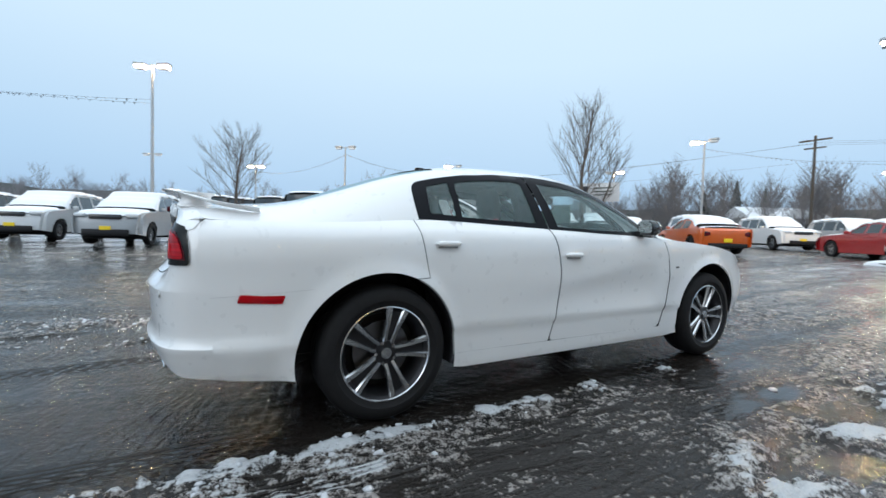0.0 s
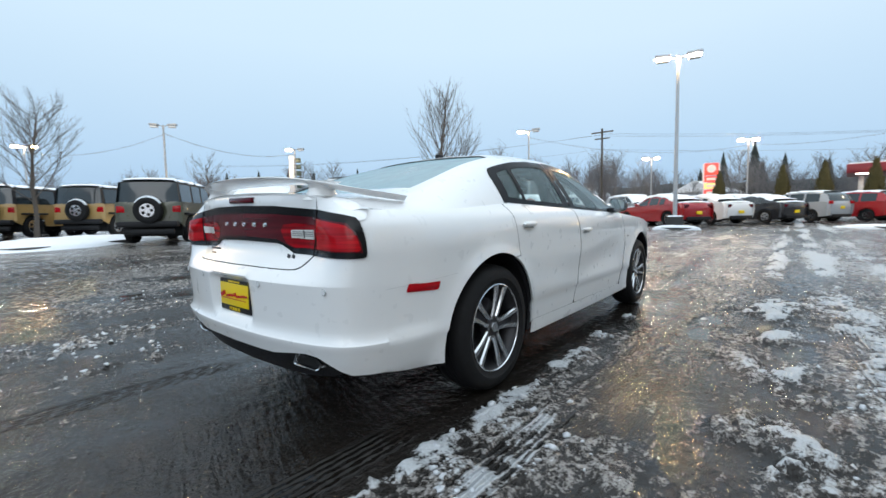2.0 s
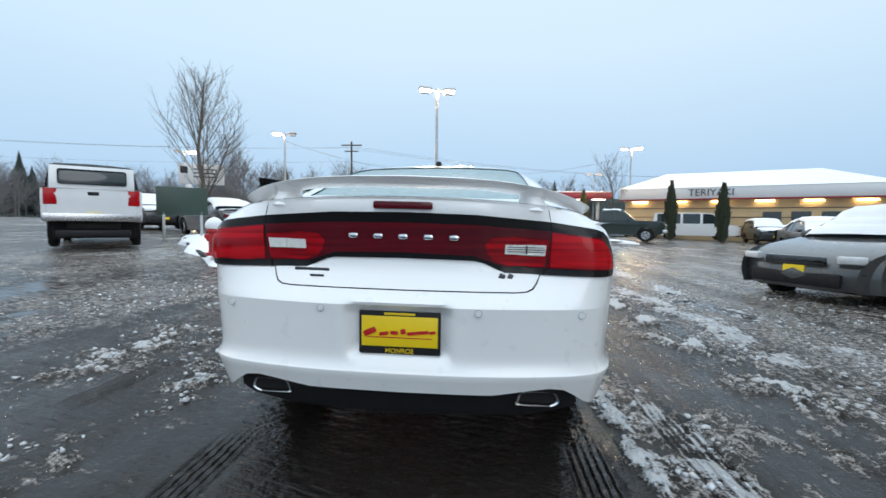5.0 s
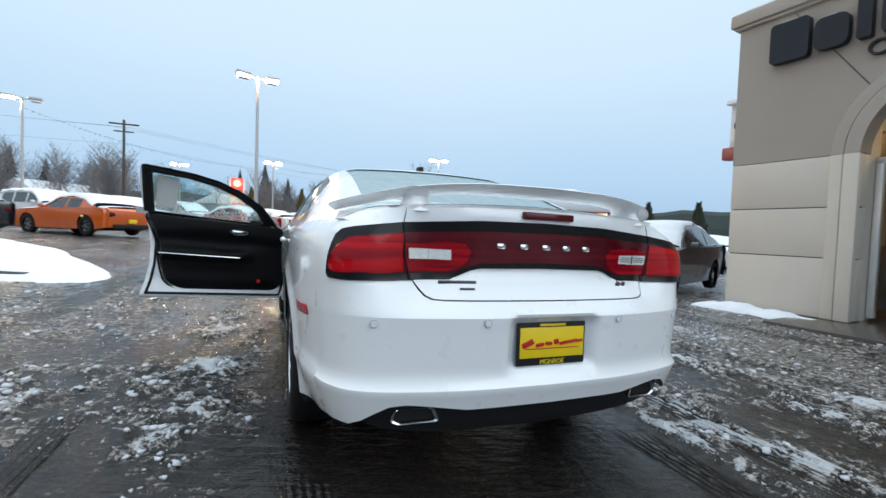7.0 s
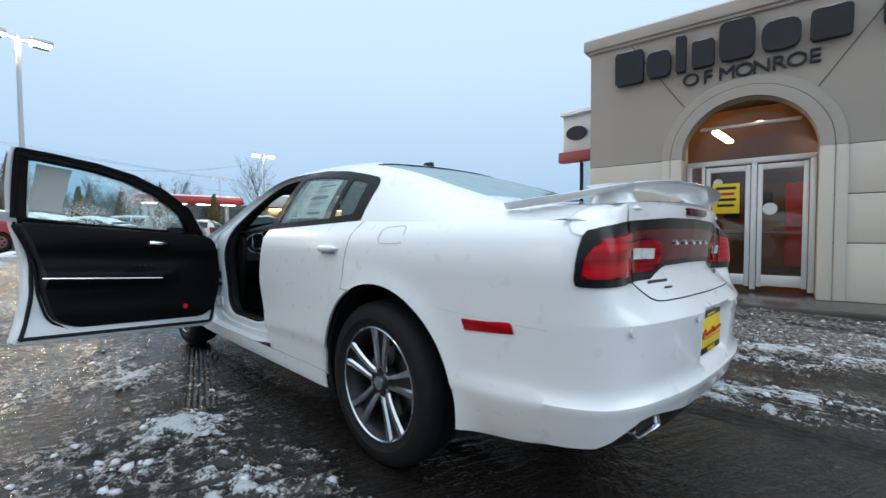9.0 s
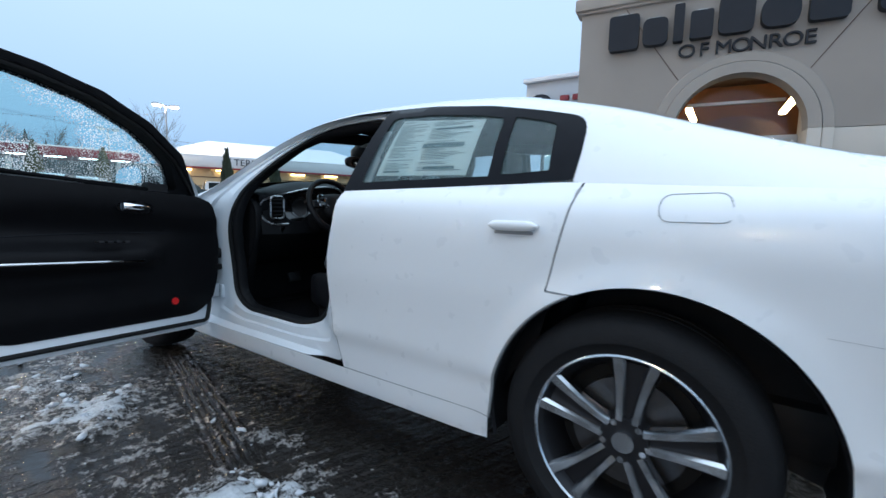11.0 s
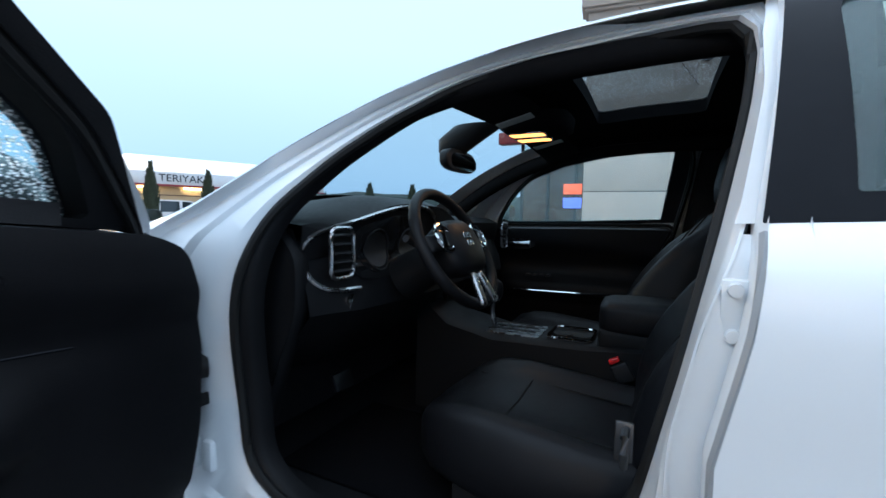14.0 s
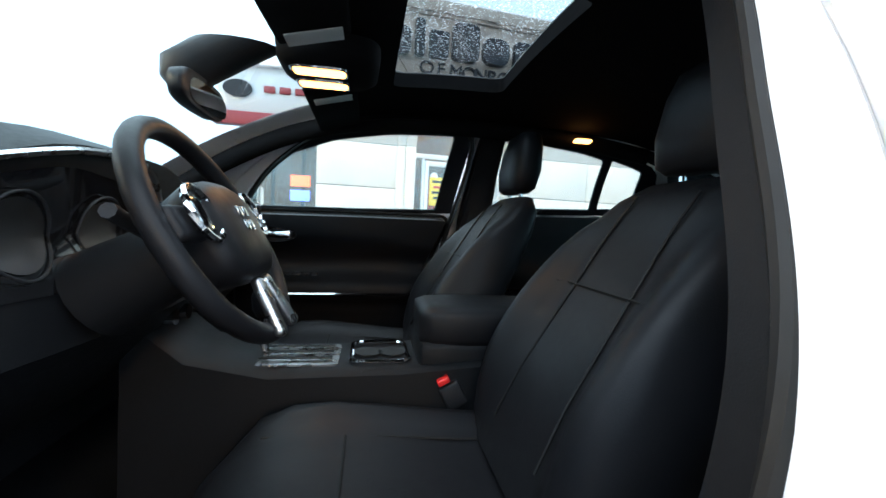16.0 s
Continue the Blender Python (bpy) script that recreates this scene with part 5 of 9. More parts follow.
tail_sheet(lip_r, "trunk_edge", WHITE, .006, label="white upper edge of the tail")
surround_r = [(tx(.001), .918), (tx(.29), .914), (tx(.33), .906), (tx(.42), .870), (tx(.57), .867), (tx(.80), .866), (PE - .106, .868), (PE - .096, .874), (PE - .092, .890), (PE - .096, .94), (PE - .104, .983), (PE - .116, 1.022), (tx(.815), 1.042), (tx(.78), 1.053), (tx(.70), 1.064), (tx(.607), 1.076), (tx(.30), 1.096), (tx(.001), 1.101)]
tail_sheet(surround_r, "lamp_surround", SURROUND, .0085, label="gloss black lamp surround")
lens_r = [(tx(.001), .941), (tx(.29), .934), (tx(.34), .918), (tx(.42), .894), (tx(.58), .891), (tx(.826), .891), (tx(.823), .93), (tx(.814), .974), (tx(.790), 1.017), (tx(.70), 1.028), (tx(.603), 1.040), (tx(.30), 1.056), (tx(.001), 1.060)]
lamp = tail_sheet(lens_r, "tail_lamp", REDDARK, .010, label="dark red full-width tail lamp")
for sg in (1, -1):
    outer = np.array([(sg * a, z) for a, z in [(tx(.603), .897), (tx(.78), .896), (tx(.818), .897), (tx(.822), .906), (tx(.816), .95), (tx(.805), .985), (tx(.786), 1.007), (tx(.76), 1.014), (tx(.607), 1.034)]])
    part("lamp_segment", sheet(outer, lambda v: tail(v, .014), .03, thick=.004, flip=sg < 0), REDLENS, lamp, "bright red outer lamp segment")
    inner = np.array([(sg * a, z) for a, z in [(tx(.594), .897), (tx(.597), 1.004), (tx(.45), 1.014), (tx(.36), 1.006), (tx(.335), .98), (tx(.345), .945), (tx(.37), .918), (tx(.43), .899)]])
    part("lamp_segment", sheet(inner, lambda v: tail(v, .012), .03, flip=sg > 0), REDMID, lamp, "red inner lamp segment")
    rev = rounded([(sg * tx(.418), .945), (sg * tx(.582), .943), (sg * tx(.585), .984), (sg * tx(.420), .982)], .004, 3)
    rv = part("reverse_lens", sheet(rev, lambda v: tail(v, .018), .02, thick=.003, flip=sg < 0), WHITELENS, lamp, "clear ribbed reversing lens")
    for z, a, b in ((.955, .43, .575), (.964, .425, .58), (.973, .43, .575)):
        part("lens_rib", tube(tail(np.array([(sg * tx(x), z) for x in np.linspace(a, b, 6)]), .0185), .0016, 5), STEEL, rv)
    part("lens_post", tube(tail(np.array([(sg * tx(.508), z) for z in (.947, .981)]), .0185), .003, 6), STEEL, rv)
    cheek = np.array([(sg * a, z) for a, z in [(PE - .110, .858), (PE - .060, .858), (PE - .062, 1.074), (PE - .085, 1.07), (PE - .118, 1.03)]])
    part("quarter_corner", sheet(cheek, lambda v: tail(v, .001), .03, flip=sg < 0), WHITE, car, "white rear corner of the quarter panel", 60)
    # cut line between the lid and the body, above and through the lamp
    part("lid_seam", tube(tail(np.array([(sg * tx(x), z) for x, z in ((.606, 1.074), (.600, 1.105), (.595, 1.134))]), .0066), .0016, 5), SEAL, car, "narrow dark seam beside the trunk lid")
    part("lamp_seam", tube(tail(np.array([(sg * tx(x), z) for x, z in ((.575, .868), (.600, .96), (.606, 1.074))]), .0125), .003, 5), SEAL, lamp)
    # side reflector
    refl = rounded([(-.735, .697), (-.54, .688), (-.528, .728), (-.725, .732)], .006, 3)
    rl = part("side_reflector", sheet(refl, side_low(sg, -.004), .02, thick=.003, flip=sg < 0), REDLENS, car, "red rear side reflector")
    # parking sensors
    for x, z in ((.30, .728), (.697, .722)):
        c = tail(np.array([[sg * tx(x), z]]), .002)[0]
        n = Vector((sg * .25 if x > .5 else sg * .06, -1, 0)).normalized()
        bm = add_cyl(bmesh.new(), c, Vector(c) + n * .004, .013, .012, 20)
        part("parking_sensor", bm, WHITE_SHADED, bumper, "round parking sensor")
        ring = tube([Vector(c) + n * .003 + .0135 * (Vector((math.cos(a), 0, math.sin(a)))) for a in np.linspace(0, math.tau, 20, endpoint=False)], .0009, 5, True)
        part("sensor_ring", ring, SEAMGREY, bumper)
    # exhaust tip: a flattened chrome trapezium
    prof = rounded([(.445, .358), (.595, .350), (.628, .366), (.612, .408), (.466, .411)], .014, 4)
    rings = []
    for y, k in ((-.92, .96), (-1.045, 1.0), (-1.052, .985), (-1.048, .86), (-1.036, .84)):
        c = prof.mean(0)
        q = c + (prof - c) * k
        rings.append([(sg * a, y + .25 * (abs(a) - .42) * .5, b) for a, b in q])
    part("exhaust_tip", loft(rings, cap=False), CHROME, car, "chrome rectangular exhaust tip")
    part("exhaust_throat", sheet(np.array([(sg * a, b) for a, b in grow(prof, .008)]), lambda v: np.stack([v[:, 0], -1.036 + .125 * (np.abs(v[:, 0]) - .42), v[:, 1]], 1), .05), SEAL, car)

bm = bmesh.new()
add_box(bm, (0, -1.03, 1.127), (.236, .03, .030), .008)
part("stop_lamp", bm, REDDARK, car, "red high-level stop lamp")
# lettering on the lamp bar and lid stands as plain shapes
for k in range(5):
    u = -.206 + .103 * k
    c = tail(np.array([[tx(u), 1.004]]), .013)[0]
    part("emblem", box(c, (.036, .005, .020), .006), CHROME, lamp, "small chrome emblem shape")
for (u, z, w, h) in ((-.39, .862, .15, .012), (-.355, .840, .06, .008)):
    c = tail(np.array([[tx(u), z]]), .010)[0]
    part("badge", box(c, (w, .004, h), .002, Matrix.Rotation(-.10, 4, 'Z')), STEEL, car, "plain chrome badge bar")
for u, w in ((.405, .024), (.44, .02)):
    c = tail(np.array([[tx(u), .856]]), .010)[0]
    part("badge", box(c, (w, .004, .024), .003, Matrix.Rotation(.4, 4, 'Y')), STEEL, car, "plain chrome badge shape")

# plate
plate = part("licence_plate", box((0, -1.088, .634), (.318, .012, .168), .006), BLACK, car, "black plate frame with a yellow dealer plate")
part("plate_face", box((0, -1.0955, .640), (.296, .004, .118), .002), YELLOW, plate, "yellow plate with red script bars")
for x, w, h, z, a in ((-.115, .05, .055, .638, .35), (-.06, .035, .034, .632, .1), (-.02, .03, .036, .636, -.1), (.015, .02, .052, .642, .15), (.045, .03, .032, .635, .1), (.085, .06, .030, .640, .05), (.128, .025, .026, .642, .1)):
    part("print_bar", box((x, -1.0985, z), (w, .002, h * .38), .004, Matrix.Rotation(-a - .06, 4, 'Y')), REDINK, plate)
part("print_bar", box((0.0, -1.0985, .617), (.25, .002, .004), .001), REDINK, plate)


def text_mesh(body, size, mat, m, name, parent=None, label="", depth=.001, align='CENTER'):
    cu = bpy.data.curves.new(name, 'FONT')
    cu.body, cu.size, cu.extrude, cu.align_x, cu.align_y = body, size, depth, align, 'CENTER'
    tmp = bpy.data.objects.new(name, cu)
    scene.collection.objects.link(tmp)
    me = bpy.data.meshes.new_from_object(tmp.evaluated_get(bpy.context.evaluated_depsgraph_get()))
    bpy.data.objects.remove(tmp)
    me.materials.clear()
    me.materials.append(mat)
    me.transform(m)
    ob = new(name, me)
    if parent:
        ob.parent = parent
    if label:
        tagged(ob, label)
    return ob


text_mesh("MONROE", .026, YELLOW, Matrix.Translation((0, -1.0965, .564)) @ pose(0, 0, 0, 90), "plate_lettering", plate, "yellow capitals on the plate frame")
part("print_bar", box((0, -1.0952, .708), (.12, .002, .009), .001), YELLOW, plate)

# black lower valance with ribs
val = both([(tx(.001), .285), (tx(.50), .295), (tx(.66), .315), (tx(.74), .345), (tx(.71), .40), (tx(.64), .442), (tx(.52), .446), (tx(.36), .420), (tx(.001), .420)])
part("rear_valance", sheet(val, lambda v: tail(v, -.02) + np.array([[0, .02, 0]]), .04), BLACK, car, "black lower bumper valance")
for z in (.325, .365):
    part("valance_rib", tube([(x, -.985 + .06 * (x / .5)**2, z) for x in np.linspace(-.42, .42, 9)], .008, 6), BLACK, car)

# spoiler
W_PATH = spline([(0, -.985, 1.226), (.25, -.978, 1.222), (.42, -.955, 1.211), (.56, -.91, 1.191), (.68, -.83, 1.163), (.76, -.73, 1.143), (.795, -.63, 1.130)], 26)
rings = []
for i in range(-25, 26):
    q = W_PATH[abs(i)]
    k = abs(i) / 25
    t = np.gradient(W_PATH, axis=0)[abs(i)]
    t = Vector((t[0] * 1, t[1], 0)).normalized()
    nrm = Vector((t.y, -t.x, 0))
    chord = .185 - .145 * k**1.5
    th = .036 * (1 - .68 * k)
    ring = []
    for a in np.linspace(0, math.tau, 18, endpoint=False):
        u = math.cos(a)
        w = math.sin(a) * (1 - .35 * u) * .5
        off = nrm * (-u * chord / 2 * -1)
        P = Vector(q) + off + Vector((0, 0, w * th + .010 * u))
        ring.append((P.x if i >= 0 else -P.x, P.y, P.z))
    rings.append(ring)
spoiler = part("spoiler", loft(rings), WHITE, car, "white rear spoiler on two posts", 60)
for sg in (1, -1):
    rr = []
    for z, k in ((1.12, 1.5), (1.155, 1.15), (1.175, 1.0), (1.192, 1.1), (1.208, 1.5)):
        rr.append([(sg * .515 + .048 * k * math.cos(a), -.90 + .066 * k * math.sin(a), z) for a in np.linspace(0, math.tau, 14, endpoint=False)])
    part("spoiler_post", loft(rr), WHITE, spoiler)

# fuel flap outline on the left
fl = rounded([(-.215, .995), (-.05, .995), (-.05, 1.065), (-.205, 1.07)], .03, 5)
ringp = side_low(-1, -.0012)(dense(fl, .01))
part("fuel_flap_seam", tube(ringp[len(ringp) // 12:], .0011, 5), SEAMGREY, car, "thin seam of the fuel flap")
# bumper cut line
for sg in (1, -1):
    ln = side_low(sg, -.0008)(np.array([(y, .752 - .03 * t) for t, y in zip(np.linspace(0, 1, 14), np.linspace(-.40, -.84, 14))]))
    part("bumper_seam", tube(ln, .0004, 5), SEAMGREY, car)
for sg in (1, -1):
    part("fender_badge", box((sg * (float(side_low(1)(np.array([[2.545, .80]]))[0, 0]) + .002), 2.545, .80), (.006, .038, .013), .003), STEEL, car, "small plain badge bar")
# roof aerial
part("roof_aerial", box((0, .62, 1.516), (.040, .08, .035), .012), BLACK, car, "small roof aerial")

# the loaded springs let the tail hang a little lower on its right side
for ob in car.children_recursive:
    if ob.type == 'MESH' and min(v.co.y for v in ob.data.vertices) < .5:
        for v in ob.data.vertices:
            v.co.z -= .0155 * v.co.x * float(smooth01(.5, -.6, np.array([v.co.y]))[0])

# ---- wheels ----
TYRE_R, RIM_R = .3705, .256


def revolve(prof, n=48, bm=None):
    """Turns (x, r) pairs about the x axis."""
    rings = [[(x, r * math.cos(a), r * math.sin(a)) for a in np.linspace(0, math.tau, n, endpoint=False)] for x, r in prof]
    return loft(rings, True, False, bm)


def make_wheel(front):
    tyre = part("wheel", revolve([(-.10, RIM_R), (-.116, .285), (-.120, .315), (-.112, .345), (-.088, .363), (-.05, TYRE_R), (-.028, TYRE_R), (-.026, .364), (-.020, .364), (-.018, TYRE_R), (.018, TYRE_R), (.020, .364), (.026, .364), (.028, TYRE_R), (.05, TYRE_R), (.088, .363), (.112, .345), (.120, .315), (.1225, .30), (.1225, .292), (.116, .285), (.108, RIM_R + .004), (.10, RIM_R)], 64), RUBBER, car, "black tyre on a polished double-spoke alloy wheel")
    bm = revolve([(.098, RIM_R + .006), (.110, RIM_R + .003), (.112, RIM_R - .003), (.106, RIM_R - .007)], 64)
    part("rim", bm, ALLOY, tyre, "polished alloy rim lip")
    part("rim_barrel", revolve([(.106, RIM_R - .007), (.094, RIM_R - .016), (.085, RIM_R - .022), (.03, RIM_R - .045), (-.10, RIM_R - .05)], 64), ALLOYDARK, tyre)
    part("rim_well", cyl((-.10, 0, 0), (-.02, 0, 0), .21, .21, 40), SEAL, tyre)
    part("brake_disc", cyl((.0, 0, 0), (.018, 0, 0), .165, .165, 40), STEEL, tyre)
    for k in range(5):
        ang = k * math.tau / 5
        rot = Matrix.Rotation(ang, 4, 'X')
        for s2 in (-1, 1):
            bm = bmesh.new()
            rings = []
            for r, w, off, x0, th in ((.045, .017, .020, .080, .045), (.09, .016, .024, .088, .04), (.15, .018, .031, .094, .038), (.20, .022, .040, .098, .036), (.247, .027, .050, .102, .034)):
                a0 = s2 * off
                ring = []
                for dy, dx in ((-w, -.006), (-w * .6, .004), (w * .6, .004), (w, -.006), (w * .8, -th), (-w * .8, -th)):
                    ring.append(rot @ Vector((x0 + dx, a0 + dy * .84, r)))
                rings.append(ring)
            loft(rings, bm=bm)
            part("spoke", bm, ALLOY, tyre, "polished twin spoke", 30)
        bm = bmesh.new()
        rings = [[rot @ Vector((x0, y0, r)) for x0, y0 in ((.075, -o), (.075, o), (.045, o), (.045, -o))] for r, o in ((.05, .012), (.15, .018), (.24, .032))]
        loft(rings, bm=bm)
        part("spoke_pocket", bm, ALLOYDARK, tyre)
        p = rot @ Vector((.083, .0, .0)) + Matrix.Rotation(ang + .63, 3, 'X') @ Vector((0, 0, .057))
        part("lug_nut", cyl(p - Vector((.02, 0, 0)), p + Vector((.004, 0, 0)), .0115, .010, 6), CHROME, tyre)
    part("hub", cyl((.04, 0, 0), (.086, 0, 0), .078, .066, 32), ALLOYDARK, tyre)
    part("hub_cap", cyl((.07, 0, 0), (.097, 0, 0), .034, .030, 28), ALLOY, tyre)
    return tyre


wheel_a = make_wheel(False)
wheel_a.matrix_basis = pose(.806, 0, .3705) @ Matrix.Rotation(-.26, 4, 'X')
for m in (pose(.806, 3.052, .3705) @ Matrix.Rotation(.95, 4, 'X'), pose(-.806, 0, .3705, 0, 0, 180) @ Matrix.Rotation(-.09, 4, 'X'), pose(-.806, 3.052, .3705, 0, 0, 180) @ Matrix.Rotation(.1, 4, 'X')):
    copy_thing(wheel_a, m)
# wheel arch liners and underbody
for sg in (1, -1):
    for k in (0, 1):
        cy, cz, r = ARCH[k]
        rings = []
        for a in np.linspace(radians(-14 if k == 0 else -3), radians(194), 30):
            xb = min(.930, abs(float(side_low(1)(np.array([[cy + r * math.cos(a), max(cz + r * math.sin(a), .32)]]))[0, 0])))
            rings.append([(sg * x, cy + rr * math.cos(a), cz + rr * math.sin(a)) for x, rr in ((xb - .004, r + .001), (xb - .018, r - .004), (xb - .032, r + .01), (.60, r + .012), (.58, .15))])
        part("arch_liner", loft(rings, closed=False, cap=False), BLACK, car, "black wheel arch liner")
part("underbody", box((0, 1.5, .30), (1.50, 1.9, .12), .03), BLACK, car, "dark underbody")
part("rear_floor", box((0, -.62, .42), (1.30, .75, .16), .03), BLACK, car)
part("rear_suspension", box((0, 0, .36), (1.3, .3, .10), .03), BLACK, car)
part("front_subframe", box((0, 3.2, .38), (1.2, 1.0, .16), .03), BLACK, car)
# nose closing piece
nose_r = [(0.0, 0)]
nf = sheet(np.array([(float(p_of_y(3.66)), .36), (B_LEN[-1] - .002, .30), (B_LEN[-1] - .002, .68), (float(p_of_y(3.72)), .83)]), lambda v: lower(v, 1), .06)
sheet(np.array([(float(p_of_y(3.66)), .36), (B_LEN[-1] - .002, .30), (B_LEN[-1] - .002, .68), (float(p_of_y(3.72)), .83)]), lambda v: lower(v, -1), .06, bm=nf, flip=True)
part("front_bumper", nf, WHITE, car, "white front bumper cover", 60)


def door_mirror(side, parent, w=.082, h=.058):
    """A mirror on a short arm: painted cap, black shell, mirror pane."""
    c = Vector((side * .985, 2.09, 1.108))
    shell = bmesh.new()
    rings = []
    for y, k in ((-.055, .93), (-.045, 1.0), (.0, 1.0), (.04, .9), (.07, .7), (.09, .4)):
        rings.append([(c.x + w * k * np.sign(math.cos(a)) * abs(math.cos(a))**.7, c.y + y, c.z + h * k * np.sign(math.sin(a)) * abs(math.sin(a))**.7) for a in np.linspace(0, math.tau, 24, endpoint=False)])
    loft(rings, bm=shell)
    sh = part("mirror_shell", shell, GLOSSBLACK, parent, "black door mirror shell")
    part("mirror_glass", sheet(np.array([(c.x + (w - .008) * np.sign(math.cos(a)) * abs(math.cos(a))**.7, c.z + (h - .008) * np.sign(math.sin(a)) * abs(math.sin(a))**.7) for a in np.linspace(0, math.tau, 24, endpoint=False)]),
                               lambda v: np.stack([v[:, 0], np.full(len(v), c.y - .057), v[:, 1]], 1), .05), MIRROR, parent, "door mirror glass")
    cap = bmesh.new()
    rings = []
    for y, k in ((.005, 1.03), (.04, .94), (.072, .73), (.093, .42), (.097, .1)):
        rings.append([(c.x + w * k * np.sign(math.cos(a)) * abs(math.cos(a))**.7, c.y + y, c.z + h * k * np.sign(math.sin(a)) * abs(math.sin(a))**.7) for a in np.linspace(0, math.tau, 24, endpoint=False)])
    loft(rings, bm=cap)
    part("mirror_cap", cap, GLOSSBLACK, parent, "black mirror cap")
    arm = loft([[(side * x, 2.08 + dy, 1.062 + dz) for dy, dz in ((-.05, -.02), (.05, -.02), (.05, .02), (-.05, .02))] for x in (.84, .95)])
    part("mirror_arm", arm, BLACK, parent)


door_mirror(1, fd, .070, .060)

# ---- driver's door, swung open ----
HINGE = Vector((-.905, 2.385, 0))
SWING = Matrix.Translation(HINGE + Vector((-.040, -.160, -.008))) @ Matrix.Rotation(radians(-77), 4, 'Z') @ Matrix.Rotation(radians(-3.9), 4, 'X') @ Matrix.Rotation(radians(-3.6), 4, 'Y') @ Matrix.Translation(-HINGE)
CEN = np.array((1.74, .82))


def polar(outline, n=160):
    """An outline sampled at even angles round the door's middle."""
    d = dense(np.array(outline, float), .004) - CEN
    a = np.arctan2(d[:, 1], d[:, 0])
    r = np.hypot(d[:, 0], d[:, 1])
    o = np.argsort(a)
    th = np.linspace(-np.pi, np.pi, n, endpoint=False)
    rr = np.interp(th, np.r_[a[o][-1] - math.tau, a[o], a[o][0] + math.tau], np.r_[r[o][-1], r[o], r[o][0]])
    return CEN + np.stack([np.cos(th), np.sin(th)], 1) * rr[:, None]


APERTURE = rounded([(2.085, .50), (2.105, .72), (2.090, .92), (2.045, 1.075), (1.94, 1.205), (1.82, 1.298), (1.67, 1.372), (1.50, 1.408), (1.30, 1.416), (1.128, 1.404), (1.135, 1.27), (1.178, 1.07), (1.226, .85), (1.275, .64), (1.365, .475), (1.52, .428), (1.98, .428)],
                   [.08, .06, .08, .06, .06, .06, .06, .06, .06, .09, .12, .12, .10, .08, .08, .06, .09], 6)
D_OUT, D_IN = polar(F_DOOR), polar(APERTURE)


def ring_at(mix, off, side=-1, extra=0.0):
    q = D_OUT + (D_IN - D_OUT) * mix
    if extra:
        q = grow(q, extra)
    P = whole_side(side, off)(q)
    P[:, 0] -= side * np.maximum(0, .046 - off) * smooth01(1.40, 1.29, q[:, 0])
    soft = P[:, 0].copy()
    for _ in range(60):
        soft = (np.roll(soft, 1) + 2 * soft + np.roll(soft, -1)) / 4
    P[:, 0] += (soft - P[:, 0]) * smooth01(.30, .90, np.full(len(q), mix))
    P[:, 0] -= side * .015 * smooth01(.5, .97, np.full(len(q), mix)) * smooth01(1.62, 1.34, q[:, 0])
    return P


for side in (-1, 1):
    jamb = loft([ring_at(0, .004, side, -.003), ring_at(.06, .035, side), ring_at(.10, .048, side), ring_at(.42, .052, side), ring_at(.48, .066, side), ring_at(.80, .070, side), ring_at(.90, .085, side), ring_at(.97, .10, side)], cap=False)
    part("door_jamb", jamb, WHITE_SHADED, car, "white painted door jamb", 35)
    trim_bm = loft([ring_at(.97, .10, side), ring_at(1.02, .105, side), ring_at(1.06, .12, side), ring_at(1.06, .15, side)], cap=False)
    part("jamb_trim", trim_bm, DASH, car, "black plastic door opening trim", 50)
    part("door_seal", tube(ring_at(.965, .093, side), .011, 8, True), SEAL, car, "black rubber door seal")

low_f = dense(F_DOOR, .02)
low_f = np.stack([low_f[:, 0], np.minimum(low_f[:, 1], belt_z(low_f[:, 0]) + .004)], 1)
od = white("front_door", sheet(grow(low_f, .0014), whole_side(-1), .03, flip=True), label="white driver's door standing wide open")
od.matrix_basis = SWING
handle(-1, 1.335, .905, od)
pane_frame(-1, DLO_F, [GLASS_F - np.array([[0, .004]]) * (GLASS_F[:, 1:] < 1.115)], od)
GLASS_L = GLASS_F.copy()
low_i = GLASS_L[:, 1] < 1.115
GLASS_L[low_i, 1] -= .004
part("side_window", sheet(GLASS_L, upper_side(-1, .012), .05, flip=True), GLASS_D, od, "rain-wet driver's window")
D_EDGE = polar(F_DOOR)


def door_ring(g, off, zmax=None):
    q = grow(D_EDGE, g)
    return whole_side(-1, off)(q)


edge = loft([door_ring(.002, .001), door_ring(.004, .03), door_ring(.010, .05), door_ring(.030, .058)], cap=False)
part("door_edge", edge, WHITE_SHADED, od, "white painted door edge", 40)
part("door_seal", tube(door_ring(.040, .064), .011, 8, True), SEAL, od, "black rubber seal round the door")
part("inner_skin", sheet(grow(low_f, .025), whole_side(-1, .060), .05), WHITE_SHADED, od, "white painted inner skin of the door")
# outer face of the centre pillar between the doors
for side in (-1, 1):
    pf = [(1.10, 1.06), (1.15, .94), (1.17, .80), (1.17, .62), (1.15, .47), (1.10, .34), (1.18, .34), (1.225, .47), (1.235, .62), (1.235, .80), (1.20, .95), (1.165, 1.06)]
    part("pillar_face", sheet(np.array(pf), side_low(side, .050), .04, flip=side < 0), WHITE_SHADED, car, "white painted face of the centre pillar")
    up_face = [(1.05, 1.05), (1.05, 1.435), (1.115, 1.438), (1.128, 1.36), (1.132, 1.27), (1.172, 1.06)]
    part("pillar_face", sheet(np.array(up_face), upper_side(side, .032), .04, flip=side < 0), WHITE_SHADED if side < 0 else SEAL, car, "upper face of the centre pillar")
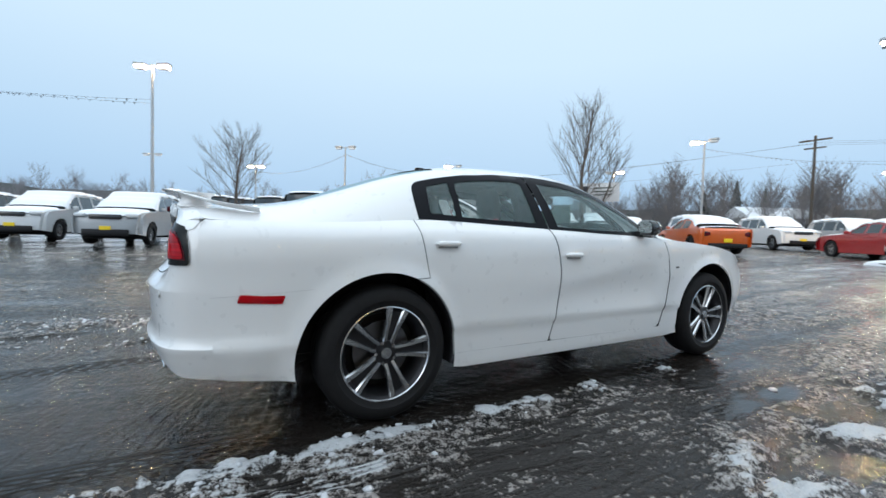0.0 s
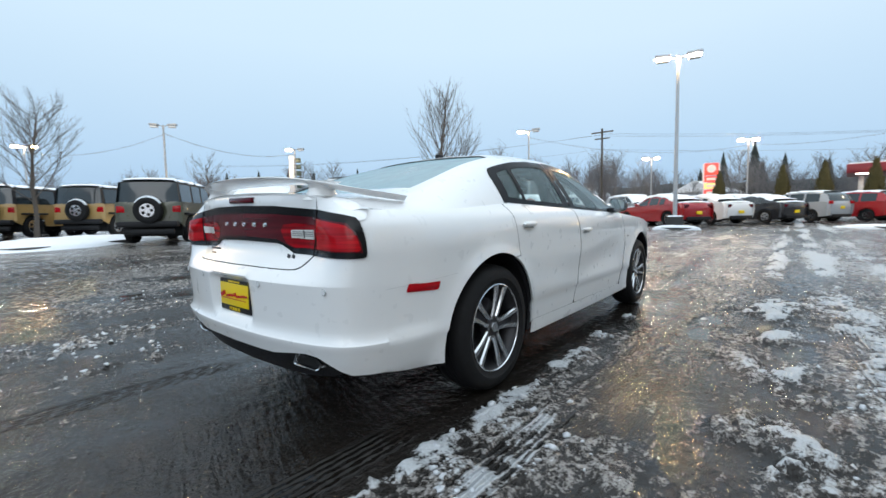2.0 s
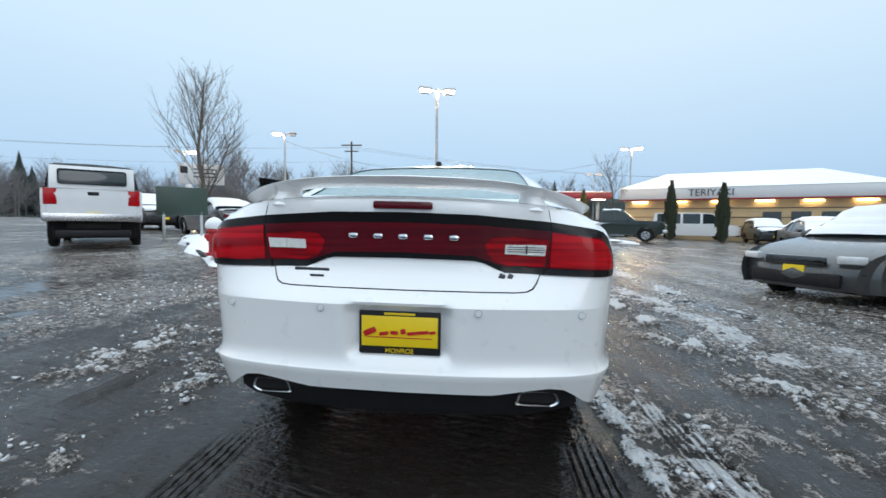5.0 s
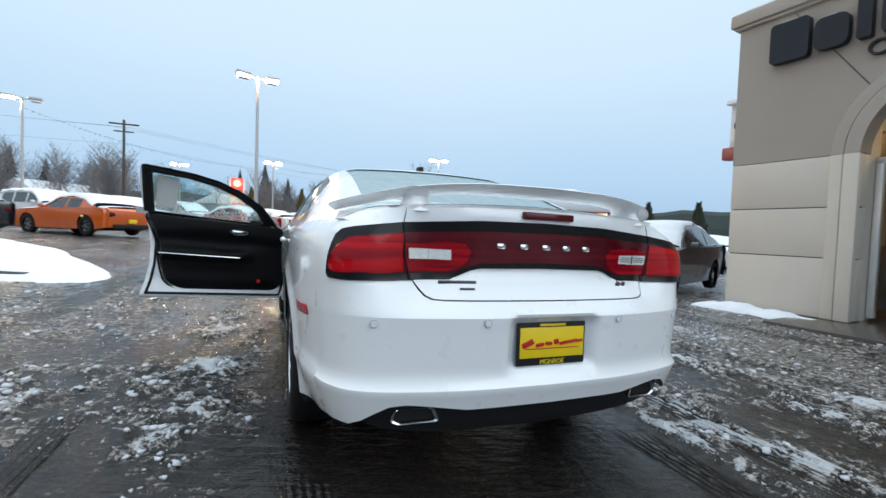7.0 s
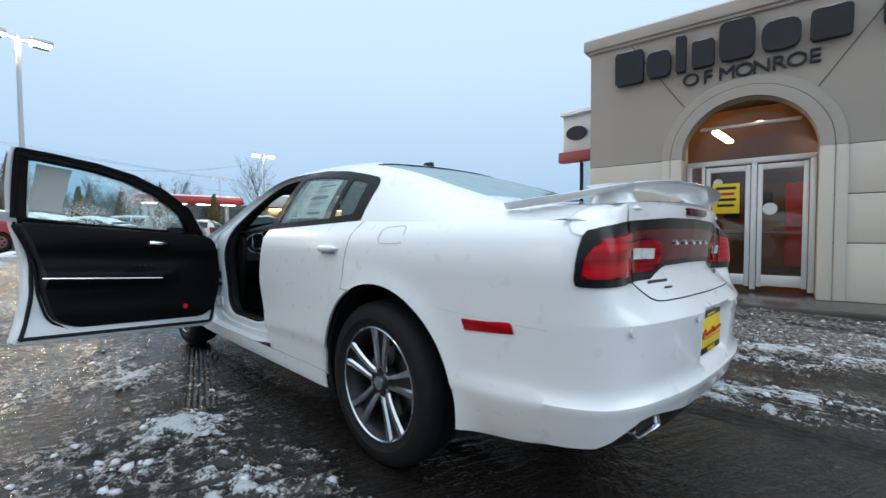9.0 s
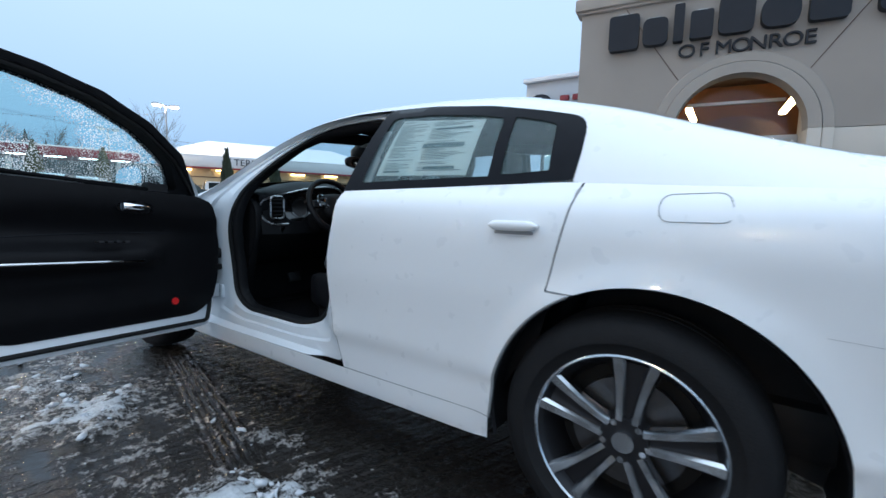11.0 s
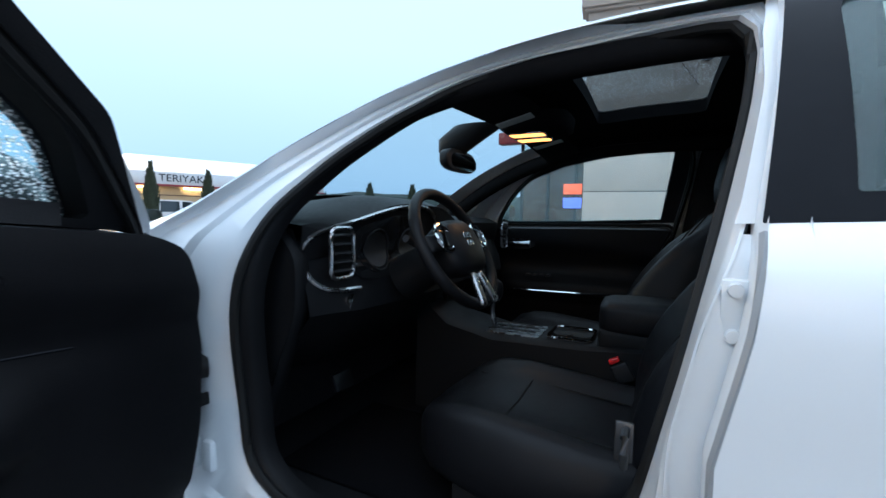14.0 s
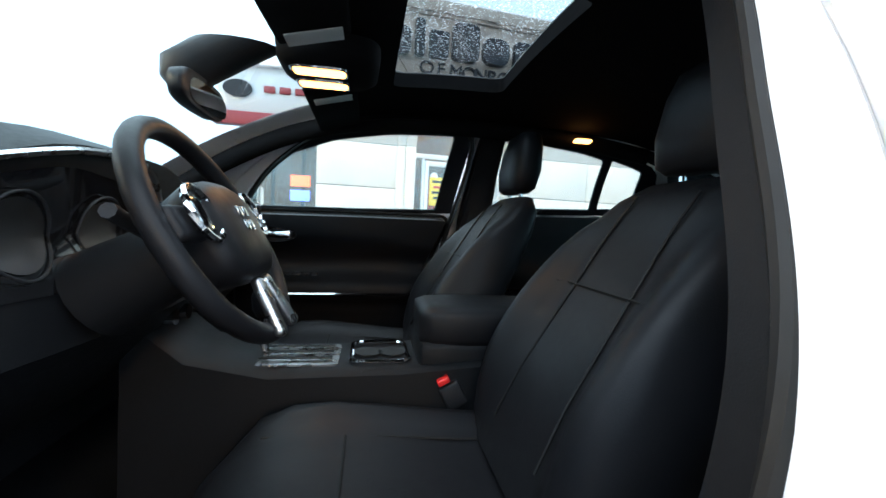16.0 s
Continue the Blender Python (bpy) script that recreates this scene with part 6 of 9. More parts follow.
# inner window frame
inner_f = np.array([q for q in grow(D_EDGE, .028) if q[1] > belt_z(q[0]) - .01])
fr = loft([whole_side(-1, .058)(inner_f), whole_side(-1, .075)(grow(D_EDGE, .034)[[i for i, q in enumerate(grow(D_EDGE, .028)) if q[1] > belt_z(q[0]) - .01]])], closed=False, cap=False)
part("inner_frame", fr, BLACK, od)
frame_out = rounded([(2.29, 1.04), (2.10, 1.212), (1.90, 1.318), (1.70, 1.386), (1.5, 1.420), (1.30, 1.434), (1.12, 1.438), (1.165, 1.055)], [.02] * 8, 4)
part("inner_window_frame", sheet(frame_out, upper_side(-1, .060), .03, [grow(GLASS_L, -.006)]), BLACK, od, "black inner window frame")
reveal = loft([upper_side(-1, .012)(grow(GLASS_L, -.004)), upper_side(-1, .060)(grow(GLASS_L, -.008))], cap=False)
part("window_reveal", reveal, SEAL, od)


def card_shape(side, parent, wide):
    """The trim of a front door: padded card, armrest, pull, chrome strip, speaker and pocket."""
    lowc = rounded([(2.33, .40), (2.385, .60), (2.395, .80), (2.33, 1.00), (2.25, 1.028), (1.6, 1.038), (1.20, 1.040), (1.245, .95), (1.305, .80), (1.325, .62), (1.37, .47), (1.48, .405)], [.10, .04, .05, .05, .03, .04, .02, .04, .04, .04, .05, .06], 5)

    def f(v):
        y, z = v[:, 0], v[:, 1]
        P = side_low(1, 0)(np.stack([y, np.minimum(z, 1.0)], 1))
        x = .845 + 0 * y
        x = x - .045 * smooth01(.40, .50, z)
        x = x - .030 * smooth01(.83, .92, z) + .012 * smooth01(1.0, 1.08, z)
        ins = ((y - 1.72) / .40)**2 + ((z - .86) / .075)**2
        x = x + .030 * np.exp(-ins**2)
        arm = smooth01(.66, .70, z) * (1 - smooth01(.745, .79, z)) * smooth01(1.22, 1.3, y) * (1 - smooth01(1.95, 2.1, y))
        x = x - .055 * arm
        pocket = np.exp(-(((y - 1.72) / .36)**4 + ((z - .53) / .085)**4))
        x = x + .022 * pocket
        return np.stack([side * x, y, z], 1)
    part("door_card", sheet(lowc, f, .022), CARD, parent, "black padded door card", 70)
    # skirt back to the door
    skirt = loft([f(dense(lowc, .03)), np.array([(side * .875, q[0], q[1]) for q in grow(dense(lowc, .03), -.012)])], cap=False)
    part("card_edge", skirt, BLACK, parent)
    part("card_seal", tube([(side * .862, q[0], q[1]) for q in grow(dense(lowc, .03), -.022)], .009, 6, True), SEAL, parent, "black seal round the door card")
    # chrome strip along the armrest
    part("chrome_strip", tube([Vector(f(np.array([[y, .715 - .015 * (y - 1.3)]]))[0]) - Vector((side * .004, 0, 0)) for y in np.linspace(1.29, 1.94, 16)], .0055, 6), CHROME, parent, "thin chrome strip")
    # pull handle in its cup
    px = .770
    cup = [(1.92 + .085 * math.cos(a), .950 + .030 * math.sin(a)) for a in np.linspace(0, math.tau, 24, endpoint=False)]
    part("pull_cup", sheet(np.array(cup), lambda v: np.stack([np.full(len(v), side * (px - .006)), v[:, 0], v[:, 1]], 1), .04), GLOSSBLACK, parent)
    rr = []
    for t in np.linspace(0, 1, 9):
        w = .017 - .009 * t
        rr.append([(side * (px - .014 - .008 * math.sin(math.pi * t)) + side * .006 * math.cos(a), 1.862 + .118 * t, .952 + w * math.sin(a)) for a in np.linspace(0, math.tau, 8, endpoint=False)])
    part("door_pull", loft(rr), CHROME, parent, "chrome inner door pull")
    # stitched seam, red reflector
    part("stitch_line", tube([Vector(f(np.array([[y, .80 + .035 * math.sin((y - 1.3) * 2.2)]]))[0]) - Vector((side * .002, 0, 0)) for y in np.linspace(1.34, 2.12, 16)], .0022, 5), DARKTRIM, parent)
    part("door_reflector", cyl(Vector(f(np.array([[2.132, .490]]))[0]), Vector(f(np.array([[2.132, .490]]))[0]) - Vector((side * .006, 0, 0)), .019, .017, 16), REDDOT, parent, "small red door reflector")
    for k in range(4):
        part("window_switch", box((side * .742, 1.86 - .035 * k, .792), (.03, .024, .010), .003), BLACK, parent)


card_shape(-1, od, True)
card_shape(1, fd, False)
door_mirror(-1, od, .105, .066)
# window sticker seen on the open door's pane
part("window_sticker", sheet(np.array([(1.25, 1.13), (1.40, 1.125), (1.40, 1.372), (1.235, 1.380)]), upper_side(-1, .018), .05), PAPER, od, "white paper sheet stuck inside the window")
# hinges, check strap and loom between door and pillar
for z in (.50, .93):
    for k, (dx, dy) in enumerate(((.03, -.02), (.0, .03))):
        part("door_hinge", box((-.868 + dx, 2.215 + dy, z), (.05, .035, .075), .008), WHITE_SHADED, car, "white painted door hinge")
    part("hinge_bolt", cyl((-.893, 2.20, z + .02), (-.908, 2.20, z + .02), .012, .012, 6), WHITE_SHADED, car)
part("wiring_boot", tube([(-.85, 2.20, .72), (-.89, 2.22, .72), (-.94, 2.22, .71)], .03, 10), SEAL, car, "black rubber wiring boot")
part("check_strap", box((-.89, 2.20, .64), (.10, .012, .03), .004), SEAL, car)
# rear door hinge brackets and latch striker on the centre pillar
for z in (.985, .56):
    hb = part("pillar_bracket", box((-.890, 1.170, z - .02), (.012, .034, .085), .006), WHITE_SHADED, car, "white hinge bracket on the pillar")
    for dz in (-.045, .01):
        part("bracket_bolt", cyl((-.894, 1.172, z + dz), (-.903, 1.172, z + dz), .009, .008, 12), WHITE_SHADED, hb)
part("latch_striker", tube([(-.835, 1.285, .735), (-.87, 1.285, .735), (-.875, 1.285, .755), (-.87, 1.285, .775), (-.835, 1.285, .775)], .006, 8), STEEL, car, "steel latch striker loop")
part("striker_plate", box((-.838, 1.287, .755), (.008, .026, .060), .003), STEEL, car)
# price sheet on the left rear window
sh = part("price_sheet", sheet(np.array([(1.015, 1.138), (.995, 1.380), (.590, 1.352), (.592, 1.136)]), upper_side(-1, .016), .05), PAPER, car, "large printed price sheet inside the rear window")
rng = random.Random(4)
for k in range(34):
    for y0, wmax in ((.985, .15), (.82, .20)):
        z = 1.366 - .0064 * k - .012 * (y0 < .9)
        if z < 1.150 or rng.random() < .12:
            continue
        w = rng.uniform(.35, 1.0) * wmax
        part("print_line", sheet(np.array([(y0, z), (y0, z + .0022), (y0 - w, z + .0022), (y0 - w, z)]), upper_side(-1, .0135), .05), INK, sh)
for (y0, z, w, h_) in ((.80, 1.322, .17, .008), (.83, 1.246, .19, .018), (.79, 1.160, .14, .012), (.98, 1.150, .08, .007)):
    part("print_block", sheet(np.array([(y0, z), (y0, z + h_), (y0 - w, z + h_), (y0 - w, z)]), upper_side(-1, .0125), .05), INK, sh)

# ---- cabin ----
def cab(name, bm, mat=DASH, label="", parent=car, smooth=45):
    return part(name, bm, mat, parent, label, smooth)


cab("cabin_floor", box((0, 1.55, .345), (1.52, 2.2, .03), .01), CLOTHBLK, "black carpeted cabin floor")
cab("floor_mat", box((-.40, 1.93, .366), (.46, .55, .012), .006), CLOTHBLK, "black floor mat")
cab("firewall", box((0, 2.42, .72), (1.46, .06, .78), .02), BLACK)
# dashboard: a swept section with the hooded cluster on the driver's side
xs = np.linspace(-.715, .715, 31)
rings = []
for x in xs:
    hood_k = math.exp(-((x + .25) / .27)**4)
    end = smooth01(.56, .715, abs(x))
    top = 1.092 + .058 * hood_k - .03 * end
    face = 1.965 - .02 * hood_k + .05 * end
    sec = [(2.44, .98), (2.40, 1.055), (2.28, top - .012), (2.13, top), (2.03, top - .008), (face + .015, top - .03), (face + .03, top - .10), (face + .04, .98), (face + .0, .885), (face - .01, .83), (face + .03, .78), (face + .14, .66), (2.3, .62)]
    rings.append([(x, a, b) for a, b in sec])
dash = cab("dashboard", loft(rings, closed=False, cap=False), DASH, "black dashboard with a hooded cluster")
for s2 in (-1, 1):
    cab("dash_end", sheet(np.array([(2.44, .62), (2.44, .98), (2.28, 1.050), (2.06, 1.045), (2.035, .98), (2.03, .83), (2.18, .64)]), lambda v: np.stack([np.full(len(v), s2 * .716), v[:, 0], v[:, 1]], 1), .06), DASH, "", dash)
side_o = rounded([(2.52, .36), (2.52, 1.0), (2.32, 1.052), (2.10, 1.046), (2.03, .98), (2.03, .84), (2.09, .70), (2.15, .52), (2.20, .36)], .05, 5)
cab("dash_side_panel", sheet(side_o, lambda v: np.stack([-.738 - .010 * np.exp(-((v[:, 0] - 2.2) / .12)**2), v[:, 0], v[:, 1]], 1), .04), DASH, "black side panel of the dashboard", dash, 70)
rim_s = dense(side_o, .03)
cab("dash_side_edge", loft([[(-.738, a, b) for a, b in rim_s], [(-.726, a, b) for a, b in grow(rim_s, -.010)], [(-.695, a, b) for a, b in grow(rim_s, -.004)]], cap=False), DASH, "", dash, 70)
cab("side_vent", cyl((-.752, 2.17, .80), (-.744, 2.17, .80), .032, .032, 24), SEAL, "round side vent", dash)
# dash end cap grille
for k in range(5):
    cab("demister_slat", box((-.753, 2.17, .777 + .0115 * k), (.006, .05, .004), .001), BLACK, "", dash)
# cluster bezel sweep with a satin edge
def dash_y(x, z, off=0.0):
    """The face of the dashboard at a place across and up."""
    hood_k = math.exp(-((x + .25) / .27)**4)
    end = smooth01(.56, .715, abs(x))
    face = 1.965 - .02 * hood_k + .05 * end
    top = 1.092 + .058 * hood_k - .03 * end
    return float(face + np.interp(z, (.83, .885, .98, top - .03), (-.01, 0, .04, .015))) - off


bez = spline([(-.575, .888), (-.655, .890), (-.698, .925), (-.703, 1.0), (-.67, 1.036), (-.56, 1.070), (-.38, 1.108), (-.21, 1.108), (-.125, 1.045), (-.105, .96), (-.125, .90)], 60)
cab("cluster_bezel", tube([(a, dash_y(a, b, .006), b) for a, b in bez], .006, 6), SILVER, "satin silver cluster edging", dash)
cab("cluster_face", sheet(rounded([(-.575, .905), (-.575, 1.045), (-.40, 1.085), (-.215, 1.065), (-.215, .905)], .04, 4), lambda v: np.stack([v[:, 0], [dash_y(a, b, .003) for a, b in v], v[:, 1]], 1), .03), GLOSSBLACK, "dark instrument cluster", dash)
for cx in (-.475, -.31):
    cab("gauge_ring", tube([(cx + .058 * math.cos(a), dash_y(cx, .985 + .058 * math.sin(a), .010), .985 + .058 * math.sin(a)) for a in np.linspace(0, math.tau, 28, endpoint=False)], .0022, 6, True), BLACK, "gauge ring", dash)
    # the grey of the dial imitates the pale reflection on the cluster glass
    cab("gauge_face", sheet(np.array([(cx + .05 * math.cos(a), .985 + .05 * math.sin(a)) for a in np.linspace(0, math.tau, 24, endpoint=False)]), lambda v: np.stack([v[:, 0], [dash_y(a, b, .006) for a, b in v], v[:, 1]], 1), .03), STEEL, "gauge face greyed for the reflection on its glass", dash)
# air vents
def vent(cx, cz, w, h, name="air_vent"):
    fr_o = rounded([(cx - w / 2, cz - h / 2), (cx + w / 2, cz - h / 2), (cx + w / 2, cz + h / 2), (cx - w / 2, cz + h / 2)], .022, 5)
    v0 = cab(name, tube([(a, 1.962, b) for a, b in dense(fr_o, .02)], .0055, 6, True), SILVER, "air vent with a silver surround", dash)
    cab("vent_core", sheet(fr_o, lambda v: np.stack([v[:, 0], np.full(len(v), 1.972), v[:, 1]], 1), .05), SEAL, "", dash)
    for k in range(5):
        cab("vent_slat", box((cx, 1.962, cz - h / 2 + h * (k + .8) / 5.6), (w * .82, .012, .005), .001, Matrix.Rotation(.4, 4, 'X')), BLACK, "", dash)


vent(-.645, .985, .085, .125)
vent(.632, 1.00, .085, .125)
vent(-.055, 1.015, .095, .07)
vent(.055, 1.015, .095, .07)
cab("centre_screen", box((0, 1.972, .895), (.20, .012, .125), .008), GLOSSBLACK, "black centre screen", dash)
for k in range(3):
    cab("dash_knob", cyl((-.07 + .07 * k, 1.955, .79), (-.07 + .07 * k, 1.985, .79), .018, .018, 16), CHROME, "", dash)
lt = cab("headlamp_switch", cyl((-.60, 1.968, .855), (-.60, 1.99, .855), .020, .020, 16), CHROME, "round headlamp switch", dash)
for k in range(3):
    cab("dash_button", box((-.53 + .045 * k, 1.972, .858), (.035, .012, .018), .004), GLOSSBLACK, "", dash)
# steering wheel
SW = Matrix.Translation((-.382, 1.769, .993)) @ Matrix.Rotation(radians(-2), 4, 'Z') @ Matrix.Rotation(radians(-30), 4, 'X')
rim = [SW @ Vector((.178 * math.cos(a), 0, .178 * math.sin(a) * (.97 if math.sin(a) < -.7 else 1))) for a in np.linspace(0, math.tau, 48, endpoint=False)]
sw = cab("steering_wheel", tube(rim, .0165, 12, True), LEATHER, "black leather three-spoke steering wheel", smooth=80)


def sw_box(c, s, r, mat, name, rot=None, label=""):
    bm = box((0, 0, 0), s, r, rot, 3)
    bmesh.ops.transform(bm, matrix=SW @ Matrix.Translation(c), verts=bm.verts)
    return cab(name, bm, mat, label, sw)


hubm = loft([[SW @ Vector((k * .105 * np.sign(math.cos(a)) * abs(math.cos(a))**.6, y, k * .085 * np.sign(math.sin(a)) * abs(math.sin(a))**.7 - .005)) for a in np.linspace(0, math.tau, 28, endpoint=False)] for y, k in ((.03, .9), (-.01, 1.0), (-.03, .93), (-.04, .75), (-.045, .3))])
cab("wheel_hub", hubm, LEATHER, "padded steering wheel hub", sw, 60)
for s2 in (-1, 1):
    sw_box((s2 * .115, -.012, .012), (.11, .022, .05), .010, LEATHER, "wheel_spoke")
    bz = [SW @ Vector((s2 * (.108 + .034 * math.cos(a)), -.032, .018 + .040 * math.sin(a))) for a in np.linspace(0, math.tau, 20, endpoint=False)]
    cab("spoke_bezel", tube(bz, .0055, 6, True), CHROME, "silver spoke bezel", sw)
    sw_box((s2 * .108, -.030, .018), (.045, .006, .055), .006, GLOSSBLACK, "wheel_buttons")
    sw_box((s2 * .030, -.020, -.135), (.026, .018, .10), .008, SILVER, "lower_spoke", Matrix.Rotation(s2 * -.25, 4, 'Y'), "satin silver lower spoke")
for dx, dz in ((-.012, .012), (.012, .012), (-.010, -.012), (.010, -.012)):
    sw_box((dx, -.047, dz + .005), (.018, .004, .018), .003, CHROME, "hub_emblem")
col = bmesh.new()
add_cyl(col, SW @ Vector((0, .03, 0)), SW @ Vector((0, .20, .0)), .055, .07, 20)
cab("steering_column", col, DASH, "", sw)
for s2 in (-1, 1):
    cab("column_stalk", tube([SW @ Vector((s2 * .04, .06, .02)), SW @ Vector((s2 * .13, .045, .045)), SW @ Vector((s2 * .175, .035, .055))], .010, 8), BLACK, "", sw)
# centre console
cab("console", loft([[(s2 * w, y, z) for s2, w, z in ((-1, .135, .38), (-1, .125, h), (-1, .11, h + .012), (1, .11, h + .012), (1, .125, h), (1, .135, .38))] for y, h in ((.95, .70), (1.25, .69), (1.45, .672), (1.75, .665), (1.92, .70), (2.04, .80))]), DASH, "black centre console")
arm = loft([[(.115 * np.sign(math.cos(a)) * abs(math.cos(a))**.4 * k, y, .775 + .055 * np.sign(math.sin(a)) * abs(math.sin(a))**.5 * k) for a in np.linspace(0, math.tau, 28, endpoint=False)] for y, k in ((.98, .6), (1.0, .92), (1.06, 1.0), (1.30, 1.0), (1.38, .95), (1.405, .82), (1.41, .5))])
cab("armrest", arm, LEATHER, "padded console armrest", smooth=60)
cab("armrest_base", box((0, 1.20, .70), (.22, .42, .09), .02), DASH)
cupf = rounded([(-.085, 1.43), (.085, 1.43), (.085, 1.57), (-.085, 1.57)], .03, 5)
cab("cup_holder_rim", tube([(a, b, .690) for a, b in dense(cupf, .02)], .006, 6, True), CHROME, "chrome rim of the cup holders")
for cy in (1.47, 1.53):
    cab("cup_well", cyl((0.0, cy, .684), (0.0, cy, .690), .034, .034, 20), SEAL)
gp = rounded([(-.085, 1.60), (.085, 1.60), (.085, 1.80), (-.085, 1.80)], .015, 4)
cab("shift_plate", sheet(gp, lambda v: np.stack([v[:, 0], v[:, 1], np.full(len(v), .684)], 1), .05, thick=.004), SILVER, "satin shift plate")
for k in range(3):
    cab("shift_slot", box((-.05 + .05 * k, 1.70, .690), (.012, .17, .004), .001), SEAL)
cab("shift_lever", tube([(-.02, 1.77, .68), (-.02, 1.785, .74), (-.02, 1.78, .79)], .010, 8), CHROME, "shift lever")
cab("shift_knob", loft([[(-.02 + .026 * k * math.cos(a), 1.778 + .03 * k * math.sin(a), z) for a in np.linspace(0, math.tau, 14, endpoint=False)] for z, k in ((.78, .6), (.80, 1), (.83, 1.1), (.85, .9), (.86, .4))]), LEATHER, "leather shift knob", smooth=60)


def seat(x, dy, label):
    """A front seat with cushion, bolsters, backrest and head restraint."""
    st = thing_part("front_seat", x, dy, label)
    return st


def pad(name, rings_spec, mat, parent, label=""):
    return part(name, loft(rings_spec), mat, parent, label, 70)


def thing_part(name, x, dy, label):
    rings = []
    # cushion from back to front
    for y, w, zt, zb in ((1.14, .20, .55, .46), (1.22, .245, .575, .43), (1.36, .262, .575, .42), (1.52, .265, .593, .42), (1.63, .258, .606, .42), (1.71, .240, .606, .43), (1.77, .208, .598, .43), (1.815, .162, .582, .44), (1.843, .105, .562, .45), (1.856, .045, .535, .47)):
        ring = []
        for a in np.linspace(0, math.tau, 36, endpoint=False):
            c, s = math.cos(a), math.sin(a)
            px_ = w * np.sign(c) * abs(c)**.45
            up_ = s > 0
            pz = (zt if up_ else zb)
            mid = (zt + zb) / 2
            z = mid + (pz - mid) * abs(s)**.55
            if up_:
                z += .040 * smooth01(.13, .20, abs(px_)) * (1 - smooth01(.235, .262, abs(px_))) - .012 * math.exp(-(px_ / .12)**2)
            ring.append((x + px_, y + dy, z))
        rings.append(ring)
    cushion = pad("front_seat", rings, LEATHER, car, label)
    rings = []
    for t in np.linspace(0, 1, 15):
        z = .56 + .565 * t
        yc = 1.255 - .30 * t
        w = np.interp(t, (0, .15, .4, .7, .88, .96, 1), (.235, .255, .265, .245, .215, .19, .15))
        th = np.interp(t, (0, .3, .8, .96, 1), (.075, .085, .065, .045, .02))
        ring = []
        for a in np.linspace(0, math.tau, 36, endpoint=False):
            c, s = math.cos(a), math.sin(a)
            px_ = w * np.sign(c) * abs(c)**.5
            py = th * np.sign(s) * abs(s)**.6
            if s > 0:
                py += (.060 * smooth01(.12, .20, abs(px_)) * (1 - smooth01(.225, .265, abs(px_)))) * math.sin(math.pi * min(1, t * 1.15)) ** .7
            ring.append((x + px_, yc + dy + py, z + .25 * py))
        rings.append(ring)
    back = pad("backrest", rings, LEATHER, cushion, "black leather backrest")
    # seams across the backrest and cushion
    for sx in (-.11, .11):
        part("seat_seam", tube([(x + sx * (1 - .25 * t), 1.255 - .30 * t + dy + np.interp(t, (0, .3, .8, .96), (.075, .085, .065, .047)) + .004, .56 + .565 * t + .015) for t in np.linspace(.12, .93, 14)], .0028, 5), SEAL, cushion)
        part("seat_seam", tube([(x + sx * 1.2, y + dy, z) for y, z in ((1.32, .577), (1.5, .590), (1.66, .603), (1.76, .597))], .0028, 5), SEAL, cushion)
    part("seat_seam", tube([(x + sx, 1.255 - .30 * .60 + dy + .076 + (.02 if abs(sx) > .13 else 0), .56 + .565 * .60 + .018) for sx in np.linspace(-.17, .17, 9)], .003, 5), SEAL, cushion)
    part("seat_seam", tube([(x + sx, 1.60 + dy, .602 - .010 * math.exp(-(sx / .12)**2) + (.028 if abs(sx) > .16 else 0)) for sx in np.linspace(-.19, .19, 11)], .003, 5), SEAL, cushion)
    rings = []
    for z, w, th in ((1.145, .09, .03), (1.16, .115, .045), (1.22, .125, .055), (1.30, .115, .050), (1.345, .095, .04), (1.36, .06, .02)):
        rings.append([(x + w * np.sign(math.cos(a)) * abs(math.cos(a))**.6, .955 + dy - (z - 1.15) * .12 + th * np.sign(math.sin(a)) * abs(math.sin(a))**.7, z) for a in np.linspace(0, math.tau, 24, endpoint=False)])
    pad("headrest", rings, LEATHER, cushion, "black leather head restraint")
    for sx in (-.055, .055):
        part("headrest_post", cyl((x + sx, .955 + dy, 1.08), (x + sx, .955 + dy, 1.17), .007, .007, 8), CHROME, cushion)
    part("seat_base", box((x, 1.47 + dy, .40), (.42, .48, .09), .02), BLACK, cushion)
    return cushion


ds = seat(-.385, -.03, "black leather driver's seat with bolsters")
ps = seat(.385, .07, "black leather passenger seat with bolsters")
# rear bench
rb = cab("rear_bench", loft([[(w * np.sign(math.cos(a)) * abs(math.cos(a))**.3, y, .50 + h * np.sign(math.sin(a)) * abs(math.sin(a))**.5) for a in np.linspace(0, math.tau, 32, endpoint=False)] for y, w, h in ((.20, .62, .09), (.30, .66, .11), (.60, .66, .12), (.68, .64, .10), (.70, .58, .06))]), LEATHER, "black leather rear bench", smooth=60)
cab("rear_backrest", loft([[(.66 * np.sign(math.cos(a)) * abs(math.cos(a))**.3, .32 - .36 * (z - .55) + .08 * np.sign(math.sin(a)) * abs(math.sin(a))**.6, z) for a in np.linspace(0, math.tau, 32, endpoint=False)] for z in (.52, .60, .80, 1.0, 1.06)]), LEATHER, "black rear backrest", rb, 60)
cab("parcel_shelf", box((0, -.18, 1.065), (1.24, .55, .02), .006), BLACK, "black parcel shelf")
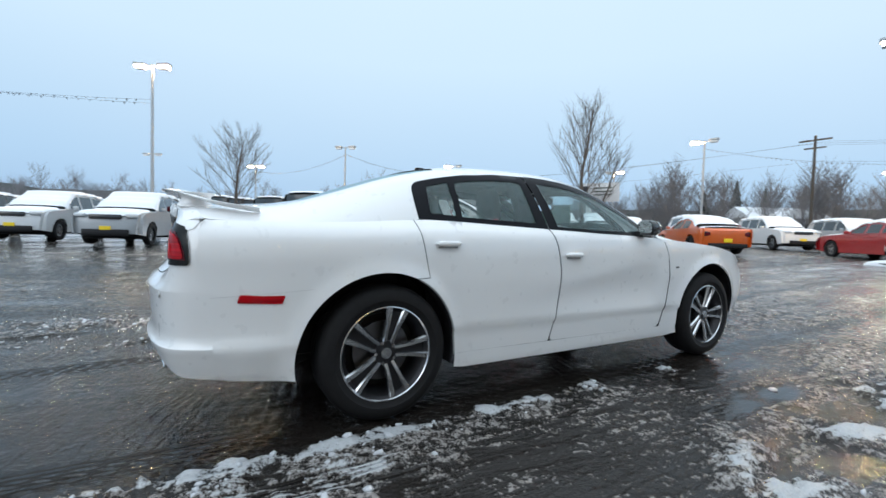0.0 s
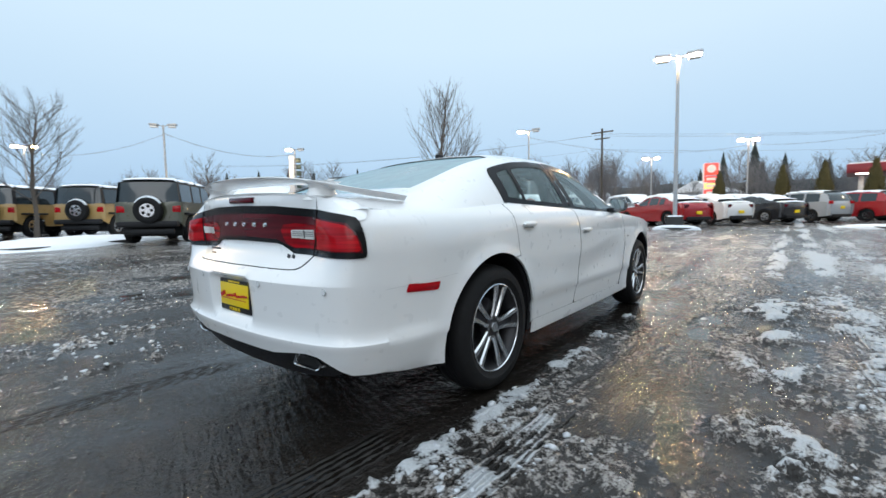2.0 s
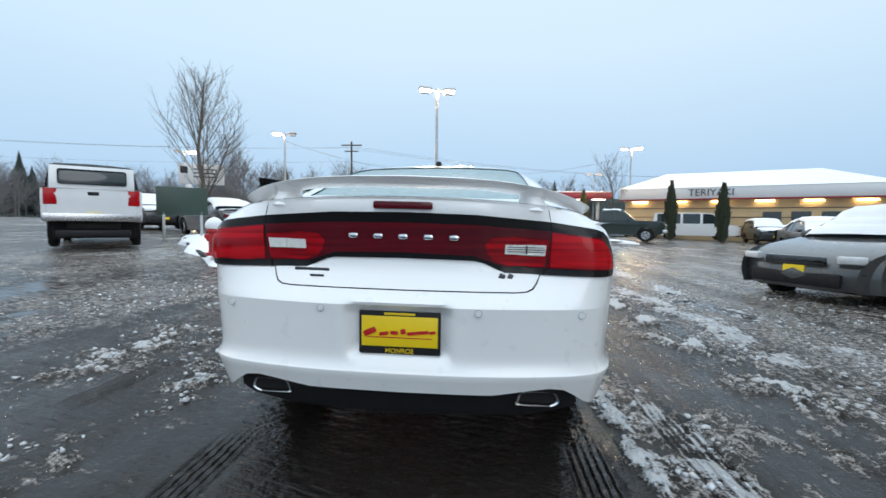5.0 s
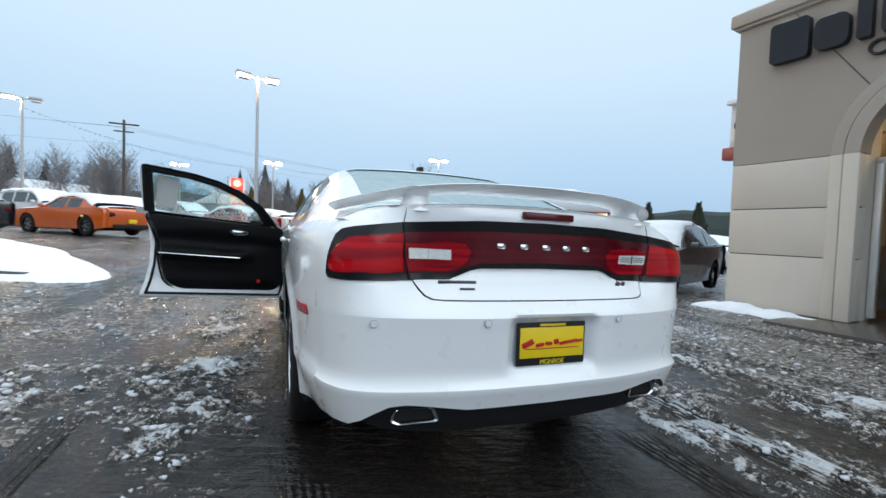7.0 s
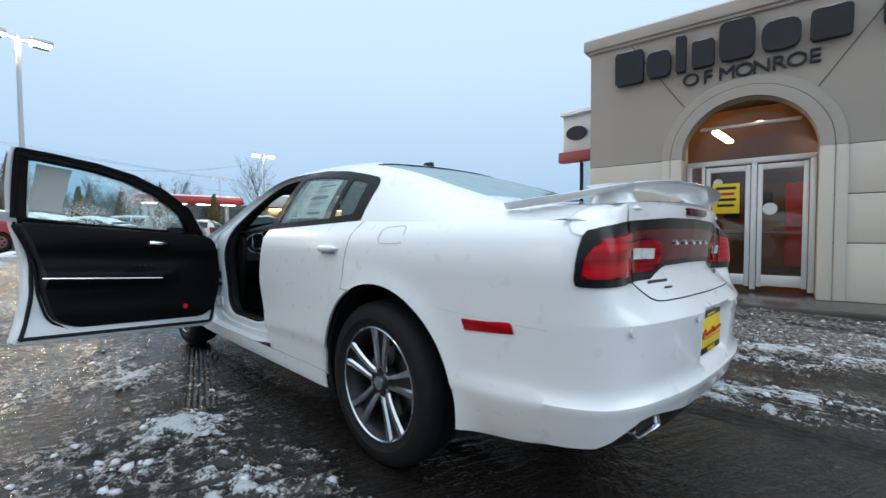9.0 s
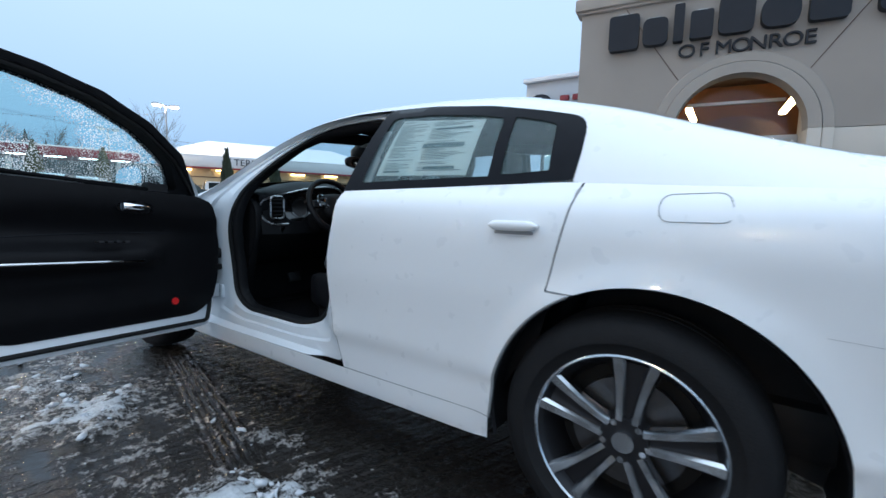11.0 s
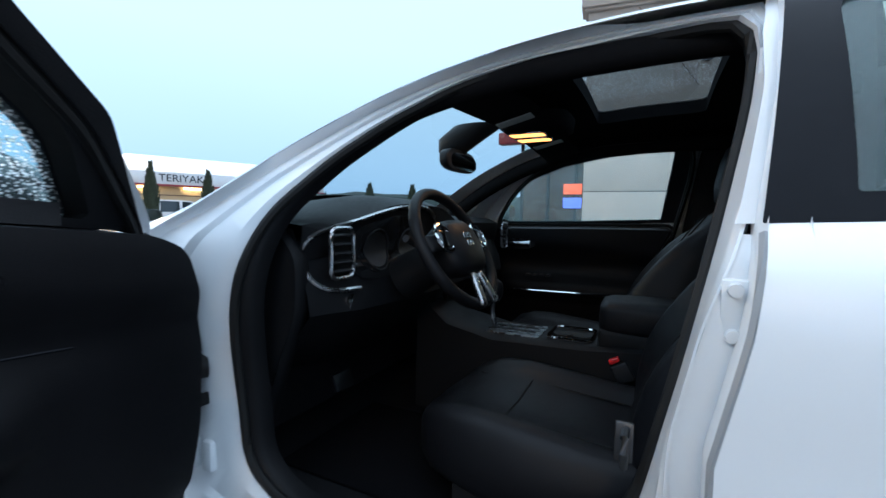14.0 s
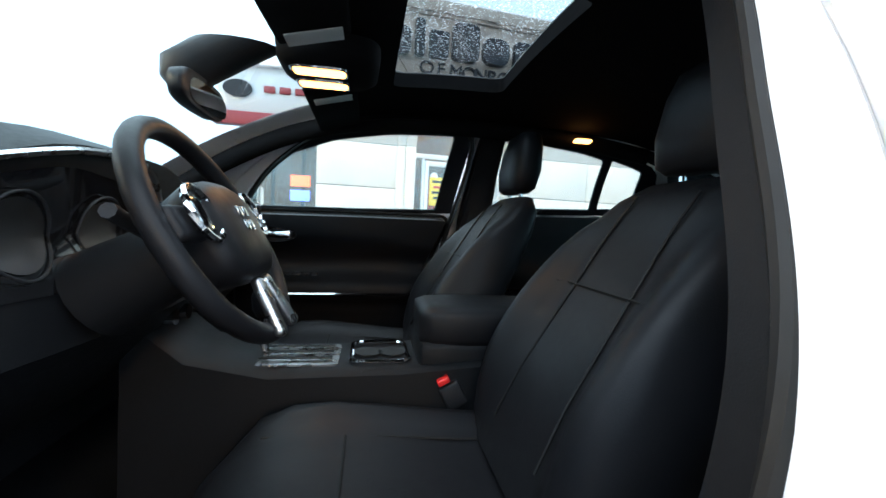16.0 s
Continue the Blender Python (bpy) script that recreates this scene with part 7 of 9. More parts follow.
# buckle and belts
cab("belt_buckle", box((-.135, 1.33, .625), (.022, .05, .06), .006, Matrix.Rotation(-.5, 4, 'X')), BLACK, "belt buckle")
cab("buckle_button", box((-.135, 1.355, .66), (.024, .030, .014), .003, Matrix.Rotation(-.5, 4, 'X')), REDDOT, "red buckle button")
for sg, oy in ((-1, 0), (1, 0)):
    cab("belt_webbing", loft([[(sg * (x - .002), y - .022, z), (sg * (x - .002), y + .022, z), (sg * (x + .002), y + .022, z), (sg * (x + .002), y - .022, z)] for x, y, z in ((.735, 1.06, 1.24), (.735, 1.10, 1.0), (.725, 1.16, .75), (.70, 1.20, .48))]), SEAL, "black seat belt webbing")
    cab("belt_guide", box((sg * .735, 1.06, 1.26), (.02, .07, .03), .006), BLACK)
    # centre pillar trim inside
    cab("pillar_trim", loft([[(sg * (x - .02), y0, z), (sg * x, y0 + .01, z), (sg * x, y1 - .01, z), (sg * (x - .02), y1, z), (sg * (x - .07), (y0 + y1) / 2 - .02, z), (sg * (x - .07), (y0 + y1) / 2 + .02, z)][:4] + [(sg * (x + .05), y1, z), (sg * (x + .05), y0, z)] for x, y0, y1, z in ((.775, 1.02, 1.17, .42), (.770, 1.02, 1.17, .75), (.745, 1.02, 1.15, 1.05), (.69, 1.01, 1.12, 1.25), (.625, 1.00, 1.10, 1.40))]), BLACK, "black centre pillar trim")
# rear door cards and quarter trims
for sg in (1, -1):
    rc = sheet(np.array([(.30, .60), (.42, .40), (1.15, .40), (1.18, .70), (1.13, 1.07), (.25, 1.095), (.24, .85)]), lambda v: np.stack([sg * (.80 - .03 * smooth01(.7, .8, v[:, 1]) - .04 * smooth01(.9, 1.09, v[:, 1]) * 0), v[:, 0], v[:, 1]], 1), .05)
    cab("rear_door_card", rc, LEATHER, "black rear door card")
    cab("rear_chrome_strip", tube([(sg * .765, y, .74) for y in np.linspace(.6, 1.05, 6)], .005, 6), CHROME)
    cab("rear_door_pull", box((sg * .76, .95, .955), (.012, .10, .022), .006), CHROME, "chrome inner door pull")
    cab("rear_pillar_trim", sheet(np.array([(.24, 1.10), (.20, 1.20), (.26, 1.30), (.6, 1.40), (.2, 1.36), (-.15, 1.24), (-.35, 1.12)]), lambda v: np.stack([sg * np.interp(v[:, 1], (1.08, 1.40), (.72, .56)), v[:, 0], v[:, 1]], 1), .05), HEADLINER, "dark rear pillar lining")
    # A-pillar and rail linings
    ap = spline([(.665, 2.26, 1.135), (.637, 2.08, 1.250), (.61, 1.87, 1.352), (.59, 1.66, 1.412), (.585, 1.45, 1.434), (.59, 1.1, 1.440), (.585, .7, 1.422), (.575, .4, 1.380)], 40)
    cab("pillar_lining", tube([(sg * (a - .018), b, c - .034) for a, b, c in ap], .034, 10), HEADLINER, "dark pillar and rail lining")
# headliner, under the roof
hl = [(y, .92) for y in np.linspace(1.60, .20, 24)] + [(.20, s) for s in np.linspace(.9, -.9, 13)] + [(y, -.92) for y in np.linspace(.20, 1.60, 24)] + [(1.60 + .09 * (1 - (s / .92)**2), s) for s in np.linspace(-.9, .9, 13)]
across(hl, drop=.045, name="headliner", mat=HEADLINER, label="dark cloth headliner with a sunroof opening", holes=[rounded([(SUN_Y0, -SUN_S), (SUN_Y1, -SUN_S), (SUN_Y1, SUN_S), (SUN_Y0, SUN_S)], .05)])
sh_o = np.array([np.array((a, b)) for a, b in dense(sun_hole, .03)])


def roof_at(v, drop):
    P = upper(np.stack([v[:, 0], 1 - np.abs(v[:, 1]) * .5], 1), 1, drop)
    P[:, 0] *= np.sign(v[:, 1])
    return P


cab("sunroof_reveal", loft([roof_at(sh_o, .004), roof_at(sh_o, .047)], cap=False), HEADLINER)
# overhead console with reading lamps
oc = cab("overhead_console", loft([[(w * np.sign(math.cos(a)) * abs(math.cos(a))**.5, 1.645 + l * np.sign(math.sin(a)) * abs(math.sin(a))**.5, z) for a in np.linspace(0, math.tau, 28, endpoint=False)] for z, w, l in ((1.425, .13, .12), (1.385, .125, .115), (1.368, .10, .09))]), HEADLINER, "overhead console with two lit lamps", smooth=60)
DOME = emitter("warm_lamp_lens", (1.0, 0.42, 0.10), 2.6)
for s2 in (-1, 1):
    cab("reading_lamp", box((s2 * .048, 1.665, 1.366), (.058, .115, .010), .005), DOME, "lit warm reading lamp", oc)
    cab("reading_lamp_rim", tube([(s2 * .048 + .033 * np.sign(math.cos(a)) * abs(math.cos(a))**.4, 1.665 + .062 * np.sign(math.sin(a)) * abs(math.sin(a))**.4, 1.365) for a in np.linspace(0, math.tau, 24, endpoint=False)], .004, 6, True), CHROME, "", oc)
cab("rear_reading_lamp", box((.50, .72, 1.378), (.03, .07, .010), .004, Matrix.Rotation(.25, 4, 'Y')), DOME, "small lit rear reading lamp")
dl = bpy.data.lights.new("reading_lamp_light", 'AREA')
dl.energy, dl.color, dl.size, dl.shape = 0.20, (1.0, .52, .2), .12, 'SQUARE'
dlo = new("reading_lamp_light", dl)
dlo.matrix_world = Matrix.Translation((-.0, 1.665, 1.355))
# sun visors with labels
for s2 in (-1, 1):
    vs = cab("sun_visor", box((s2 * .36, 1.66, 1.385), (.40, .15, .018), .008, Matrix.Rotation(radians(-14), 4, 'X') @ Matrix.Rotation(s2 * radians(4), 4, 'Y')), HEADLINER, "dark folded sun visor")
    cab("visor_label", box((s2 * .22, 1.655, 1.374), (.055, .11, .003), .001, Matrix.Rotation(radians(-14), 4, 'X')), PAPER, "pale printed label", vs)
# inner mirror on its stalk
im = cab("inner_mirror", loft([[(-.02 + .135 * k * np.sign(math.cos(a)) * abs(math.cos(a))**.6, 1.935 + y, 1.290 + .040 * k * np.sign(math.sin(a)) * abs(math.sin(a))**.7) for a in np.linspace(0, math.tau, 24, endpoint=False)] for y, k in ((-.018, .95), (-.012, 1), (.012, .95), (.03, .6))]), BLACK, "black inner rear-view mirror", smooth=60)
cab("mirror_pane", sheet(np.array([(.115 * np.sign(math.cos(a)) * abs(math.cos(a))**.6, 1.288 + .029 * np.sign(math.sin(a)) * abs(math.sin(a))**.7) for a in np.linspace(0, math.tau, 24, endpoint=False)]), lambda v: np.stack([v[:, 0], np.full(len(v), 1.9155), v[:, 1]], 1), .06), MIRROR, "", im)
cab("mirror_housing", loft([[(w * math.cos(a), y + l * math.sin(a), z) for a in np.linspace(0, math.tau, 16, endpoint=False)] for z, y, w, l in ((1.29, 1.955, .03, .03), (1.33, 1.965, .055, .055), (1.375, 1.93, .07, .09), (1.42, 1.86, .06, .10))]), BLACK, "black sensor housing", im)
# wipers, pedal
cab("brake_pedal", box((-.36, 2.20, .52), (.09, .02, .06), .006, Matrix.Rotation(-.4, 4, 'X')), STEEL, "brake pedal")

x_ = 1.62
for ch, adv in (("O", .235), ("F", .30), ("M", .27), ("O", .235), ("N", .235), ("R", .225), ("O", .235), ("E", .2)):
    cu_m = BLD @ Matrix.Translation((x_ + adv * .42, -.03, 3.615)) @ pose(0, 0, 0, 90) @ Matrix.Diagonal((1.12, 1, 1, 1))
    text_mesh(ch, .29, SIGNDARK, cu_m, "letter", sign, "dark capital letter", depth=.025)
    x_ += adv * .93

# ---- parked vehicles ----
DARKGLASS = material("vehicle_glass", (0.02, 0.028, 0.032), 0.08, vary=0.1, coat=0.5)
LAMPWHITE = material("headlamp_lens", (0.62, 0.64, 0.66), 0.12, vary=0.2, scale=20, coat=1.0)


def paint(name, c):
    return material(name, c, 0.3, vary=0.05, scale=3, coat=0.9)


PAINTS = {k: paint(k + "_paint", c) for k, c in dict(white=(.70, .71, .72), silver=(.36, .38, .40), orange=(.62, .11, .01), red=(.36, .01, .015), black=(.015, .016, .02), grey=(.060, .063, .068), green=(.006, .015, .011), tan=(.42, .27, .10), olive=(.075, .075, .045), blue=(.03, .05, .10)).items()}


def rest(x, y):
    return float(ground_z(np.array([x]), np.array([y]))[0])


def place(x, y, heading):
    """A pose on the ground; heading is the direction of the nose."""
    return pose(x, y, rest(x, y) + .004, 0, 0, math.degrees(math.atan2(heading[1], heading[0])) - 90)


def across_skin(line, w, bow=.10, crown=.03, edge=.045, narrow=None, bm=None):
    """A skin over the car's width that follows a side-view line (y, z)."""
    line = np.array(line, float)
    mid = (line[:, 0].min() + line[:, 0].max()) / 2
    half = (line[:, 0].max() - line[:, 0].min()) / 2
    xs = (-1, -.97, -.88, -.5, 0, .5, .88, .97, 1)
    rings = []
    nor = np.gradient(line, axis=0)
    nor = np.stack([nor[:, 1], -nor[:, 0]], 1) / (np.linalg.norm(nor, axis=1)[:, None] + 1e-9)
    for s in xs:
        off = crown * (1 - s * s) - edge * max(0, abs(s) - .88) / .12 * (1 if abs(s) < .98 else 1.3)
        ww = w if narrow is None else narrow
        q = line + nor * off
        yy = q[:, 0] - np.sign(q[:, 0] - mid) * bow * (abs(s)**3) * np.clip((np.abs(q[:, 0] - mid) / half - .7) / .3, 0, 1)
        wid = ww if np.isscalar(ww) else np.asarray(ww)
        rings.append(np.stack([s * (wid if np.isscalar(wid) else wid), yy, q[:, 1]], 1) if not np.isscalar(wid) else np.stack([np.full(len(yy), s * wid), yy, q[:, 1]], 1))
    return loft([list(map(tuple, r)) for r in rings], closed=False, cap=False, bm=bm)


def vehicle(style, color, label, category, m, group, tail=True, snow=1.0, rim=None):
    """A parked vehicle by style: skin over the nose, bonnet and tail, sides with wheel arches, glazed cabin, wheels, lamps, plate, snow."""
    S = STYLES[style]
    L, W, wb, wr = S["L"], S["W"], S["wb"], S["wr"]
    th = thing(style, label, category, m, group)
    pm = PAINTS[color]
    yf, yr = L / 2, -L / 2
    af, ar = S["af"], S["af"] - wb
    line = [(a * L / 2, b) for a, b in S["line"]]
    lin = spline(line, 60)
    part("body", across_skin(lin, W / 2, bow=S.get("bow", .14), crown=.008, edge=.016), pm, th, smooth=35)
    lo = S["lo"]

    def arc(c, n=14):
        r = wr + .06
        return [(c + r * math.cos(a), wr + r * math.sin(a)) for a in np.linspace(math.asin((lo - wr) / r) if lo < wr else 0, math.pi - (math.asin((lo - wr) / r) if lo < wr else 0), n)]
    low = [(line[-1][0], line[-1][1])] + [(ar - wr - .06, lo)] + arc(ar)[::-1] + arc(af)[::-1] + [(line[0][0], line[0][1])]
    outline = np.array(list(map(tuple, lin)) + low[::1])
    for sg in (-1, 1):
        def f(v, sg=sg):
            t = np.clip((v[:, 1] - .3) / (S["belt"] - .3), 0, 1.2)
            x = W / 2 * (1 - .05 * (1 - t)**2 - .035 * np.maximum(t - .75, 0)**1.0 * 2)
            endy = np.clip((np.abs(v[:, 0]) / (L / 2) - .72) / .28, 0, 1)
            return np.stack([sg * (x - .09 * endy**2), v[:, 0], v[:, 1]], 1)
        part("side", sheet(outline, f, .22), pm, th, smooth=50)
    # cabin
    cab_o = spline([(a * L / 2, b) for a, b in S["cabin"]], 40)
    wb_, wt_ = W / 2 * .93, W / 2 * S.get("tumble", .76)
    z0, z1 = cab_o[:, 1].min(), cab_o[:, 1].max()
    wid = wb_ + (wt_ - wb_) * np.clip((cab_o[:, 1] - z0) / (z1 - z0), 0, 1)
    roofm = S.get("roofmat", pm)
    part("cabin_glass", across_skin(cab_o, wid, bow=.05, crown=.03, edge=.012), DARKGLASS, th, "dark windscreen and rear glass", 40)
    for sg in (-1, 1):
        def g(v, sg=sg):
            t = np.clip((v[:, 1] - z0) / (z1 - z0), 0, 1)
            return np.stack([sg * (wb_ + (wt_ - wb_) * t), v[:, 0], v[:, 1]], 1)
        side = np.array(list(map(tuple, cab_o)))
        part("cabin_side", sheet(side, g, .3), roofm if S.get("solid") else pm, th, smooth=40)
        for (ya, yb) in S["panes"]:
            ya, yb = ya * L / 2, yb * L / 2
            zt = lambda y: np.interp(y, cab_o[::-1, 0] if cab_o[0, 0] > cab_o[-1, 0] else cab_o[:, 0], cab_o[::-1, 1] if cab_o[0, 0] > cab_o[-1, 0] else cab_o[:, 1])
            zb = S["belt"] + .02
            pts = [(ya, zb), (yb, zb)] + [(y, max(zb + .02, zt(y) - .07)) for y in np.linspace(yb, ya, 8)]
            part("side_window", sheet(np.array(pts), lambda v, sg=sg: g(v, sg) + np.array([[sg * .008, 0, 0]]), .3), DARKGLASS, th, "dark side window")
    top = cab_o[cab_o[:, 1] > z1 - S.get("roofdrop", .10)]
    part("roof", across_skin(top + np.array([[0, .006]]), wt_ * 1.0, bow=.02, crown=.035, edge=.012), roofm, th, smooth=40)
    # wheels
    for c in (af, ar):
        for sg in (-1, 1):
            ww = part("wheel", revolve([(-.09, wr * .62), (-.10, wr * .8), (-.09, wr * .96), (-.05, wr), (.05, wr), (.09, wr * .96), (.10, wr * .8), (.095, wr * .66), (.08, wr * .64)], 28), RUBBER, th)
            ww.matrix_basis = pose(sg * (W / 2 - .115), c, wr, 0, 0, 0 if sg > 0 else 180)
            bm = cyl((.0, 0, 0), (.06, 0, 0), wr * .64, wr * .60, 20)
            part("rim", bm, rim or ALLOY, ww)
            for k in range(5):
                a = k * math.tau / 5
                q = Vector((0, math.cos(a), math.sin(a))) * wr * .34
                part("rim_gap", cyl(Vector((.058, 0, 0)) + q, Vector((.066, 0, 0)) + q, wr * .13, wr * .13, 10), SEAL, ww)
    # solid black blocks stand in for the shade inside the wheel arches
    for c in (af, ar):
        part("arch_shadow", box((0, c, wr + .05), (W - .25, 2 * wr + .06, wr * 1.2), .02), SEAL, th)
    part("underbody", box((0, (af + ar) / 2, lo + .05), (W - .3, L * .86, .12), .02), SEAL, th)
    # ends
    zf = S["lampf"]
    for sg in (-1, 1):
        part("headlamp", box((sg * W * .37, yf - .065, zf), (W * .18, .10, .11), .03, Matrix.Rotation(-sg * .35, 4, 'Z')), LAMPWHITE, th, "clear headlamp")
        z_t = S["lampr"]
        if not S.get("bar"):
            part("tail_lamp", box((sg * W * .41, yr + .05, z_t), (W * .13, .10, S.get("lampr_h", .17)), .02), REDLENS, th, "red tail lamp")
    if S.get("bar"):
        part("tail_lamp", box((0, yr + .075, S["lampr"]), (W * .84, .06, .15), .03), REDDARK, th, "dark red tail lamp bar")
        part("lamp_surround", box((0, yr + .085, S["lampr"]), (W * .88, .05, .19), .03), GLOSSBLACK, th)
    part("grille", box((0, yf + .012, zf - .04), (W * .46, .06, .15), .03), GLOSSBLACK, th, "black grille")
    part("lower_grille", box((0, yf + .006, .40), (W * .66, .07, .20), .03), BLACK, th)
    part("rear_valance", box((0, yr + .015, .36), (W * .74, .09, .16), .03), BLACK, th)
    for ye, d in ((yf, 1), (yr, -1)):
        part("plate", box((0, ye + d * .012 - d * (0.0 if not S.get("bar") else .0), .52 if d > 0 else S.get("platez", .62)), (.30, .05, .15), .005), YELLOW, th, "yellow dealer plate")
    for sg in (-1, 1):
        part("door_mirror", box((sg * (W / 2 + .07), S["mirror"] * L / 2, S["belt"] + .08), (.17, .11, .13), .04), pm, th)
    if S.get("extra"):
        S["extra"](th, S, pm)
    if snow:
        sl = top.copy()
        b = np.array(list(map(tuple, cab_o)))
        if snow > 1:
            b = b[: int(len(b) * .95)]
        else:
            b = top
        hN = (.075 if snow < 1.5 else .105) + .02 * np.sin(b[:, 0] * 9) + .015 * np.sin(b[:, 0] * 23 + 1)
        bw = wb_ + (wt_ - wb_) * np.clip((b[:, 1] - z0) / (z1 - z0), 0, 1)
        part("snow_cover", across_skin(b + np.stack([0 * hN, hN], 1), bw * (.96 if snow < 1.5 else 1.06), bow=.06, crown=.03, edge=.085 if snow > 1.5 else .05), SNOW, th, "snow lying on the roof and screen", 60)
        if snow > 1.5:
            hd = lin[(lin[:, 0] > S["cabin"][0][0] * L / 2) & (lin[:, 1] > S["belt"] - .28)]
            if len(hd) > 3:
                part("bonnet_snow", across_skin(hd + np.array([[0, .045]]), W / 2 * .88, bow=.12, crown=.04, edge=.06), SNOW, th, "snow on the bonnet", 60)
        if snow > 1.5 and style in ("coupe", "saloon"):
            dk_ = lin[(lin[:, 0] < -.70 * L / 2) & (lin[:, 1] > .96)]
            if len(dk_) > 3:
                part("boot_snow", across_skin(dk_ + np.array([[.06, .05]]), W / 2 * .84, bow=.12, crown=.04, edge=.06), SNOW, th, "snow on the boot lid", 60)
    return th


def spare(th, S, pm):
    w = part("spare_wheel", revolve([(-.11, .20), (-.12, .30), (-.09, .37), (.09, .37), (.12, .30), (.115, .23), (.10, .21)], 28), RUBBER, th, "spare wheel with snow on its top")
    w.matrix_basis = pose(0.05, -S["L"] / 2 - .13, .98, 0, 0, -90)
    part("rim", cyl((.04, 0, 0), (.09, 0, 0), .22, .20, 20), ALLOY, w)
    for k in range(5):
        a = k * math.tau / 5
        q = Vector((0, math.cos(a), math.sin(a))) * .125
        part("rim_gap", cyl(Vector((.088, 0, 0)) + q, Vector((.096, 0, 0)) + q, .045, .045, 10), SEAL, w)
    part("spare_snow", tube([(.0, .36 * math.cos(a), .36 * math.sin(a) + .02) for a in np.linspace(.5, 2.6, 10)], .05, 8), SNOW, w)
    part("rear_bumper", box((0, -S["L"] / 2 - .05, .58), (1.62, .20, .17), .04), BLACK, th, "black rear bumper")
    for sg in (-1, 1):
        for c in (S["af"], S["af"] - S["wb"]):
            part("fender_flare", box((sg * (S["W"] / 2 - .01), c, .88), (.22, 1.0, .07), .03), BLACK, th, "black fender flare")
    part("front_bumper", box((0, S["L"] / 2 + .05, .56), (1.65, .20, .18), .04), BLACK, th)


def bed(th, S, pm):
    L = S["L"]
    part("bed_box", box((0, -L * .29, .98), (S["W"] - .12, L * .36, .34), .03), SEAL, th, "open dark load bed")
    part("bed_snow", box((0, -L * .29, 1.10), (S["W"] - .22, L * .34, .12), .05), SNOW, th)
    part("chrome_bumper", box((0, L / 2 - .02, .62), (S["W"] - .06, .22, .24), .05), CHROME, th, "chrome front bumper")
    part("rear_bumper", box((0, -L / 2 - .02, .62), (S["W"] - .1, .22, .20), .04), SILVER, th)


def canopy(th, S, pm):
    L = S["L"]
    part("rear_bumper", box((0, -L / 2 - .06, .74), (S["W"] - .04, .24, .20), .04), SILVER, th, "silver rear bumper")
    part("canopy_tail", box((0, -L / 2 + .055, 1.67), (S["W"] * .84, .06, .56), .03, Matrix.Rotation(-.17, 4, 'X')), pm, th, "white canopy frame")
    part("canopy_window", box((0, -L / 2 + .024, 1.68), (S["W"] * .68, .03, .36), .05, Matrix.Rotation(-.17, 4, 'X')), DARKGLASS, th, "dark canopy window")
    part("tailgate_handle", box((0, -L / 2 - .012, 1.30), (.22, .03, .09), .02), BLACK, th)
    part("tow_frame", box((0, -L / 2 + .2, .55), (1.0, .3, .22), .04), SEAL, th)


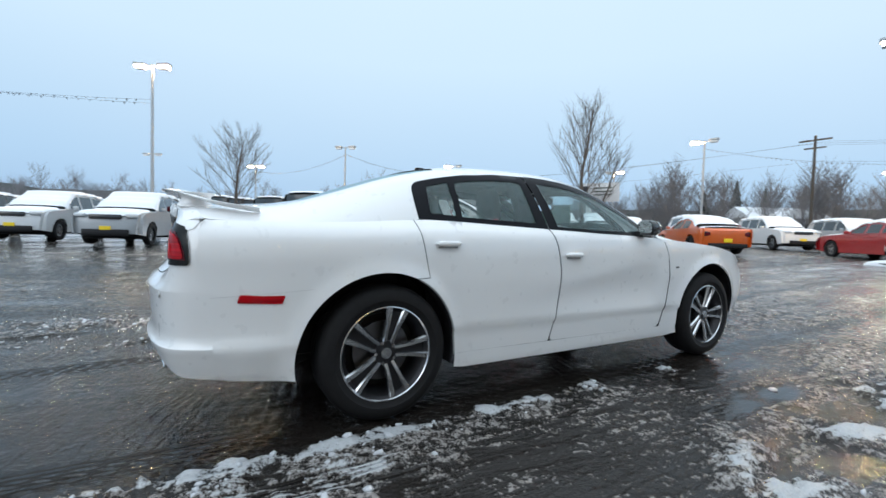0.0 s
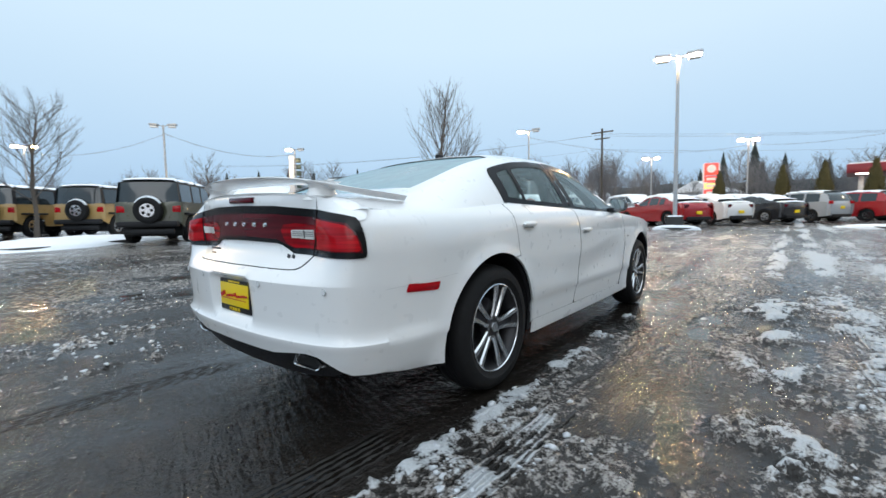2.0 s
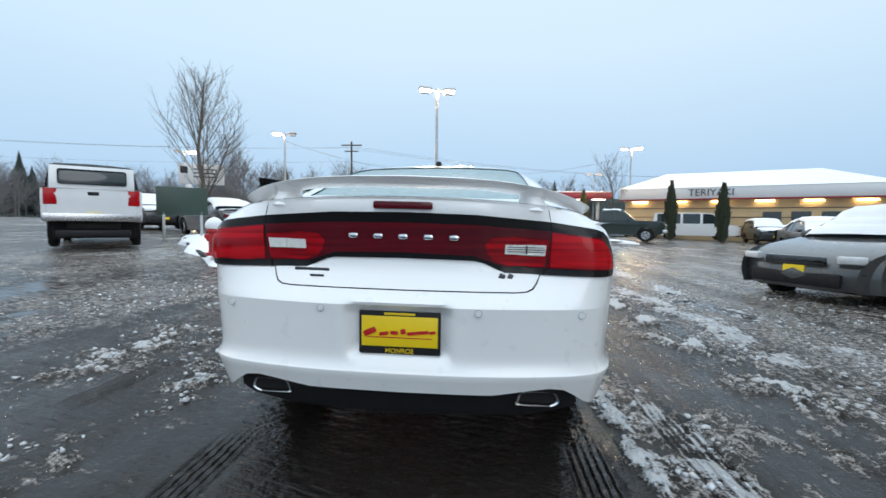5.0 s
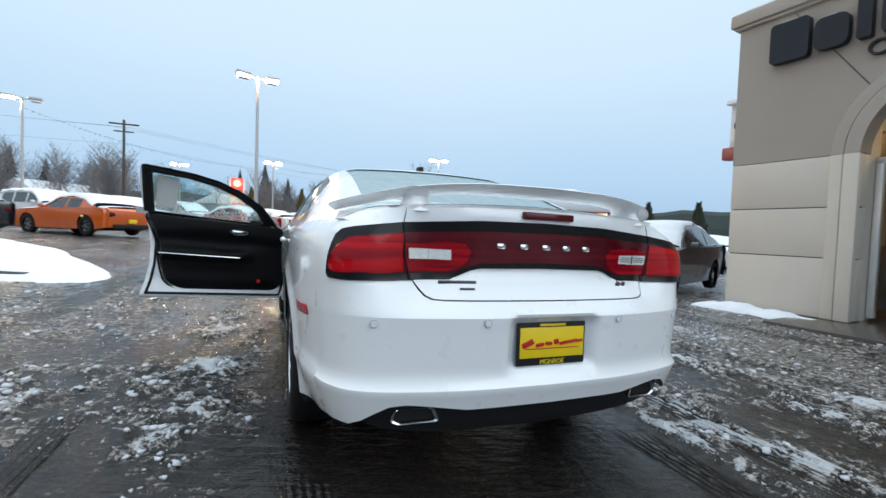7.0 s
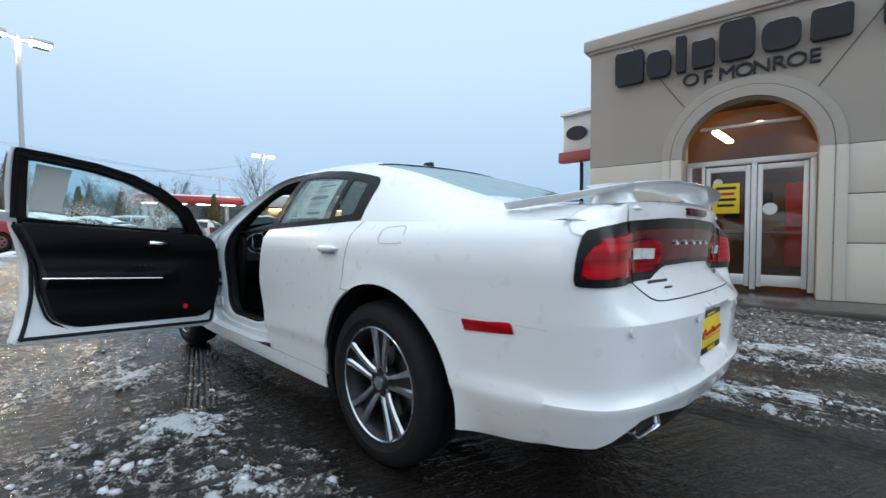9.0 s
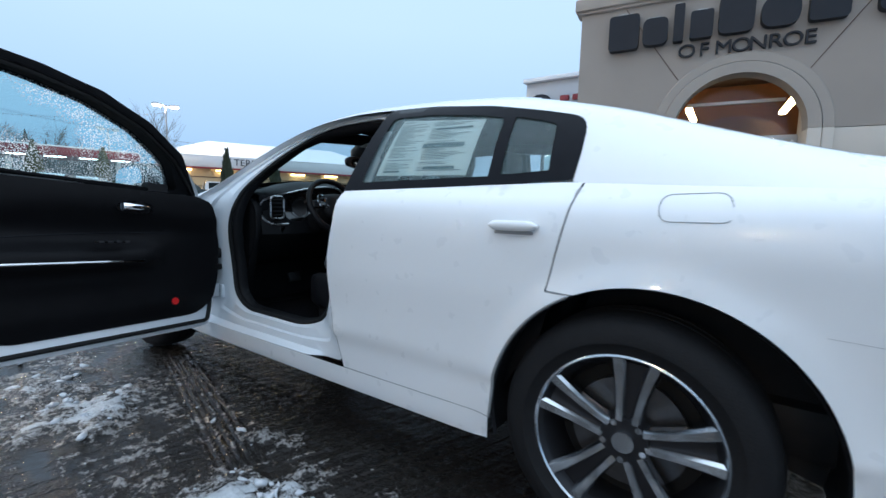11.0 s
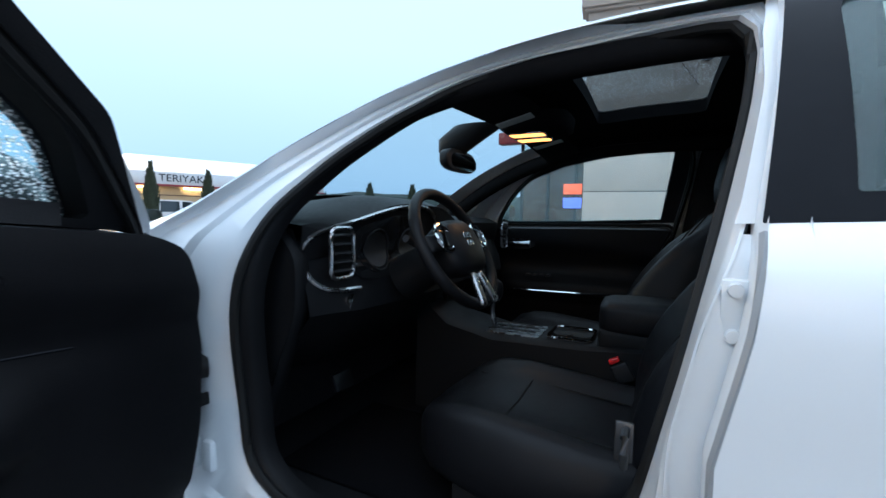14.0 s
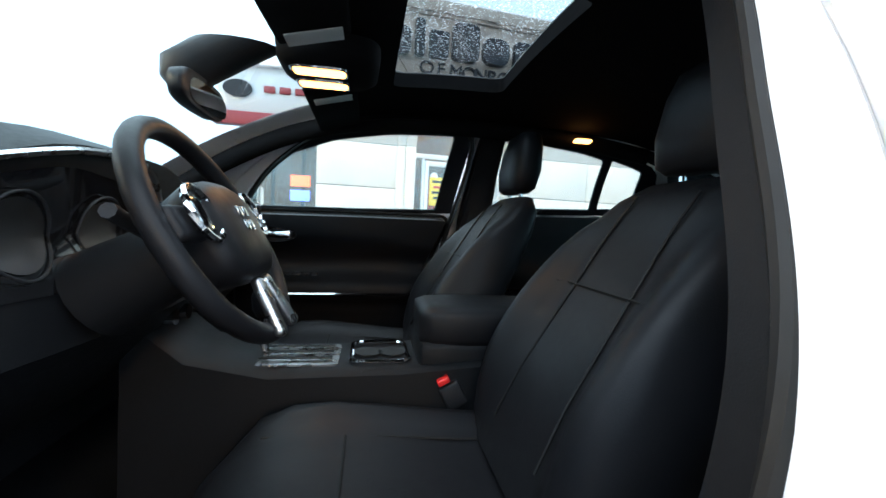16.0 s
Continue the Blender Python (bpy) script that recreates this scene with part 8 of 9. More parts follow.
STYLES = {
    "coupe": dict(L=5.0, W=1.92, wb=2.95, af=1.52, wr=.36, lo=.24, belt=.98, lampf=.66, lampr=.80, bar=1, platez=.55, mirror=.26, tumble=.68, roofdrop=.11,
                  line=[(1.0, .30), (1.0, .62), (.96, .78), (.80, .90), (.42, .97), (.30, .99), (-.45, 1.02), (-.80, 1.03), (-.97, 1.00), (-1.0, .82), (-.985, .55), (-.97, .32)],
                  cabin=[(.36, .97), (.12, 1.30), (-.02, 1.42), (-.20, 1.44), (-.40, 1.38), (-.62, 1.18), (-.78, 1.02)], panes=((.20, -.12), (-.16, -.42))),
    "saloon": dict(L=5.0, W=1.89, wb=3.02, af=1.53, wr=.36, lo=.23, belt=1.0, lampf=.68, lampr=.93, bar=1, platez=.62, mirror=.24, tumble=.70, roofdrop=.10,
                   line=[(1.0, .30), (1.0, .62), (.95, .80), (.78, .92), (.40, 1.0), (.30, 1.02), (-.50, 1.06), (-.85, 1.10), (-.97, 1.07), (-1.0, .80), (-.985, .55), (-.97, .32)],
                   cabin=[(.36, 1.0), (.10, 1.36), (-.05, 1.46), (-.25, 1.47), (-.45, 1.40), (-.68, 1.22), (-.84, 1.10)], panes=((.22, -.02), (-.06, -.30), (-.34, -.48))),
    "compact": dict(L=4.67, W=1.83, wb=2.70, af=1.38, wr=.32, lo=.22, belt=.95, lampf=.70, lampr=.90, bar=0, platez=.62, mirror=.24, tumble=.70, roofdrop=.10, bow=.26,
                    line=[(1.0, .26), (1.02, .45), (1.0, .60), (.93, .74), (.75, .86), (.45, .97), (.34, .99), (-.55, 1.02), (-.86, 1.06), (-.97, 1.03), (-1.0, .80), (-.985, .55), (-.97, .30)],
                    cabin=[(.42, .96), (.14, 1.33), (-.02, 1.45), (-.22, 1.465), (-.42, 1.41), (-.66, 1.22), (-.82, 1.08)], panes=((.24, -.02), (-.06, -.34), (-.38, -.50))),
    "suv": dict(L=4.65, W=1.88, wb=2.70, af=1.38, wr=.36, lo=.30, belt=1.10, lampf=.92, lampr=1.08, bar=0, platez=.80, mirror=.28, tumble=.76, roofdrop=.08,
                line=[(1.0, .36), (1.0, .70), (.97, .92), (.85, 1.02), (.52, 1.08), (.40, 1.12), (-.60, 1.14), (-.95, 1.15), (-1.0, 1.05), (-1.0, .70), (-.97, .36)],
                cabin=[(.46, 1.10), (.20, 1.52), (.06, 1.66), (-.30, 1.69), (-.72, 1.64), (-.88, 1.52), (-.97, 1.15)], panes=((.28, .00), (-.04, -.38), (-.42, -.74))),
    "jeep": dict(L=4.2, W=1.80, wb=2.80, af=1.45, wr=.41, lo=.48, belt=1.22, lampf=1.02, lampr=1.02, bar=0, lampr_h=.20, platez=.86, mirror=.30, tumble=.86, roofdrop=.05, bow=.02, solid=1, roofmat=BLACK, extra=spare,
                 line=[(1.0, .62), (1.0, .80), (1.0, 1.14), (.96, 1.20), (.50, 1.22), (.40, 1.23), (-.50, 1.23), (-.96, 1.23), (-1.0, 1.21), (-1.0, .90), (-1.0, .62)],
                 cabin=[(.34, 1.22), (.30, 1.50), (.24, 1.76), (.15, 1.82), (-.50, 1.83), (-.92, 1.82), (-.975, 1.78), (-1.0, 1.22)], panes=((.20, -.10), (-.16, -.48), (-.54, -.92))),
    "pickup": dict(L=5.8, W=2.0, wb=3.55, af=1.90, wr=.40, lo=.45, belt=1.22, lampf=1.0, lampr=1.05, bar=0, lampr_h=.32, platez=.72, mirror=.32, tumble=.80, roofdrop=.06, bow=.06, extra=bed,
                   line=[(1.0, .55), (1.0, .90), (.985, 1.16), (.90, 1.22), (.50, 1.26), (.40, 1.27), (-.25, 1.27), (-.27, 1.27), (-.95, 1.27), (-1.0, 1.25), (-1.0, .90), (-.99, .55)],
                   cabin=[(.46, 1.25), (.30, 1.62), (.20, 1.82), (.05, 1.88), (-.14, 1.87), (-.22, 1.80), (-.26, 1.25)], panes=((.32, .08), (.04, -.18))),
    "canopy_pickup": dict(L=5.7, W=1.90, wb=3.5, af=1.85, wr=.43, lo=.58, belt=1.36, lampf=1.1, lampr=1.22, bar=0, lampr_h=.38, platez=.78, mirror=.32, tumble=.82, roofdrop=.06, bow=.03, extra=canopy,
                          line=[(1.0, .68), (1.0, 1.05), (.985, 1.30), (.90, 1.36), (.50, 1.40), (.40, 1.41), (-.25, 1.41), (-.95, 1.41), (-1.0, 1.40), (-1.0, 1.05), (-.99, .68)],
                          cabin=[(.46, 1.38), (.30, 1.76), (.20, 1.94), (.05, 2.0), (-.40, 2.0), (-.90, 1.98), (-.96, 1.88), (-.99, 1.40)], panes=((.32, .08), (.04, -.18), (-.30, -.85))),
    "van": dict(L=5.7, W=2.0, wb=3.4, af=1.75, wr=.37, lo=.36, belt=1.25, lampf=.86, lampr=1.1, bar=0, lampr_h=.5, platez=.75, mirror=.55, tumble=.86, roofdrop=.06, bow=.05,
                line=[(1.0, .42), (1.0, .80), (.98, 1.05), (.90, 1.15), (.70, 1.24), (.60, 1.26), (-.50, 1.27), (-.96, 1.27), (-1.0, 1.26), (-1.0, .80), (-.99, .42)],
                cabin=[(.70, 1.24), (.52, 1.66), (.42, 1.98), (.30, 2.07), (-.40, 2.09), (-.92, 2.08), (-.97, 2.0), (-1.0, 1.26)], panes=((.50, .18), (.12, -.28), (-.34, -.90))),
}

H1 = (-.80, .60)
vehicle("coupe", "orange", "orange two-door coupe with a snowy roof, parked on slush", "car", place(-7.9, 18.4, H1), "cars in the near row", snow=2)
vehicle("coupe", "black", "black two-door coupe with a snowy roof, parked on slush", "car", place(-10.7, 15.1, H1), "cars in the near row", snow=2)
vehicle("saloon", "red", "red four-door car with snow on its roof", "car", place(-3.05, 22.9, H1), "cars in the near row", snow=2)
vehicle("saloon", "white", "white four-door car with snow on its roof", "car", place(-1.6, 25.8, H1), "cars in the near row", snow=2)
vehicle("saloon", "black", "black four-door car with snow on its roof", "car", place(.6, 28.4, H1), "cars in the near row", snow=2)
vehicle("suv", "silver", "silver estate car with snow on its roof", "car", place(2.7, 31.4, H1), "cars in the near row", snow=1)
vehicle("suv", "red", "red sport utility car with snow on its roof", "car", place(5.2, 33.6, H1), "cars in the near row", snow=1)
vehicle("suv", "white", "white sport utility car with snow on its roof", "car", place(7.6, 36.2, H1), "cars in the near row", snow=1)
for i, (x, y, st, c) in enumerate(((-8.6, 27.0, "suv", "white"), (-6.2, 30.0, "suv", "silver"), (-11.2, 24.2, "suv", "white"), (-13.8, 21.4, "saloon", "white"), (-3.4, 33.0, "saloon", "grey"), (-16.6, 18.6, "suv", "black"), (-.6, 36.2, "suv", "white"))):
    vehicle(st, c, f"{c} car with a snow-covered screen, facing the lane", "car", place(x, y, (.80, -.60)), "cars in the far row", snow=2)
vehicle("suv", "silver", "silver sport utility car with snow over its screen", "car", place(-15.6, -2.7, (1, -.28)), "cars facing the lane", snow=2)
vehicle("suv", "white", "white sport utility car with snow over its screen", "car", place(-18.4, -5.6, (1, -.28)), "cars facing the lane", snow=2)
vehicle("suv", "black", "black sport utility car with snow over its screen", "car", place(-20.8, -8.8, (1, -.28)), "cars facing the lane", snow=2)
H2 = (-.66, .75)
for x, y, c in ((-23.4, .1, "black"), (-21.2, 1.3, "tan"), (-19.3, 3.4, "tan")):
    vehicle("jeep", c, f"{c} open-top off-roader with a black hood and spare wheel", "car", place(x, y, H2), "off-roaders in a row", snow=1)
vehicle("jeep", "olive", "olive off-roader with large tyres and a black top", "car", place(-14.0, 3.7, (-.76, .65)), "off-roaders in a row", snow=1)
vehicle("jeep", "black", "black off-roader with a spare wheel on its tail", "car", place(-23.6, 12.7, (-.85, .5)), "off-roaders far off", snow=1)
vehicle("suv", "silver", "silver car parked beside a snowy island", "car", place(-27.2, 13.6, (-.8, .6)), "cars far off", snow=1)
vehicle("canopy_pickup", "white", "white pickup truck with a canopy, tail towards the lane", "truck", place(-10.7, 9.1, (-.66, .75)), "trucks", snow=0)
vehicle("pickup", "green", "dark green pickup truck with a chrome bumper", "truck", place(8.9, 24.8, (.90, -.43)), "trucks", snow=1)
vehicle("van", "white", "white passenger van with dark windows", "van", place(17.2, 32.0, (.93, -.36)), "vans", snow=0)
vehicle("compact", "grey", "dark grey saloon with snow sliding off its screen", "car", place(7.25, 4.95, (-.93, -.37)), "cars by the wall", snow=1.2)
for i, (x, y, c, st) in enumerate(((12.6, 36.0, "white", "suv"), (15.6, 37.5, "black", "saloon"), (18.4, 38.0, "silver", "saloon"), (21.2, 30.0, "black", "suv"), (24.0, 29.0, "grey", "saloon"), (13.5, 14.5, "black", "saloon"), (16.3, 13.2, "silver", "suv"), (19.0, 12.0, "white", "saloon"))):
    vehicle(st, c, f"{c} car with snow on its roof, parked far off", "car", place(x, y, (-.3, -.95)), "cars far off", snow=2)

# ---- lamp posts ----
GALV = material("galvanised_steel", (0.42, 0.44, 0.46), 0.45, 0.6, vary=0.12, scale=4)
LAMPGLOW = emitter("sodium_lamp", (1.0, 0.66, 0.32), 1500.0)
BASECON = material("grey_concrete", (0.038, 0.038, 0.038), 0.8, vary=0.2, scale=5, bump=.3)


def lamp_post(x, y, h, lit=(1, 1), yaw=0.0, base=True, label="tall galvanised lamp post with two lit heads"):
    z0 = rest(x, y)
    th = thing("lamp_post", label, "street lamp", pose(x, y, z0, 0, 0, yaw), "lamp posts on the lot")
    part("pole", cyl((0, 0, .0), (0, 0, h - z0), .095, .06, 12), GALV, th)
    if base:
        part("footing", cyl((0, 0, -.05), (0, 0, .55), .36, .34, 20), BASECON, th, "round concrete footing")
        part("footing_snow", cyl((0, 0, .545), (0, 0, .60), .33, .25, 20), SNOW, th)
    for sg, on in zip((-1, 1), lit):
        if on is None:
            continue
        part("lamp_arm", tube([(0, 0, h - z0 - .12), (sg * .35, 0, h - z0 - .04)], .035, 8), GALV, th)
        hd = part("lamp_head", box((sg * .62, 0, h - z0), (.62, .40, .16), .05, Matrix.Rotation(sg * -.06, 4, 'Y')), GALV, th)
        part("lamp_lens", box((sg * .62, 0, h - z0 - .14), (.46, .30, .12), .0), LAMPGLOW if on else WHITELENS, th, "lit warm drop lens" if on else "unlit lens")
        # opaque plate added below the lens to keep its light from falling straight down
        part("lens_cap", box((sg * .62, 0, h - z0 - .207), (.47, .31, .012), .0), GALV, th)
    return th


lamp_post(-1.75, 19.6, 7.95, yaw=15)
lamp_post(-24.6, -3.0, 9.4, yaw=60)
lamp_post(-15.2, 31.5, 8.3, (1, 0), 10)
lamp_post(-11.3, 56.7, 8.0, yaw=10)
lamp_post(-1.0, 50.0, 8.2, yaw=20)
lamp_post(-34.5, 10.4, 8.3, (0, 0), 50, label="tall galvanised lamp post with two unlit heads")
lamp_post(-37.0, 23.0, 8.2, (1, 0), 40)
lamp_post(14.6, 38.6, 8.3, yaw=-10)
lamp_post(-52.0, 5.0, 8.2, yaw=60)
lamp_post(-28.3, 38.0, 8.0, (0, 1), 30)
lamp_post(14.2, 49.5, 7.2, (0, 0), 0, label="dark lamp post with two flat heads")
lamp_post(-51, -5, 8.3, (0, 0), 60, label="tall lamp post with two unlit heads")

# ---- utility pole, wires, garland ----
DARKWOOD = material("weathered_pole_wood", (0.07, 0.06, 0.05), 0.85, vary=0.25, scale=6, bump=.3)
up = thing("utility_pole", "dark wooden utility pole with a cross-arm", "utility pole", pose(-14.2, 47.0, rest(-14.2, 47)))
part("pole", cyl((0, 0, 0), (0, 0, 9.6), .13, .10, 10), DARKWOOD, up)
part("cross_arm", box((0, 0, 9.2), (2.4, .12, .14), .01), DARKWOOD, up)
part("cross_arm", box((0, 0, 8.5), (1.6, .12, .12), .01), DARKWOOD, up)
WIREM = material("black_wire", (0.03, 0.03, 0.032), 0.6, vary=0.1)


def wire(name, a, b, sag, r=.018, n=24, label="thin black overhead wire sagging between poles"):
    a, b = Vector(a), Vector(b)
    pts = [a.lerp(b, t) - Vector((0, 0, sag * 4 * t * (1 - t))) for t in np.linspace(0, 1, n)]
    w = part(name, tube(pts, r, 5), WIREM)
    return tagged(w, label, "wire", "overhead wires")


for dx, z in ((-1.1, 9.9), (0, 9.9), (1.1, 9.9), (0, 8.3)):
    wire("overhead_wire", (-14.2 + dx, 47.0, z), (38 + dx, 68, z - 1), 1.0, .008)
    wire("overhead_wire", (-14.2 + dx, 47.0, z), (-70 + dx, 30, z), 1.0, .008)
SPARK = material("tinsel", (0.30, 0.32, 0.34), 0.3, .6, vary=.3)


def garland(a, b, sag, n=70):
    w = wire("pennant_line", a, b, sag, .006, 24, "line of small pennants between lamp posts")
    a, b = Vector(a), Vector(b)
    r2 = random.Random(8)
    bm = bmesh.new()
    for t in np.linspace(.01, .99, n):
        p = a.lerp(b, t) - Vector((0, 0, sag * 4 * t * (1 - t)))
        s = r2.uniform(.035, .07)
        d = (b - a).normalized() * s * .6
        v = [bm.verts.new(p + d), bm.verts.new(p - d), bm.verts.new(p + Vector((r2.uniform(-.05, .05), r2.uniform(-.05, .05), -2.0 * s)))]
        bm.faces.new(v)
        v2 = [bm.verts.new(q.co + Vector((.01, .01, 0))) for q in v]
        bm.faces.new(v2[::-1])
    q = part("pennants", bm, SPARK, w)
    tagged(q, kind="stuff")


garland((-24.6, -3.0, 7.6), (-26.0, -32, 7.9), 1.0)
garland((-24.6, -3.0, 7.4), (-20.0, -34, 7.0), 1.0)
garland((-52, 5, 7.6), (-34.5, 10.4, 7.6), .8)
garland((-34.5, 10.4, 7.7), (-37.0, 23.0, 7.7), .8)
garland((-15.2, 31.5, 7.7), (-1.0, 50, 7.6), 1.0)
garland((-1.0, 50.0, 7.7), (14.6, 38.6, 7.7), 1.0)

# ---- bare trees ----
BARK = material("bare_bark", (0.085, 0.070, 0.058), 0.85, vary=0.3, scale=8, bump=.4, bscale=40)


def branch_mesh(seed, h, levels, spread, lean_up, trunk_r, first=.28, kids=(7, 6, 5), up_bias=.25, taper=.36):
    """Trunk and twig meshes of a bare tree, grown limb by limb."""
    rg = random.Random(seed)
    trunk, twigs = bmesh.new(), bmesh.new()

    def grow_limb(p, d, length, r, lev, n=6):
        pts = [p.copy()]
        q, dd = p.copy(), d.copy()
        for _ in range(n):
            dd = (dd + Vector((rg.gauss(0, .10), rg.gauss(0, .10), rg.gauss(0, .06) + (up_bias * .25 if lev else 0)))).normalized()
            q = q + dd * length / n
            pts.append(q.copy())
        tube(pts, r, 6 if lev == 0 else (4 if lev == 1 else 3), bm=trunk if lev == 0 else twigs, taper=r * (.25 if lev == 0 else .35))
        if lev >= levels:
            return
        k = kids[lev] if lev < len(kids) else 3
        for i in range(k):
            t = first + (1 - first) * (i + rg.random() * .8) / k if lev == 0 else .2 + .8 * (i + rg.random()) / k
            t = min(t, .98)
            j = t * n
            a = int(j)
            base = pts[a].lerp(pts[min(a + 1, n)], j - a)
            ang = rg.uniform(0, math.tau)
            if lev == 0:
                ang = i * 2.4 + rg.uniform(-.4, .4)
            side = Vector((math.cos(ang), math.sin(ang), 0))
            nd = (dd * .35 + side * spread + Vector((0, 0, lean_up))).normalized() if lev == 0 else (d * .8 + side * .55 + Vector((0, 0, .22))).normalized()
            ln = length * (.62 - taper * t if lev == 0 else .55 - .2 * t) * rg.uniform(.8, 1.15)
            grow_limb(base, nd, ln, r * (.23 - .10 * t if lev == 0 else .46), lev + 1, 5 if lev == 0 else 4)
    grow_limb(Vector((0, 0, 0)), Vector((0, 0, 1)), h, trunk_r, 0, 9)
    return trunk, twigs


def bare_tree(x, y, h, seed, label, **kw):
    th = thing("bare_tree", label, "tree", pose(x, y, rest(x, y), 0, 0, seed * 37), "bare trees")
    a, b = branch_mesh(seed, h * .74, 3, **kw)
    part("trunk", a, BARK, th)
    part("crown", b, BARK, th, "bare twiggy crown")
    return th


bare_tree(-10.6, 14.2, 9.6, 3, "slim bare tree with steep branches on the snowy island", spread=.62, lean_up=.80, trunk_r=.115, first=.16, kids=(26, 8, 4), up_bias=.1, taper=.52)
bare_tree(-13.4, 17.6, 6.4, 5, "smaller bare tree behind the island", spread=.85, lean_up=.7, trunk_r=.085, first=.25, kids=(18, 8, 5))
bare_tree(-16.8, .5, 5.5, 7, "bare tree with a broad vase-shaped crown on a kerbed island", spread=1.15, lean_up=.75, trunk_r=.085, first=.32, kids=(22, 10, 6))
bare_tree(9.4, 27.3, 6.6, 9, "bare tree with a rounded crown behind a pickup truck", spread=.85, lean_up=.75, trunk_r=.09, first=.28, kids=(20, 9, 5))
bare_tree(-37.5, 15.0, 7.0, 11, "bare broad tree beside the road", spread=.8, lean_up=.6, trunk_r=.12, first=.25, kids=(14, 7, 5))
bare_tree(-28.0, 19.5, 4.6, 13, "small bare street tree in an island", spread=.5, lean_up=.8, trunk_r=.06, first=.3, kids=(12, 6, 3))

# ---- islands, hydrant, signs ----
def island(x, y, a, b, yaw, label, h=.13):
    """A kerbed bed under snow that follows the slope of the lot."""
    m = pose(x, y, rest(x, y) - .01, 0, 0, yaw)
    th = thing("snowy_island", label, "traffic island", m, "kerbed islands")
    o = [(a * np.sign(math.cos(t)) * abs(math.cos(t))**.7, b * np.sign(math.sin(t)) * abs(math.sin(t))**.7) for t in np.linspace(0, math.tau, 64, endpoint=False)]

    def lie(p, q, z):
        w = m @ Vector((p, q, 0))
        return (p, q, z + rest(w.x, w.y) - rest(x, y))
    part("kerb", loft([[lie(p * k, q * k, z) for p, q in o] for k, z in ((1.0, -.12), (1.0, h - .04), (.985, h - .02), (.93, h - .02))], cap=False), BASECON, th, "concrete kerb")
    rings = []
    for k, z in ((1.10, -.02), (1.07, .03), (1.02, h * .7), (.97, h), (.88, h + .02), (.75, h + .05), (.55, h + .08), (.3, h + .09), (.02, h + .09)):
        rings.append([lie(p * k * (1 + .04 * math.sin(3.1 * p + 2 * q + x)), q * k * (1 + .09 * math.sin(2.3 * p + x)), z + (.07 * (fbm(np.array([p * k * 1.3 + x]), np.array([q * k * 1.3]), 5)[0] - .5) if k < 1.05 else 0)) for p, q in o])
    part("snow_cover", loft(rings), SNOW, th, "lumpy snow cover", 60)
    return th


island(-7.3, 10.0, 4.9, 1.1, 128.5, "kerbed island under deep snow with a tree")
island(-15.4, 1.0, 2.8, 1.5, 123, "broad kerbed island under snow with a tree")
island(6.6, 23.2, 2.9, .4, -28, "narrow kerbed island under snow")
island(-22.5, 8.4, 3.6, .8, 150, "small kerbed island under snow")
island(-1.55, 18.85, .85, .15, 15, "low snowy kerb beside the lamp post", .12)
HYDRED = material("hydrant_red", (0.42, 0.015, 0.02), 0.4, vary=0.12, scale=8)
hx, hy = -5.4, 6.3
hyd = thing("fire_hydrant", "red fire hydrant with a snowy cap on the island", "hydrant", pose(hx, hy, rest(hx, hy) + .18))
part("barrel", revolve([(0, .17), (.06, .17), (.07, .12), (.50, .12), (.52, .16), (.56, .16), (.60, .13), (.70, .09), (.74, .04)], 20), HYDRED, hyd)
bpy.data.objects["barrel"].matrix_basis = Matrix.Rotation(radians(-90), 4, 'Y')
for sg in (-1, 1):
    part("nozzle", cyl((sg * .10, 0, .42), (sg * .20, 0, .42), .06, .06, 12), HYDRED, hyd)
part("pumper_nozzle", cyl((0, -.10, .38), (0, -.20, .38), .075, .075, 12), HYDRED, hyd)
part("cap_snow", loft([[(r * math.cos(a), r * math.sin(a), z) for a in np.linspace(0, math.tau, 16, endpoint=False)] for r, z in ((.17, .58), (.19, .64), (.17, .73), (.10, .80), (.02, .83))]), SNOW, hyd, "cap of snow", 60)
GREENSIGN = material("dark_green_sign", (0.03, 0.055, 0.045), 0.5, vary=0.1)
gs = thing("board_sign", "dark green board sign on two posts", "sign", pose(-9.6, 11.2, rest(-9.6, 11.2), 0, 0, 40))
part("board", box((0, 0, 1.35), (1.5, .06, .95), .02), GREENSIGN, gs)
for sg in (-1, 1):
    part("post", box((sg * .55, 0, .5), (.08, .06, 1.0), .01), GALV, gs)
ds_ = thing("entrance_sign", "large white sign panel on a post with grey bars", "sign", pose(-14.6, 19.8, rest(-14.6, 19.8), 0, 0, 25))
part("panel", box((0, 0, 3.0), (2.2, .25, 1.1), .03), ALU, ds_)
part("post", box((-.6, 0, 1.2), (.25, .2, 2.5), .02), ALU, ds_)
part("emblem", box((-.8, -.135, 3.2), (.35, .03, .35), .03), SIGNDARK, ds_)
for k in range(3):
    part("sign_bar", box((.2, -.135, 3.25 - .2 * k), (1.1, .02, .07), .01), GREENSIGN, ds_)
py_ = thing("roadside_sign", "tall white pylon sign with dark bars", "sign", pose(-40.7, 24.9, rest(-40.7, 24.9), 0, 0, 55))
part("pylon", box((0, 0, 3.4), (.55, .4, 6.8), .05), ALU, py_)
for k in range(5):
    part("sign_bar", box((.62, 0, 6.3 - .7 * k), (.75, .2, .5), .03), GREENSIGN, py_)
fs = thing("fuel_sign", "tall pylon sign with glowing red price panels", "sign", pose(-5.5, 62, rest(-5.5, 62), 0, 0, 10))
REDGLOW = emitter("red_panel_glow", (0.80, 0.07, 0.05), 0.75)
YELGLOW = emitter("yellow_panel_glow", (1.0, 0.55, 0.20), 0.8)
